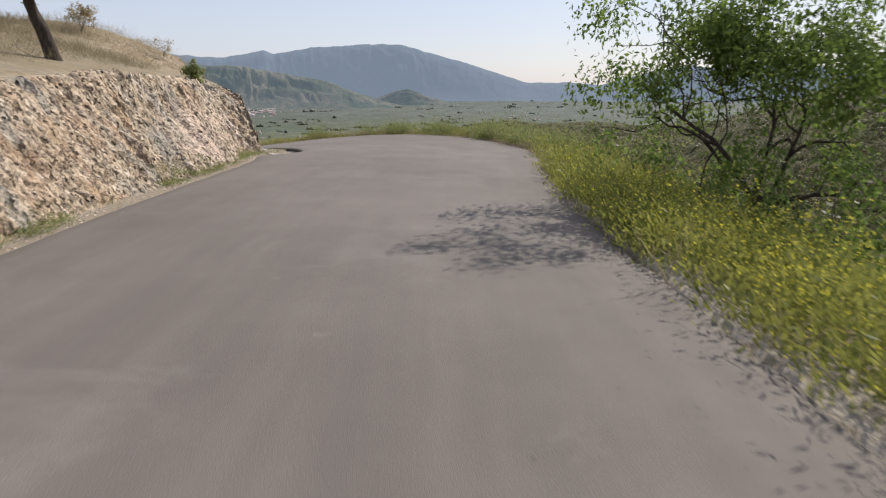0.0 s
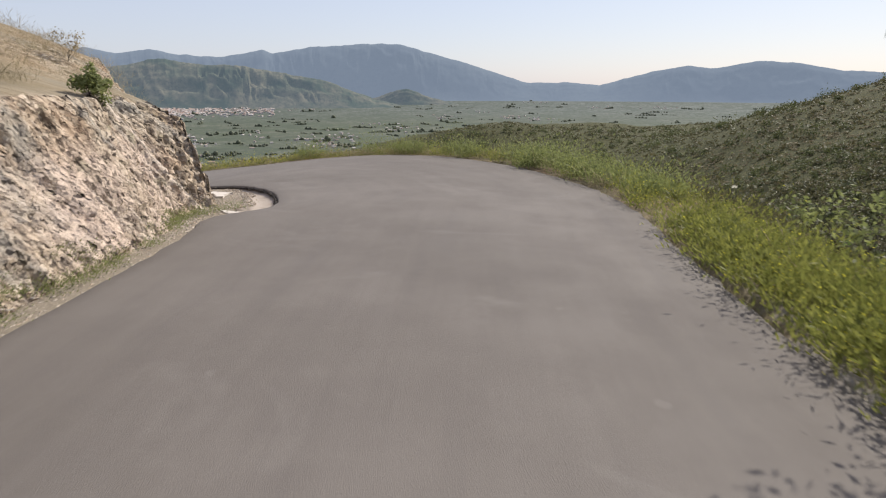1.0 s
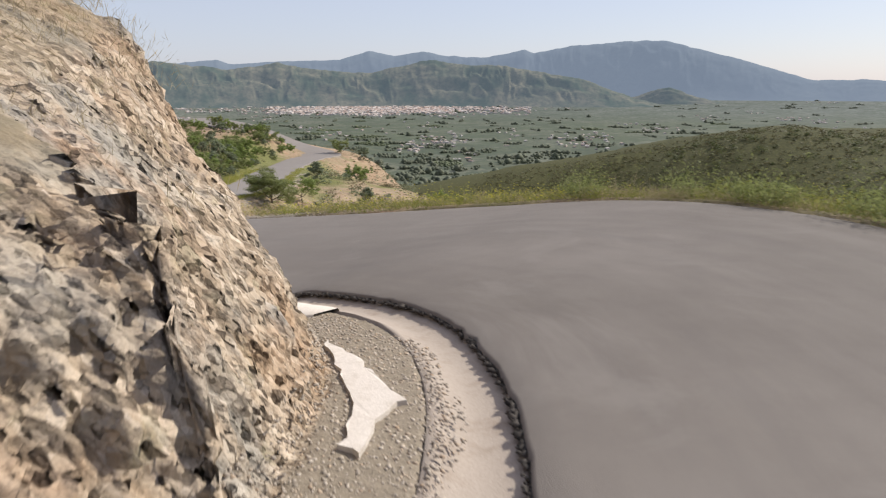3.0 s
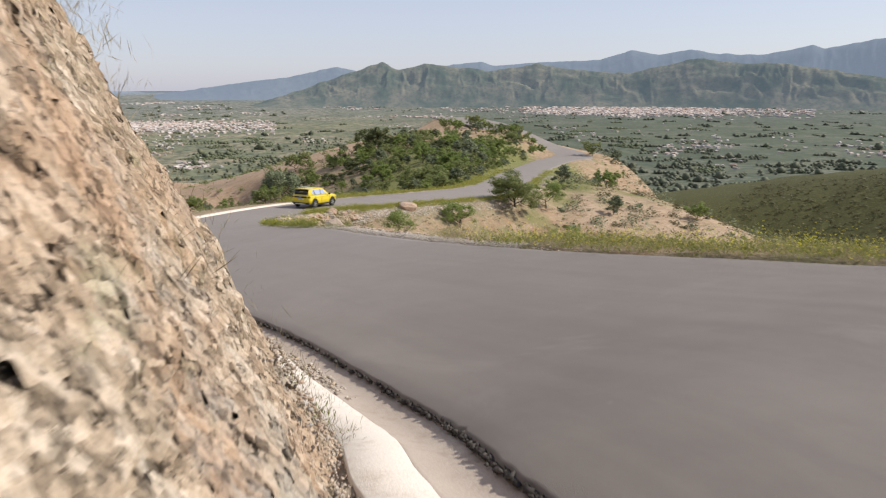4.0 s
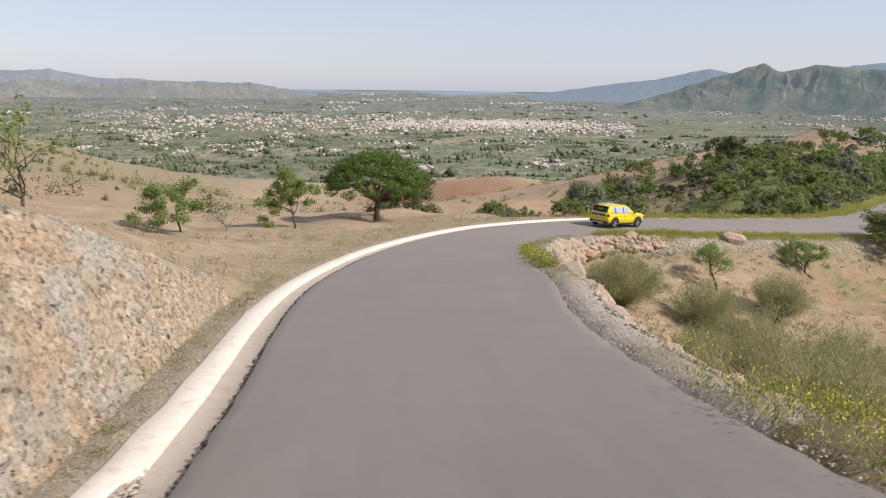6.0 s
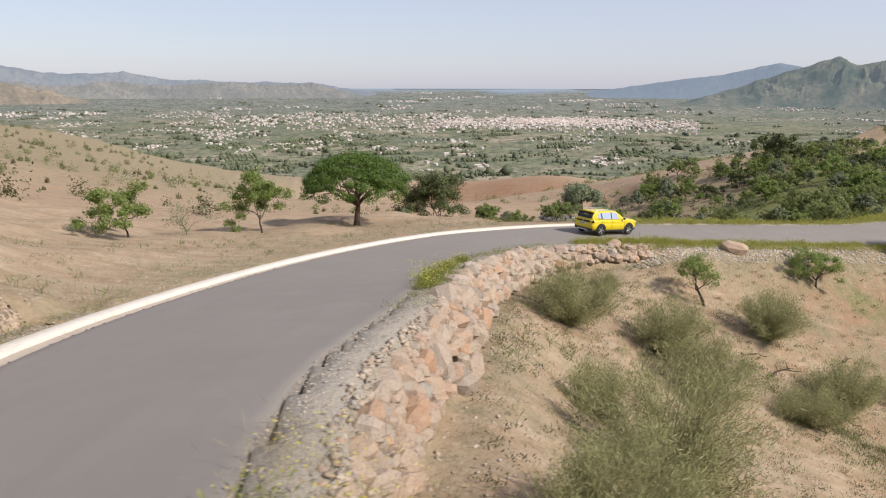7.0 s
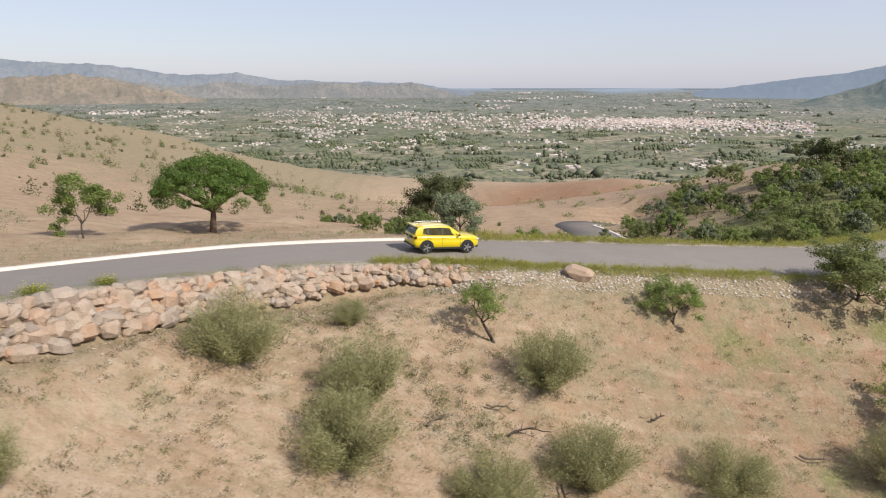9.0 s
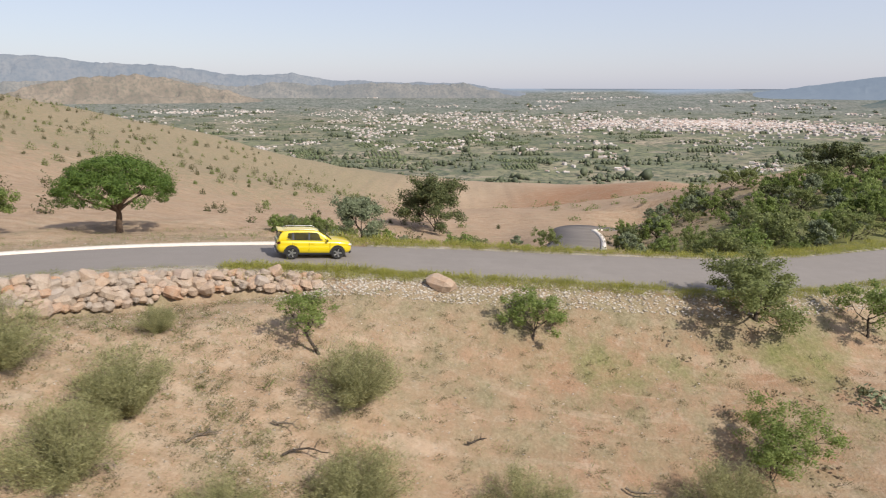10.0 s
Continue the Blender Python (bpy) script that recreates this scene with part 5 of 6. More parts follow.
def broom(seed, wide, tall, label):
    """A broom bush: many thin upright green-grey whips from one foot."""
    r = np.random.RandomState(seed)
    base = thing("broom_bush", label, "bush", group="broom bushes on the slope")
    stems, ps, ls = [], [], []
    for k in range(54):
        a, o = r.uniform(0, 6.283), math.sqrt(r.uniform(0.02, 1))
        end = np.array((math.cos(a) * o * wide * 0.44, math.sin(a) * o * wide * 0.44, tall * (1 - 0.6 * o * o) * r.uniform(0.7, 1.0)))
        mid = end * (0.5, 0.5, 0.5) + r.normal(size=3) * 0.1
        pts = [(r.normal() * 0.06, r.normal() * 0.06, -0.1), mid, end * (0.8, 0.8, 0.82), end]
        stems.append(tube(pts, (0.018, 0.011, 0.006, 0.002), 4))
        n = 520
        u = r.uniform(0.18, 1.05, n)
        path = np.stack([np.interp(u, (0, 0.5, 0.8, 1), [p[i] for p in pts]) for i in range(3)], -1)
        ps.append(path + r.normal(size=(n, 3)) * (0.05 + 0.17 * u[:, None]))
        ls.append(np.repeat((end / np.linalg.norm(end) * (0.55, 0.55, 0.8))[None], n, 0))
    v, f = join(stems)
    part("stem", mesh_of("stem", v, f), TWIG, base)
    part("foliage", mesh_of("foliage", *cards(np.vstack(ps), 0.085, r, lean=np.vstack(ls), ratio=0.13)), BROOM_LEAF, base)
    return base


kinds = [broom(71, 5.6, 3.0, "wide grey-green broom bush on dry earth"), broom(72, 4.7, 3.3, "rounded grey-green broom bush on dry earth"), broom(73, 5.0, 3.0, "loose olive-green broom bush with bare stems")]
spots = [(-20.2, 37.4, 0, 1.05), (-33.0, 40.7, 0, 1.0), (-32.6, 45.1, 1, 1.0), (-35.8, 52.3, 2, 1.0), (-29.4, 44.7, 1, 0.95), (-31.5, 53.1, 2, 1.0), (-32.6, 58.6, 0, 0.85), (-33.6, 66.2, 2, 0.95),
         (-29.0, 49.2, 0, 0.7), (-16.2, 34.3, 1, 0.7), (-12.5, 34.6, 2, 0.6), (-24.0, 37.6, 2, 0.6), (-37.2, 44.2, 1, 0.45)]
for i, (x, y, k, s) in enumerate(spots):
    if i < 3:
        k = i
        b = kinds[k]
        b.matrix_basis, b.scale = pose(x, y, ground_at(x, y), 0, 0, 40 * i), (s * 0.88, s * 0.88, s * 0.88)
    else:
        place(kinds[k], x, y, 77 * i, s * 0.9)


# wooded knoll: oak and almonds in fresh leaf
def bushy_tree(name, label, seed, tall, leaf_mat, size=0.12, per=32, group=""):
    base = thing(name, label, "tree", group=group)
    (v, f), tips = grow(seed, tall, tall * 0.028, 0.2, 0.2, 3, (5, 4, 2), 55, 6)
    part("trunk", mesh_of("trunk", v, f, True), BARK, base)
    part("crown", mesh_of("crown", *crown(tips, per, tall * 0.082, size, seed + 1, ratio=0.6)), leaf_mat, base)
    return base


wood = [bushy_tree("knoll_tree", "bushy almond tree in fresh green leaf on the knoll", 81, 3.6, ALMOND_LEAF, group="trees on the knoll"),
        bushy_tree("knoll_tree", "rounded dark green tree on the knoll", 82, 3.9, SHRUB_LEAF, group="trees on the knoll"),
        bushy_tree("knoll_tree", "grey-green olive tree on the knoll", 83, 3.3, OLIVE_LEAF, group="trees on the knoll"),
        bushy_tree("knoll_tree", "dark evergreen oak bush on the knoll", 84, 3.0, OAK_LEAF, group="trees on the knoll")]
r = np.random.RandomState(17)
n = 0
while n < 205:
    a, o = r.uniform(0, 6.283), math.sqrt(r.uniform(0, 1))
    x, y = (-92 + math.cos(a) * o * 44, 112 + math.sin(a) * o * 34) if n < 165 else (-116 + math.cos(a) * o * 20, 152 + math.sin(a) * o * 26)
    s, _, _ = beside(np.array([x]), np.array([y]))
    if s[0] < 3.0 or noise.noise((x * 0.09, y * 0.09, 4)) < -0.18 or np.hypot(LOW[:, 0] - x, LOW[:, 1] - y).min() < 6.5:
        continue
    k = r.choice([0, 0, 0, 1, 1, 2, 2, 3]) if n > 3 else n
    sc = r.choice([0.35, 0.5, 0.65, 0.8, 1.0]) * r.uniform(0.85, 1.15)
    if n < 4:
        wood[k].matrix_basis, wood[k].scale = pose(x, y, ground_at(x, y), 0, 0, r.uniform(0, 360)), (sc, sc, sc)
    else:
        place(wood[k], x, y, r.uniform(0, 360), sc)
    n += 1
for x, y, k, sc in ((-103.5, 187.5, 1, 1.3), (-97, 190, 2, 1.2), (-90, 178, 0, 1.0), (-80, 160, 2, 1.0), (-70, 130, 2, 0.9), (-58, 112, 2, 0.8), (-50, 100, 0, 0.8), (-52, 92, 2, 0.9), (-64, 138, 2, 1.0),
                    (-75, 172, 2, 1.0), (-62, 152, 0, 0.9), (-45, 116, 2, 0.7), (-35, 95, 0, 0.7), (-40, 84, 2, 0.7), (-150, 176, 1, 1.1), (-143, 173, 0, 1.1), (-134, 171, 1, 1.2), (-128, 168, 0, 1.0)):
    place(wood[k], x, y, 31 * x, sc, 0.1, "low grey-green tree on the dry orange slope" if k == 2 else "")
# trees down to the edge of the upper road
n = 0
while n < 60:
    k = int(r.uniform(24.6, 29.3) * STEP)
    x, y = EL[k] + NL[k] * (1.8 + 13 * r.uniform() ** 1.3)
    s, _, _ = beside(np.array([x]), np.array([y]))
    if s[0] < 1.6 or np.hypot(x + 113, y - 113) < 6:
        continue
    place(wood[r.choice([0, 0, 1, 2])], x, y, r.uniform(0, 360), r.uniform(0.35, 0.85), 0.05)
    n += 1
# bushes and small trees between the far side of the road and the lower road
n = 0
while n < 125:
    k = int(r.uniform(19.3, 25.6) * STEP)
    d = 2.2 + 32 * r.uniform() ** 1.5
    x, y = EL[k] + NL[k] * d
    s, _, _ = beside(np.array([x]), np.array([y]))
    if s[0] < 2.0 or np.hypot(LOW[:, 0] - x, LOW[:, 1] - y).min() < 5.0 or np.hypot(x + 53.5, y - 50.2) < 3:
        continue
    place(wood[r.choice([0, 0, 1, 1, 2])], x, y, r.uniform(0, 360), r.uniform(0.2, 0.5), 0.05, "leafy green shrub beyond the road", "green_shrub")
    n += 1
oak = bushy_tree("holm_oak", "large dark holm oak on the knoll", 85, 7.0, OAK_LEAF, 0.17, 80)
oak.matrix_basis = pose(-113, 113.4, ground_at(-113, 113.4))
for x, y, k, sc in ((-56, 57, 1, 0.55), (-58, 61.5, 0, 0.7), (-59.5, 66, 1, 0.7), (-62, 57, 0, 0.8), (-57, 47.5, 1, 0.35), (-56.5, 44, 0, 0.4), (-60, 70, 2, 0.8), (-58, 75, 1, 0.7), (-62, 79, 0, 0.9), (-66, 84, 1, 0.9)):
    place(wood[k], x, y, 53 * x, sc, 0.1, "leafy green shrub beyond the road", "green_shrub")

# ---- dry stone wall below the bend, stones and rubble ----
def lump(seed, flat=0.88, cut=0.2):
    """A blocky rough stone about one metre across."""
    r = np.random.RandomState(seed)
    bm = bmesh.new()
    bmesh.ops.create_cube(bm, size=0.86)
    for v in bm.verts:
        v.co += Vector(r.normal(size=3) * 0.085)
    bmesh.ops.bevel(bm, geom=bm.edges[:] + bm.verts[:], offset=cut, segments=1, affect="EDGES")
    for v in bm.verts:
        v.co += Vector(r.normal(size=3) * 0.03)
        v.co = Vector((v.co.x * 1.05, v.co.y, v.co.z * flat))
    bmesh.ops.triangulate(bm, faces=bm.faces)
    bmesh.ops.recalc_face_normals(bm, faces=bm.faces)
    return from_bm("stone", bm)


STONES = [lump(s) for s in range(100, 112)]
for me in STONES:
    me.materials.append(STONE)
wall = thing("stone_wall", "dry wall of rough pink, orange and grey stones below the road", "wall", pose(0, 0, 0), kind="structure")
r = np.random.RandomState(6)
count = 0
run = np.concatenate([[0], np.cumsum(np.linalg.norm(np.diff(ER, axis=0), axis=1))])
start, stop = run[int(10.9 * STEP)], run[int(19.7 * STEP)]
spare = []
for row in range(5):
    s = start + r.uniform(0, 0.3) + row * 0.2
    while s < stop:
        big = r.choice([0.34, 0.44, 0.55, 0.72]) * r.uniform(0.85, 1.15) * (0.72 + 0.3 * smooth(0.08, 0.4, (s - start) / (stop - start)))
        k = np.interp(s, run, np.arange(len(run)))
        i = min(int(k), len(ER) - 2)
        e, nv = ER[i] + (ER[i + 1] - ER[i]) * (k - i), NR[i]
        u = (s - start) / (stop - start)
        deep = 0.27 * (1 - 0.4 * smooth(0.7, 1.0, u))
        if not (row == 4 and (u > 0.8 or u < 0.25)):
            out = 1.0 + 0.17 * row + r.uniform(-0.09, 0.09)
            z = EZ[i] - 0.12 - deep * row - 0.1 * (1 - smooth(0.0, 0.15, u)) * row + r.uniform(-0.08, 0.08)
            ang = math.degrees(math.atan2(ER[i + 1][1] - ER[i][1], ER[i + 1][0] - ER[i][0]))
            m = pose(e[0] + nv[0] * out, e[1] + nv[1] * out, z, r.uniform(-25, 25), r.uniform(-25, 25), ang + r.uniform(-40, 40)) @ Matrix.Diagonal((big * r.uniform(0.9, 1.15), big, big * r.uniform(0.75, 1.0), 1))
            if count < 300 and (u < 0.72 or row < 2):
                part("stone", STONES[r.randint(12)], None, wall).matrix_basis = m
                count += 1
            else:
                spare.append((STONES[r.randint(12)], m))
        s += big * 0.8
bm = bmesh.new()
for me, m in spare:
    copy = me.copy()
    copy.transform(m)
    bm.from_mesh(copy)
    bpy.data.meshes.remove(copy)
LOOSE_WALL = stone_wall(True)
tagged(part("wall_stones", bm, LOOSE_WALL, wall), "", kind="stuff")
# big boulder at the foot of the rubble slope
boulder = part("boulder", lump(131, 0.8, 0.2), STONE)
boulder.matrix_basis = pose(-43.25, 55.5, ground_at(-43.25, 55.5) + 0.22, 10, 5, 60) @ Matrix.Diagonal((1.5, 1.0, 0.95, 1))
tagged(boulder, "smooth pinkish boulder at the road's edge", "boulder")


def pebbles(name, pts, size, label, material, seed):
    """Loose stones, too many to count."""
    r = np.random.RandomState(seed)
    n = len(pts)
    d = np.array([(1, 0, 0), (0, 1, 0), (-1, 0, 0), (0, -1, 0), (0.5, 0.5, 0.75), (-0.6, -0.3, 0.7), (0, 0, -0.6)])
    v = d[None] * r.uniform(0.55, 1.2, (n, 7, 1)) * (size * np.minimum(r.lognormal(0, 0.45, n), 1.8))[:, None, None]
    a = r.uniform(0, 6.283, n)
    c, s = np.cos(a)[:, None], np.sin(a)[:, None]
    v = np.stack([v[..., 0] * c - v[..., 1] * s, v[..., 0] * s + v[..., 1] * c, v[..., 2] * 0.8], -1) + np.asarray(pts)[:, None]
    t = np.array([(0, 1, 4), (1, 5, 4), (1, 2, 5), (2, 3, 5), (3, 0, 4), (3, 4, 5), (1, 0, 6), (2, 1, 6), (3, 2, 6), (0, 3, 6)])
    f = (np.arange(n)[:, None, None] * 7 + t[None]).reshape(-1, 3)
    return tagged(part(name, mesh_of(name, v.reshape(-1, 3), f), material), label, "stones", kind="stuff")


def along(n, a, b, lo, hi, left, r, power=1.0):
    """Places beside the road from stretch a to b, lo to hi metres out, with their ground level."""
    k = r.uniform(a * STEP, b * STEP, n).astype(int)
    d = lo + (hi - lo) * r.uniform(0, 1, n) ** power
    edge, nv = (EL, NL) if left else (ER, NR)
    j = r.uniform(-0.5, 0.5, n)
    tang = np.stack([nv[k, 1], -nv[k, 0]], -1)
    p = edge[k] + nv[k] * d[:, None] + tang * j[:, None]
    z = height(p[:, 0], p[:, 1])
    return np.stack([p[:, 0], p[:, 1], z], -1)


LOOSE = far_wall("loose_stone", (0.25, 0.215, 0.175), (0.36, 0.31, 0.255), (0.46, 0.40, 0.335), (0.40, 0.30, 0.21))
ROCK_BITS = far_wall("rock_fragments", (0.22, 0.18, 0.14), (0.34, 0.27, 0.21), (0.43, 0.36, 0.29), (0.36, 0.25, 0.17), (0.30, 0.29, 0.27))
r = np.random.RandomState(8)
pebbles("foot_rubble", along(5200, 1.2, 5.2, 0.0, 0.42, True, r) - (0, 0, 0.008), 0.017, "broken stone chips at the foot of the cut", LOOSE, 1)
heap = along(15000, 5.0, 9.2, 0.2, 1.7, True, r)
s, st, lv = beside(heap[:, 0], heap[:, 1])
heap = heap[(s > 0.38 + 0.05 * np.sin(st * 9) + 0.35 * smooth(7.2, 8.0, st)) & (heap[:, 2] < lv + 0.25)]


def inside(p, corners):
    hit = np.zeros(len(p), bool)
    for (ax, ay), (bx, by) in zip(corners, corners[1:] + corners[:1]):
        hit ^= ((ay > p[:, 1]) != (by > p[:, 1])) & (p[:, 0] < (bx - ax) * (p[:, 1] - ay) / (by - ay + 1e-12) + ax)
    return hit


for corners in SLABS:
    heap = heap[~inside(heap, corners)]
pebbles("gravel_heap", heap - (0, 0, 0.002), 0.0115, "grey-brown gravel slumped over the drain in the bend", LOOSE, 2)
pebbles("drain_debris", np.vstack([along(520, 10.95, 11.45, 0.34, 0.62, True, r), along(320, 10.42, 10.72, 0.34, 0.58, True, r)]) - (0, 0, 0.03), 0.022, "earth and stone debris lying in the drain", LOOSE, 3)
crumbs = along(2600, 5.3, 15, -0.03, 0.05, True, r)
s, st, lv = beside(crumbs[:, 0], crumbs[:, 1])
crumbs[:, 2] = lv - 0.05
pebbles("asphalt_crumbs", crumbs, 0.026, "dark crumbling edge of the asphalt above the drain", far_wall("broken_asphalt", (0.03, 0.027, 0.025), (0.06, 0.053, 0.048), (0.09, 0.08, 0.07)), 23)
pebbles("shoulder_gravel", along(9000, 10.8, 22.0, 0.02, 1.15, False, r), 0.017, "pale gravel of the shoulder", LOOSE, 4)
pebbles("wall_fill", along(5200, 10.9, 19.7, 0.75, 1.9, False, r) - (0, 0, 0.02), 0.05, "small stones filling the joints of the wall", ROCK_BITS, 24)
pebbles("kerb_foot_stones", along(2400, 9.2, 13.4, 0.95, 1.45, True, r), 0.016, "earth clods and stones between kerb and bank", ROCK_BITS, 25)
pebbles("slope_stones", along(5200, 11.0, 22.5, 1.9, 20, False, r, 1.3), 0.036, "small stones strewn over the dry slope", LOOSE, 5)
pebbles("verge_stones", along(1500, 13.0, 20.5, 1.05, 6, True, r, 1.5), 0.03, "stones on the uphill verge", LOOSE, 6)
pebbles("rubble_slope", along(5200, 19.2, 25.0, 0.7, 2.5, False, r), 0.06, "pale broken rubble under the road's edge", far_wall("pale_rubble", (0.40, 0.35, 0.29), (0.50, 0.45, 0.38), (0.36, 0.30, 0.24)), 7)


# ---- weeds, dry grass and scrub ----
def tufts(name, pts, blades, tall, wide, material, label, seed, ratio=0.1, lean=0.55, size=None):
    """Tufts of narrow blades, many in one mesh."""
    r = np.random.RandomState(seed)
    n = len(pts)
    h = tall * r.lognormal(0, 0.35, n)
    p = np.repeat(np.asarray(pts), blades, 0)
    hh = np.repeat(h, blades)
    o = r.normal(size=(n * blades, 3)) * wide
    u = r.uniform(0.15, 0.75, n * blades)
    d = np.stack([r.normal(size=n * blades) * lean, r.normal(size=n * blades) * lean, np.ones(n * blades)], -1)
    p = p + o * (1, 1, 0) + d * (u * hh)[:, None] * (1.0 if size is None else 1.3)
    s = hh * 0.3 if size is None else np.full(n * blades, size)
    v, f = cards(p, s, r, lean=d * 1.4, ratio=ratio)
    return tagged(part(name, mesh_of(name, v, f), material), label, "grass", kind="stuff")


r = np.random.RandomState(10)
right1 = along(1500, 1.5, 8.6, 0.12, 1.7, False, r, 1.3)
dense = along(900, 1.2, 4.4, 0.12, 1.5, False, r, 1.1)
right1 = right1[waves(right1[:, 0], right1[:, 1], 1.1, 61) + r.normal(size=len(right1)) * 0.25 > 0.2 + 0.3 * (right1[:, 1] > 12)]
right1 = np.vstack([right1, dense])
tufts("verge_weeds", right1, 80, 0.30, 0.13, WEED_LEAF, "tall yellow-green flowering weeds on the downhill verge", 1, 0.3, 0.5, size=0.038)
tufts("verge_grass", along(650, 1.5, 9.5, 0.1, 1.5, False, r, 1.3), 30, 0.22, 0.12, DRY_LEAF, "fine fading grass among the verge weeds", 21, 0.03)
fl = right1[(right1[:, 1] < 8.6) * 0.9 + waves(right1[:, 0], right1[:, 1], 2.6, 62) + r.normal(size=len(right1)) * 0.3 > 0.35] + (0, 0, 0.06)
tufts("mustard_flowers", fl, 26, 0.42, 0.2, FLOWER, "small yellow mustard flowers above the verge weeds", 2, 0.8, size=0.009)
spots = along(26, 5.0, 9.4, 0.3, 0.9, False, r)
spots = np.repeat(spots, 12, 0) + r.normal(size=(26 * 12, 3)) * (0.22, 0.22, 0)
tufts("verge_green_clumps", spots, 100, 0.46, 0.15, SHRUB_LEAF, "bright green leafy clumps along the asphalt edge", 29, 0.4, 0.5, size=0.032)
weeds = along(1100, 1.3, 4.6, 0.16, 0.5, True, r)
weeds = np.vstack([weeds[waves(weeds[:, 0], weeds[:, 1], 1.6, 63) > 0.15], along(70, 4.3, 5.4, 0.2, 0.42, True, r)])
tufts("foot_weeds", weeds, 44, 0.10, 0.08, SHRUB_LEAF, "short green weeds at the foot of the cut", 4, 0.35, size=0.014)
tufts("foot_dry_grass", along(200, 1.3, 5.2, 0.4, 0.8, True, r), 16, 0.10, 0.08, DRY_LEAF, "short dry grass under the cut", 5, 0.05)
tufts("crest_dull_grass", np.vstack([along(2600, 2.0, 4.5, 1.9, 7.0, True, r, 0.9), along(700, 4.5, 9.5, 5.0, 8.0, True, r)]), 26, 0.15, 0.13, DULL_LEAF, "grey-brown dry grass on the hill above the cut", 28, 0.04)
tufts("crest_dry_grass", along(1800, 1.2, 13.4, 2.3, 6.0, True, r, 0.9), 26, 0.13, 0.12, DRY_LEAF, "dry pale grass on top of the bank", 6, 0.035)
tufts("outer_verge_grass", along(1300, 8.0, 11.7, 0.25, 4.5, False, r, 1.2), 34, 0.2, 0.15, DRY_LEAF, "dry and fading grass on the outer verge", 7, 0.035)
tufts("outer_verge_weeds", along(600, 8.0, 11.4, 0.25, 3.5, False, r, 1.2), 50, 0.2, 0.15, WEED_LEAF, "green weeds on the outer verge", 8, 0.3, size=0.035)
tufts("outer_flowers", along(420, 9.2, 11.6, 0.4, 3.0, False, r), 14, 0.3, 0.2, FLOWER, "yellow flowers on the outer verge", 9, 0.8, size=0.014)
tufts("kerb_side_grass", along(300, 9.3, 14.0, 1.0, 1.5, True, r), 30, 0.10, 0.08, DULL_LEAF, "short grass between the kerb and the bank", 35, 0.06)
tufts("kerb_side_weeds", along(110, 9.6, 14.0, 1.0, 1.5, True, r), 40, 0.09, 0.07, WEED_LEAF, "green weeds at the foot of the earth bank", 36, 0.35, size=0.018)
tufts("road_edge_meadow", along(1900, 18.6, 25.5, 0.05, 1.3, False, r, 1.5), 44, 0.22, 0.16, BRIGHT_LEAF, "bright yellow-green grass along the edge of the road", 37, 0.08)
tufts("far_edge_meadow", along(1300, 19.8, 25.5, 0.1, 2.6, True, r, 1.5), 40, 0.26, 0.18, BRIGHT_LEAF, "bright yellow-green grass beyond the road", 38, 0.08)
tufts("wall_top_grass", along(700, 13.0, 20.5, 0.02, 0.9, False, r, 1.4), 26, 0.11, 0.13, WEED_LEAF, "yellow-green grass along the asphalt edge", 10, 0.06)
for x, y, w in ((-27.4, 33.9, 0.9), (-28.8, 34.4, 0.7), (-26.2, 33.5, 0.6), (-31.2, 35.2, 0.5), (-33.6, 36.3, 0.45)):
    q = np.stack([x + r.normal(size=26) * w * 0.35, y + r.normal(size=26) * w * 0.25], -1)
    z = height(q[:, 0], q[:, 1])
    clump = tufts("weed_clump", np.column_stack([q, z]), 50, 0.28 * w + 0.08, 0.12, WEED_LEAF, "yellow-flowered weed clump on the gravel shoulder", int(-x * 10), 0.3, size=0.035)
    clump["kind"], clump["category"] = "thing", "weeds"
    bloom = tufts("bloom", np.column_stack([q[::2], z[::2] + 0.1]), 14, 0.32 * w + 0.08, 0.14, FLOWER, "", int(-x * 11), 0.8, size=0.016)
    bloom.parent = clump
    bloom["kind"] = "stuff"
    for key in ("category", "label"):
        if key in bloom:
            del bloom[key]
tufts("slope_tufts", along(5200, 12.5, 24, 2.2, 22, False, r, 1.1), 16, 0.14, 0.11, SHRUB_LEAF, "small grey-green herbs on the dry slope", 11, 0.16)
tufts("slope_low_scrub", along(1500, 12.0, 24, 2.2, 24, False, r, 1.1), 44, 0.17, 0.12, SCRUB_LEAF, "low brown-green herbs strewn over the slope", 33, 0.4, 0.5, size=0.035)
tufts("wall_foot_grass", along(420, 11.0, 20.0, 1.3, 2.4, False, r), 30, 0.14, 0.12, DULL_LEAF, "dry grass between and under the wall stones", 34, 0.06)
tufts("slope_dry_grass", along(3000, 12.5, 24, 2.0, 22, False, r, 1.1), 14, 0.15, 0.13, DRY_LEAF, "thin dry grass on the slope", 12, 0.05)
tufts("uphill_dry_grass", along(2400, 13.4, 22, 1.1, 12, True, r, 1.2), 14, 0.17, 0.13, DRY_LEAF, "thin dry grass on the uphill verge", 13, 0.05)
tufts("uphill_herbs", along(700, 13.0, 22, 1.1, 10, True, r, 1.2), 14, 0.18, 0.12, SHRUB_LEAF, "low green herbs on the uphill verge", 14, 0.14)


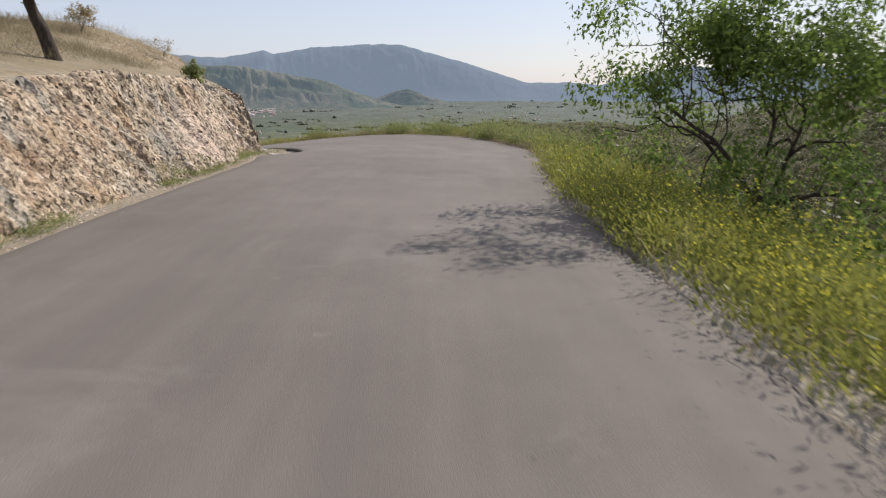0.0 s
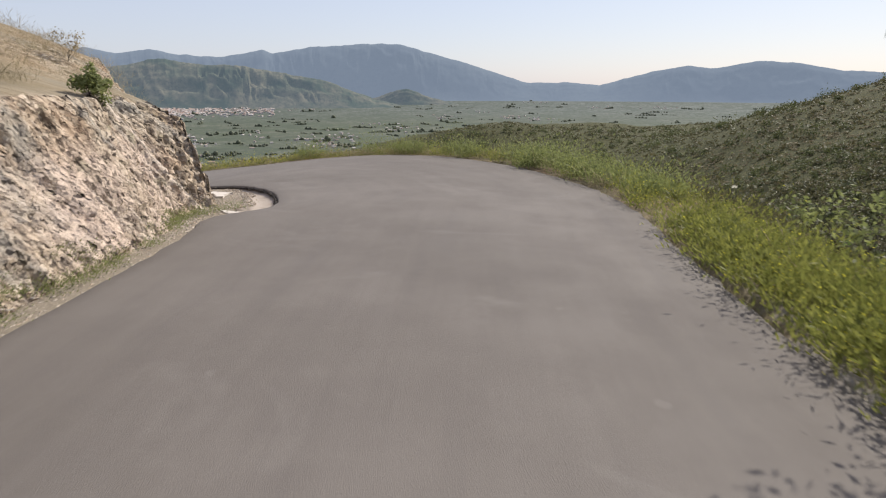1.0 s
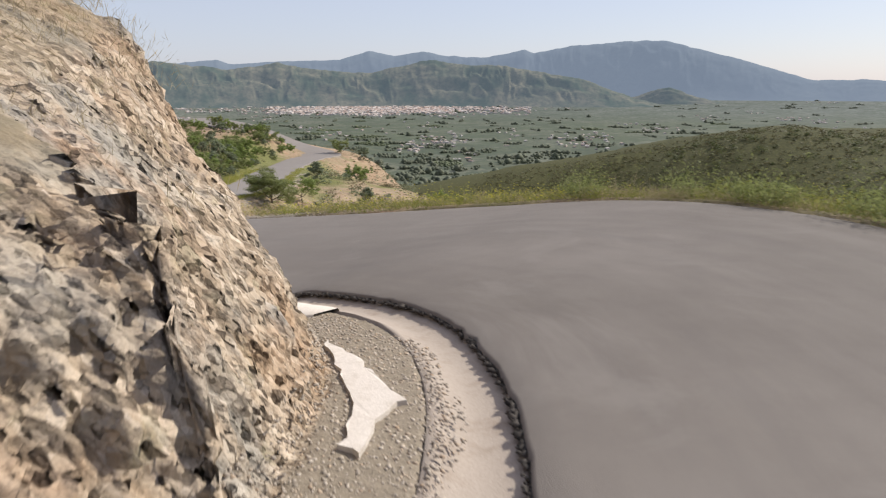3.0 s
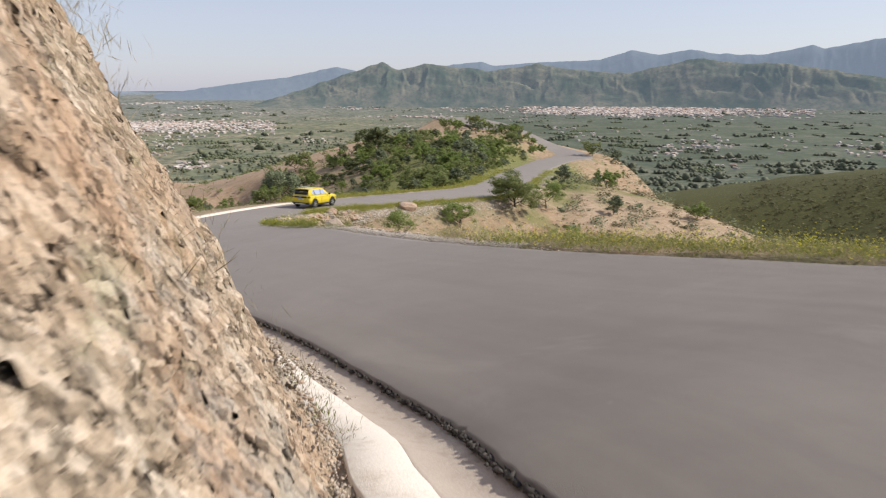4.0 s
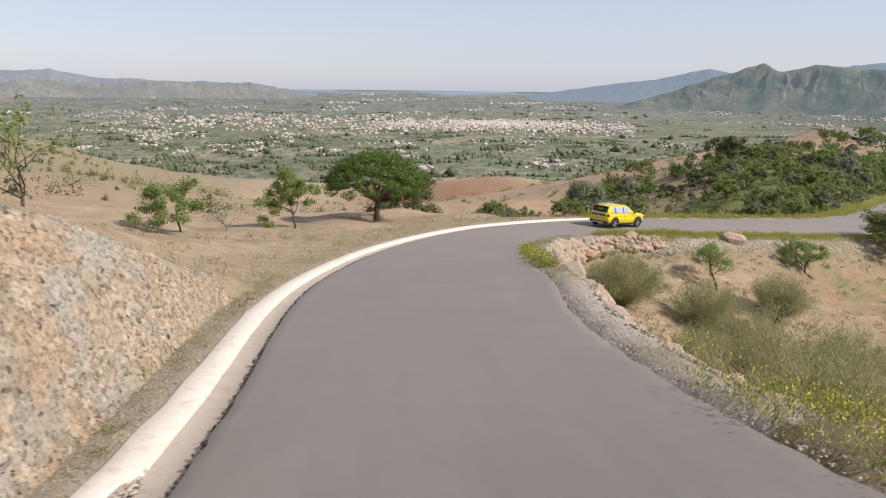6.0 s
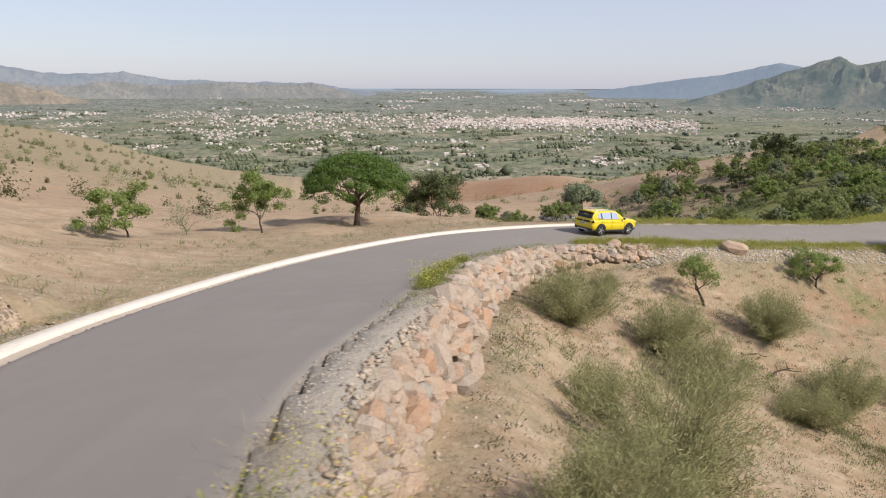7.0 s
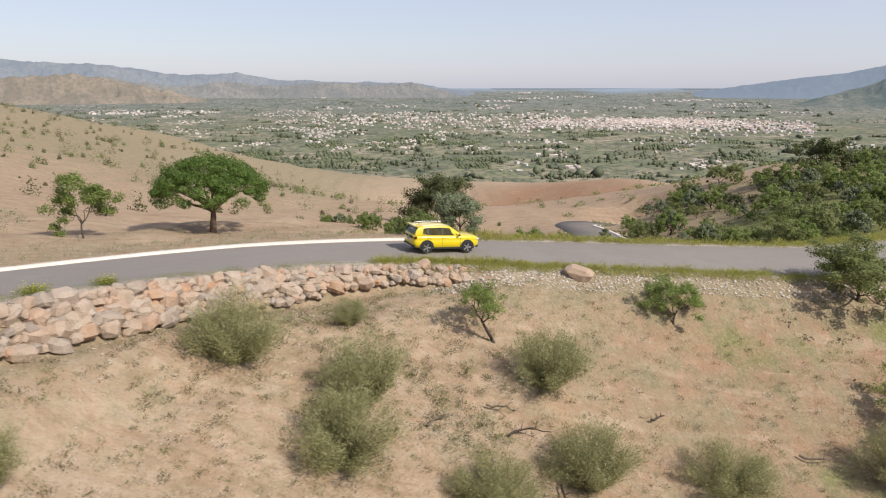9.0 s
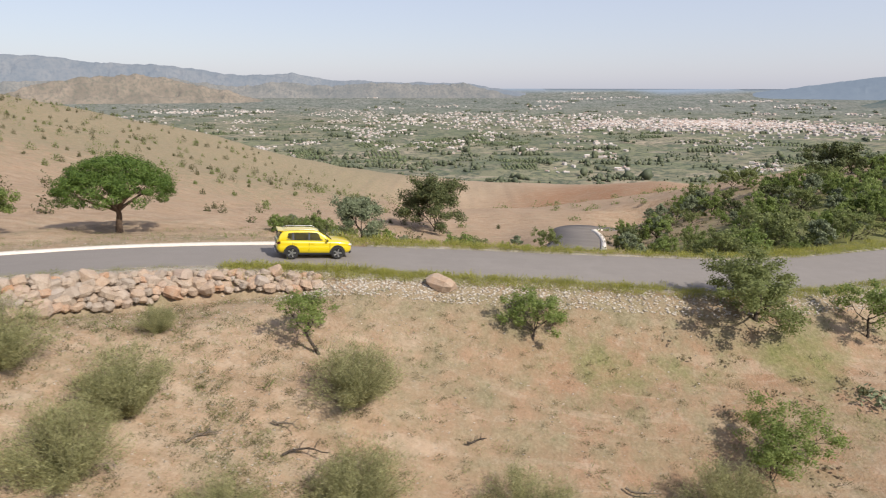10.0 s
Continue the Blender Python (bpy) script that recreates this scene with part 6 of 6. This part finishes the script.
def leafy(name, n, box, blades, tall, wide, size, material, label, seed, keep):
    """Low rounded bushes of many small leaves."""
    r = np.random.RandomState(seed)
    x, y = r.uniform(box[0], box[1], n), r.uniform(box[2], box[3], n)
    s, st, _ = beside(x, y)
    ok = (np.abs(s) > 3) & keep(x, y, s)
    x, y = x[ok], y[ok]
    n = len(x)
    grown = np.repeat(r.lognormal(0, 0.4, n), blades)[:, None]
    d = r.normal(size=(n * blades, 3))
    d[:, 2] = np.abs(d[:, 2]) * 1.1 - 0.1
    d /= np.linalg.norm(d, axis=1)[:, None]
    lobes = 1 + 0.25 * np.sin(np.arctan2(d[:, 1], d[:, 0]) * 3 + np.repeat(r.uniform(0, 6.283, n), blades))[:, None]
    p = np.repeat(np.stack([x, y, height(x, y)], -1), blades, 0) + d * grown * lobes * r.uniform(0.5, 1.08, (n * blades, 1)) * (wide * 1.55, wide * 1.55, tall * 0.95)
    v, f = facing_leaves(p, d + (0, 0, 0.2), size, r, ratio=0.55)
    tagged(part(name, mesh_of(name, v, f), material), label, "bushes", kind="stuff")


leafy("hill_scrub", 8500, (-110, 230, 110, 350), 14, 0.7, 0.7, 0.34, SCRUB_LEAF, "dense grey-green scrub on the hillside across the ravine", 3, lambda x, y, s: ((x > -2) | (y > 235)) & (s < -6))
leafy("ravine_scrub", 6000, (0, 130, 36, 130), 34, 0.8, 0.65, 0.22, SCRUB_LEAF, "dense brown-green scrub on the side of the ravine", 27, lambda x, y, s: s < -6)
leafy("ravine_dark_scrub", 2600, (0, 130, 30, 150), 40, 1.1, 0.75, 0.22, OAK_LEAF, "dark green scrub on the side of the ravine", 31, lambda x, y, s: s < -6)
leafy("hill_dark_bushes", 900, (-20, 220, 45, 330), 90, 1.7, 1.15, 0.3, OAK_LEAF, "large dark bushes scattered over the hillside", 42, lambda x, y, s: ((x > 2) | (y > 235)) & (s < -8))
leafy("ravine_straw", 4200, (0, 140, 30, 190), 26, 0.4, 0.5, 0.2, DULL_LEAF, "straw-coloured dead scrub on the side of the ravine", 32, lambda x, y, s: s < -6)
leafy("near_slope_bushes", 2400, (2, 46, -6, 80), 90, 0.75, 0.5, 0.085, SCRUB_LEAF, "brown-green bushes crowding the slope below the verge", 24, lambda x, y, s: (s < -3) & ((y > 9.6) | (x > 5.8)))
leafy("near_slope_green_bushes", 520, (3, 40, -6, 70), 100, 0.85, 0.55, 0.085, SHRUB_LEAF, "fresh green bushes among the scrub of the slope", 25, lambda x, y, s: (s < -3) & ((y > 9.6) | (x > 5.8)))
def clear_of_trunk(p):
    """Leaves out places between the road and the almond tree's trunk."""
    return p[(p[:, 1] > 9.4) | (p[:, 1] < 3.5) | (p[:, 0] > 5.6)]


# bushes under the crown share the leaf colour darkened for shade
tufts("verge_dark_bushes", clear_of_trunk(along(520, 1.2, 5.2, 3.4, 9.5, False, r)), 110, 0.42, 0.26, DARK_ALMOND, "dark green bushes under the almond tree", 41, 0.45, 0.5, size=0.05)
tufts("verge_bushes", clear_of_trunk(along(420, 1.5, 9.0, 1.6, 4.5, False, r)), 80, 0.34, 0.2, SCRUB_LEAF, "grey-green low bushes behind the verge weeds", 26, 0.35, 0.5, size=0.045)
leafy("west_scrub", 430, (-330, -56, -190, 66), 130, 1.35, 0.42, 0.14, SCRUB_LEAF, "scattered grey shrubs on the bare western slope", 5, lambda x, y, s: s > 12)
leafy("west_green_scrub", 260, (-330, -110, -170, 60), 110, 1.8, 0.6, 0.18, SHRUB_LEAF, "few dark green bushes on the western slope", 9, lambda x, y, s: s > 40)
leafy("orange_slope_broom", 460, (-115, -8, 70, 200), 110, 1.15, 0.75, 0.13, OLIVE_LEAF, "grey-green bushes on the orange slope", 39, lambda x, y, s: s < -4)
leafy("orange_slope_straw", 2600, (-115, -8, 66, 200), 26, 0.28, 0.35, 0.09, DULL_LEAF, "tufts of dry grass on the orange slope", 40, lambda x, y, s: s < -3)
leafy("orange_slope_scrub", 800, (-110, -8, 74, 200), 70, 0.6, 0.5, 0.11, SCRUB_LEAF, "scattered shrubs on the orange slope", 6, lambda x, y, s: s < -4)
leafy("knoll_scrub", 420, (-140, -52, 72, 152), 60, 0.5, 0.5, 0.11, SCRUB_LEAF, "green undergrowth between the knoll trees", 7, lambda x, y, s: (np.hypot((x + 92) / 46, (y - 112) / 37) < 1) & (s > 3))
leafy("hollow_scrub", 420, (-300, -60, 60, 200), 60, 1.0, 0.8, 0.2, SHRUB_LEAF, "green bushes in the hollow", 8, lambda x, y, s: (s > 6) & (y > 84 + 0.1 * (x + 60)))

# ---- vehicles ----
def paint(name, c, rough=0.28):
    m = Mat(name, rough, spec=0.5)
    n = m.noise(2.0, 4)
    m.color(m.mix(n, [v * 0.93 for v in c], c))
    m.put(m.b, "Coat_Weight", 0.8)
    m.put(m.b, "Coat_Roughness", 0.04)
    return m.m


YELLOW, DARK_PAINT = paint("yellow_car_paint", (0.66, 0.50, 0.005)), paint("dark_car_paint", (0.03, 0.032, 0.036))
TRIM = plain("black_plastic", (0.02, 0.02, 0.021), 0.55)
RUBBER = plain("tyre_rubber", (0.022, 0.021, 0.02), 0.85)
SILVER = plain("silver_trim", (0.55, 0.55, 0.56), 0.35, 0.8)
RIM_DARK = plain("dark_rim", (0.05, 0.05, 0.052), 0.4, 0.6)
RIM_BRIGHT = plain("machined_rim", (0.62, 0.62, 0.63), 0.3, 0.9)
PLATE = plain("white_plate", (0.75, 0.75, 0.73), 0.5)
BLUE_PLATE = plain("blue_plate_band", (0.02, 0.06, 0.35), 0.5)
INK = plain("black_ink", (0.02, 0.02, 0.02), 0.6)


def glassy(name, tint, rough=0.03):
    m = Mat(name, rough)
    m.color(tint)
    m.put(m.b, "Transmission_Weight", 1.0)
    m.put(m.b, "IOR", 1.45)
    return m.m


GLASS, RED_LENS, CLEAR_LENS = glassy("tinted_glass", (0.06, 0.065, 0.07)), plain("red_lens", (0.30, 0.008, 0.01), 0.15), plain("clear_lens", (0.6, 0.6, 0.62), 0.12)
DARK_LENS = plain("smoked_lens", (0.06, 0.012, 0.014), 0.12)


def ring_loft(stations, name):
    """A closed skin through rings of (x, [(y, z)...]) given for the left half and mirrored."""
    rings = []
    for x, half in stations:
        left = [(x, y, z) for y, z in half]
        right = [(x, -y, z) for y, z in reversed(half) if abs(y) > 1e-6]
        rings.append(left + right)
    n = len(rings[0])
    bm = bmesh.new()
    vs = [[bm.verts.new(p) for p in ring] for ring in rings]
    for a, b in zip(vs[:-1], vs[1:]):
        for i in range(n):
            bm.faces.new((a[i], a[(i + 1) % n], b[(i + 1) % n], b[i]))
    bm.faces.new(vs[0][::-1])
    bm.faces.new(vs[-1])
    bmesh.ops.recalc_face_normals(bm, faces=bm.faces)
    return from_bm(name, bm, True)


def box(name, size, at, bevel=0.01, rot=(0, 0, 0)):
    bm = bmesh.new()
    bmesh.ops.create_cube(bm, size=1)
    bmesh.ops.scale(bm, vec=size, verts=bm.verts)
    if bevel:
        bmesh.ops.bevel(bm, geom=bm.edges, offset=bevel, segments=2, affect="EDGES")
    bmesh.ops.transform(bm, matrix=pose(*at, *rot), verts=bm.verts)
    return from_bm(name, bm)


def panel(name, corners, thick=0.012):
    """A thin solid pane through corners; thickness along its normal."""
    p = [Vector(c) for c in corners]
    nrm = (p[1] - p[0]).cross(p[-1] - p[0]).normalized() * thick
    bm = bmesh.new()
    a, b = [bm.verts.new(v) for v in p], [bm.verts.new(v + nrm) for v in p]
    n = len(p)
    bm.faces.new(a[::-1]), bm.faces.new(b)
    for i in range(n):
        bm.faces.new((a[i], a[(i + 1) % n], b[(i + 1) % n], b[i]))
    bmesh.ops.recalc_face_normals(bm, faces=bm.faces)
    return from_bm(name, bm)


def wheel(parent, x, y):
    side = 1 if y > 0 else -1
    hub = part("wheel", None or box("wheel", (0.12, 0.10, 0.12), (0, 0, 0), 0.02), RIM_DARK, parent, m=pose(x, y, 0.335))
    bm = bmesh.new()
    prof = [(0.235, -0.09), (0.29, -0.105), (0.322, -0.09), (0.335, -0.05), (0.335, 0.05), (0.322, 0.09), (0.29, 0.105), (0.22, 0.09)]
    seg = 32
    vs = [[bm.verts.new((math.cos(a) * r, d, math.sin(a) * r)) for r, d in prof] for a in np.arange(seg) * 6.2832 / seg]
    for i in range(seg):
        for j in range(len(prof)):
            bm.faces.new((vs[i][j], vs[(i + 1) % seg][j], vs[(i + 1) % seg][(j + 1) % len(prof)], vs[i][(j + 1) % len(prof)]))
    bmesh.ops.recalc_face_normals(bm, faces=bm.faces)
    part("tyre", from_bm("tyre", bm, True), RUBBER, hub)
    bm = bmesh.new()
    bmesh.ops.create_cone(bm, cap_ends=True, segments=28, radius1=0.24, radius2=0.24, depth=0.14)
    bmesh.ops.rotate(bm, matrix=Matrix.Rotation(radians(90), 3, "X"), verts=bm.verts)
    part("rim", bm, RIM_DARK, hub)
    for k in range(5):
        a = k * 72
        for o in (-7, 7):
            me = box("spoke", (0.215, 0.03, 0.036), (0, 0, 0), 0.006)
            me.transform(pose(0, side * 0.082, 0, 0, a + o, 0) @ pose(0.125, 0, 0, 0, -o * 0.4, 0))
            part("spoke", me, RIM_BRIGHT, hub)
    return hub


def arch(parent, x, y):
    side = 1 if y > 0 else -1
    bm = bmesh.new()
    seg = 20
    inner, outer = [], []
    for i in range(seg + 1):
        a = radians(-12 + 204 * i / seg)
        for rad, store in ((0.355, inner), (0.435, outer)):
            store.append([bm.verts.new((x + math.cos(a) * rad, y + side * d, 0.345 + math.sin(a) * rad)) for d in (-0.06, 0.012)])
    for i in range(seg):
        bm.faces.new((inner[i][1], inner[i + 1][1], outer[i + 1][1], outer[i][1]))
        bm.faces.new((outer[i][1], outer[i + 1][1], outer[i + 1][0], outer[i][0]))
        bm.faces.new((inner[i][0], inner[i + 1][0], inner[i + 1][1], inner[i][1]))
    bmesh.ops.recalc_face_normals(bm, faces=bm.faces)
    part("wheel_arch", bm, TRIM, parent)
    bm = bmesh.new()
    bmesh.ops.create_circle(bm, cap_ends=True, segments=28, radius=0.36)
    bmesh.ops.rotate(bm, matrix=Matrix.Rotation(radians(90), 3, "X"), verts=bm.verts)
    bmesh.ops.translate(bm, vec=(x, y + side * 0.004, 0.345), verts=bm.verts)
    part("arch_liner", bm, TRIM, parent)


def small_suv(name, label, body_paint, m):
    car = thing(name, label, "car", m)
    # lower body
    st = []
    for x, w, top, low in ((-2.04, 0.70, 0.96, 0.50), (-2.00, 0.80, 1.00, 0.38), (-1.85, 0.855, 1.02, 0.32), (-1.3, 0.872, 1.02, 0.27), (-0.4, 0.872, 1.01, 0.25), (0.5, 0.872, 1.0, 0.25), (0.95, 0.872, 1.01, 0.25),
                           (1.3, 0.865, 1.0, 0.27), (1.7, 0.85, 0.965, 0.3), (1.93, 0.81, 0.92, 0.33), (2.05, 0.73, 0.85, 0.38), (2.10, 0.62, 0.74, 0.46)):
        st.append((x, [(0, low), (w * 0.86, low), (w * 0.97, low + 0.10), (w, 0.55), (w * 0.992, 0.68), (w * 0.965, 0.74), (w * 0.975, 0.84 * top), (w * 0.93, top - 0.035), (w * 0.84, top), (w * 0.4, top + 0.025), (0, top + 0.03)]))
    part("body", ring_loft(st, "body"), body_paint, car)
    # cabin
    wb = 0.80
    cabin = ((-1.97, 1.03, 0.74), (-1.90, 1.28, 0.67), (-1.78, 1.47, 0.61), (-1.45, 1.535, 0.60), (-0.7, 1.565, 0.605), (-0.1, 1.555, 0.60), (0.2, 1.52, 0.59), (0.6, 1.29, 0.63), (0.98, 1.03, 0.70))
    st = []
    for x, roof, wr in cabin:
        st.append((x, [(0, 0.95), (wb * 0.98, 0.95), (wb, 1.0), (wr + (wb - wr) * 0.12, roof - 0.07), (wr, roof - 0.02), (wr * 0.75, roof), (0, roof + 0.018)]))
    part("roof", ring_loft(st, "roof"), body_paint, car)

    def flank(x, z):
        """How far out the cabin's side lies."""
        roof, wr = (np.interp(x, [c[0] for c in cabin], [c[i] for c in cabin]) for i in (1, 2))
        return wb + (wr + (wb - wr) * 0.12 - wb) * (z - 1.0) / max(roof - 1.07, 0.05)

    def side_pane(name, q, s, proud):
        """A pane on the cabin's side between four corners (x, z), following its curve."""
        rows = []
        for v in np.linspace(0, 1, 5):
            row = []
            for u in np.linspace(0, 1, 9):
                (ax, az), (bx, bz), (cx, cz), (dx, dz) = q
                x, z = (ax + (bx - ax) * u) * (1 - v) + (dx + (cx - dx) * u) * v, (az + (bz - az) * u) * (1 - v) + (dz + (cz - dz) * u) * v
                row.append((x, s * (flank(x, z) + proud), z))
            rows.append(row)
        v, f = strip(rows)
        back = v - (0, s * 0.02, 0)
        return mesh_of(name, np.vstack([v, back]), np.vstack([f, f[:, ::-1] + len(v)]), True)

    for s in (1, -1):
        for q in ([(0.70, 1.04), (-0.28, 1.045), (-0.28, 1.455), (0.14, 1.44)], [(-0.34, 1.045), (-1.12, 1.06), (-1.17, 1.44), (-0.34, 1.455)], [(-1.21, 1.07), (-1.52, 1.14), (-1.44, 1.40), (-1.24, 1.43)]):
            part("side_window", side_pane("side_window", q, s, 0.006), GLASS, car)
        for q in ([(-0.27, 1.042), (-0.35, 1.042), (-0.35, 1.458), (-0.27, 1.458)], [(-1.11, 1.058), (-1.22, 1.068), (-1.25, 1.43), (-1.16, 1.442)]):
            part("pillar_trim", side_pane("pillar_trim", q, s, 0.010), TRIM, car)
        part("window_seal", side_pane("window_seal", [(0.80, 1.015), (-1.55, 1.05), (-1.53, 1.085), (0.76, 1.045)], s, 0.003), TRIM, car)
        part("sill_cladding", box("sill_cladding", (1.75, 0.05, 0.11), (0.02, s * 0.866, 0.295), 0.02), TRIM, car)
        for x in (0.85, -0.31, -1.22):
            part("door_gap", box("door_gap", (0.012, 0.006, 0.52), (x, s * 0.874, 0.70), 0), TRIM, car)
        for x in (-0.12, -1.05):
            part("door_handle", box("door_handle", (0.2, 0.03, 0.03), (x, s * 0.868, 0.865), 0.01), body_paint, car)
        rail = tube([(0.15, s * 0.585, 1.55), (0.0, s * 0.60, 1.60), (-0.7, s * 0.605, 1.60), (-1.45, s * 0.595, 1.575), (-1.6, s * 0.585, 1.53)], [0.016] * 5, 6)
        part("roof_rail", mesh_of("roof_rail", *rail, True), SILVER, car)
        mir = part("door_mirror", box("door_mirror", (0.11, 0.17, 0.13), (0.68, s * 0.95, 1.06), 0.035), TRIM, car)
        part("mirror_cap", box("mirror_cap", (0.06, 0.16, 0.11), (0.73, s * 0.955, 1.07), 0.025), body_paint, mir)
        for x in (-1.26, 1.29):
            arch(car, x, s * 0.872)
            wheel(car, x, s * 0.81)
        part("headlight", box("headlight", (0.22, 0.34, 0.11), (1.945, s * 0.62, 0.80), 0.03, (0, 0, -s * 18)), CLEAR_LENS, car)
        tl = part("tail_light", box("tail_light", (0.20, 0.26, 0.14), (-1.925, s * 0.70, 0.88), 0.03, (0, 0, s * 14)), DARK_LENS, car)
        part("light_strip", box("light_strip", (0.02, 0.2, 0.03), (-2.025, s * 0.66, 0.90), 0.005, (0, 0, s * 14)), RED_LENS, tl)
        part("reflector", box("reflector", (0.04, 0.09, 0.12), (-1.985, s * 0.715, 0.50), 0.012, (s * 20, 0, s * 10)), RED_LENS, car)
        part("front_grille", box("front_grille", (0.06, 0.5, 0.10), (2.07, s * 0.26, 0.55), 0.02), TRIM, car)
    part("windscreen", panel("windscreen", [(0.955, -0.65, 1.075), (0.955, 0.65, 1.075), (0.27, 0.53, 1.50), (0.27, -0.53, 1.50)], 0.012), GLASS, car)
    part("rear_window", panel("rear_window", [(-1.985, 0.62, 1.08), (-1.985, -0.62, 1.08), (-1.815, -0.555, 1.44), (-1.815, 0.555, 1.44)], 0.012), GLASS, car)
    part("spoiler", box("spoiler", (0.34, 1.18, 0.05), (-1.84, 0, 1.505), 0.02, (0, 6, 0)), body_paint, car)
    for s in (1, -1):
        part("window_fin", box("window_fin", (0.12, 0.03, 0.36), (-1.87, s * 0.615, 1.28), 0.01, (0, 20, 0)), TRIM, car)
    part("rear_wiper", box("rear_wiper", (0.02, 0.36, 0.02), (-2.0, -0.12, 1.12), 0.004, (6, 0, 0)), TRIM, car)
    part("light_bar", box("light_bar", (0.05, 1.20, 0.13), (-2.03, 0, 0.885), 0.015), TRIM, car)
    part("badge", box("badge", (0.02, 0.10, 0.10), (-2.06, 0, 0.90), 0.03), SILVER, car)
    plate = part("number_plate", box("number_plate", (0.012, 0.52, 0.11), (-2.05, 0, 0.735), 0.003), PLATE, car)
    part("plate_band", box("plate_band", (0.004, 0.045, 0.105), (-2.058, 0.235, 0.735), 0), BLUE_PLATE, plate)
    for k in range(7):
        part("plate_bar", box("plate_bar", (0.004, 0.036, 0.07), (-2.058, 0.16 - k * 0.058, 0.735), 0), INK, plate)
    part("rear_bumper", box("rear_bumper", (0.16, 1.56, 0.20), (-1.985, 0, 0.40), 0.05), TRIM, car)
    part("skid_plate", box("skid_plate", (0.05, 0.95, 0.07), (-2.075, 0, 0.345), 0.02), SILVER, car)
    part("front_bumper", box("front_bumper", (0.16, 1.45, 0.16), (2.02, 0, 0.36), 0.05), TRIM, car)
    ant = tube([(-1.45, 0, 1.53), (-1.58, 0, 1.72)], (0.012, 0.005), 5)
    part("aerial", mesh_of("aerial", *ant), TRIM, car)
    return car


def on_road(x, y, heading, tilt=0.0):
    s, st, level = beside(np.array([x]), np.array([y]))
    return pose(x, y, level[0] + 0.045, 0, 0, heading) @ pose(0, 0, 0, 0, tilt, 0)


small_suv("small_suv", "bright yellow small SUV with black trim on the road", YELLOW, on_road(-46.4, 48.55, 110, 4.6)).scale = (0.93, 0.93, 0.93)
small_suv("parked_car", "dark car standing on the far plateau", DARK_PAINT, on_road(-150, 190.5, 165))


# ---- dead wood on the slope ----
def branch(label, seed, at, length, turn):
    base = thing("dead_branch", label, "branch", pose(at[0], at[1], ground_at(*at) + 0.03, 0, 0, turn), "dead branches on the slope")
    r = np.random.RandomState(seed)
    pts = [(length * u, 0.12 * length * math.sin(u * 4 + seed), 0.05 + 0.12 * r.uniform()) for u in np.linspace(0, 1, 7)]
    part("stem", mesh_of("stem", *tube(pts, np.linspace(0.05, 0.015, 7), 6), True), BARK if seed % 2 else TWIG, base)
    for k in (2, 3, 4):
        p = np.array(pts[k])
        w = np.array((0.5, (-1) ** k * 0.8, 0.35)) * length * 0.3
        part("twig", mesh_of("twig", *tube([p, p + w * 0.5 + (0, 0, 0.05), p + w], (0.022, 0.014, 0.006), 5), True), BARK if seed % 2 else TWIG, base)


for i, (x, y, l, a) in enumerate(((-34.1, 49.6, 1.1, 60), (-32.7, 50.2, 1.6, 100), (-31.9, 47.3, 1.2, 140), (-30.9, 51.6, 1.4, 20), (-34.6, 62.6, 1.3, 75), (-35.6, 56.6, 0.9, 110))):
    branch("dry dead branch lying on bare earth", 200 + i, (x, y), l, a)
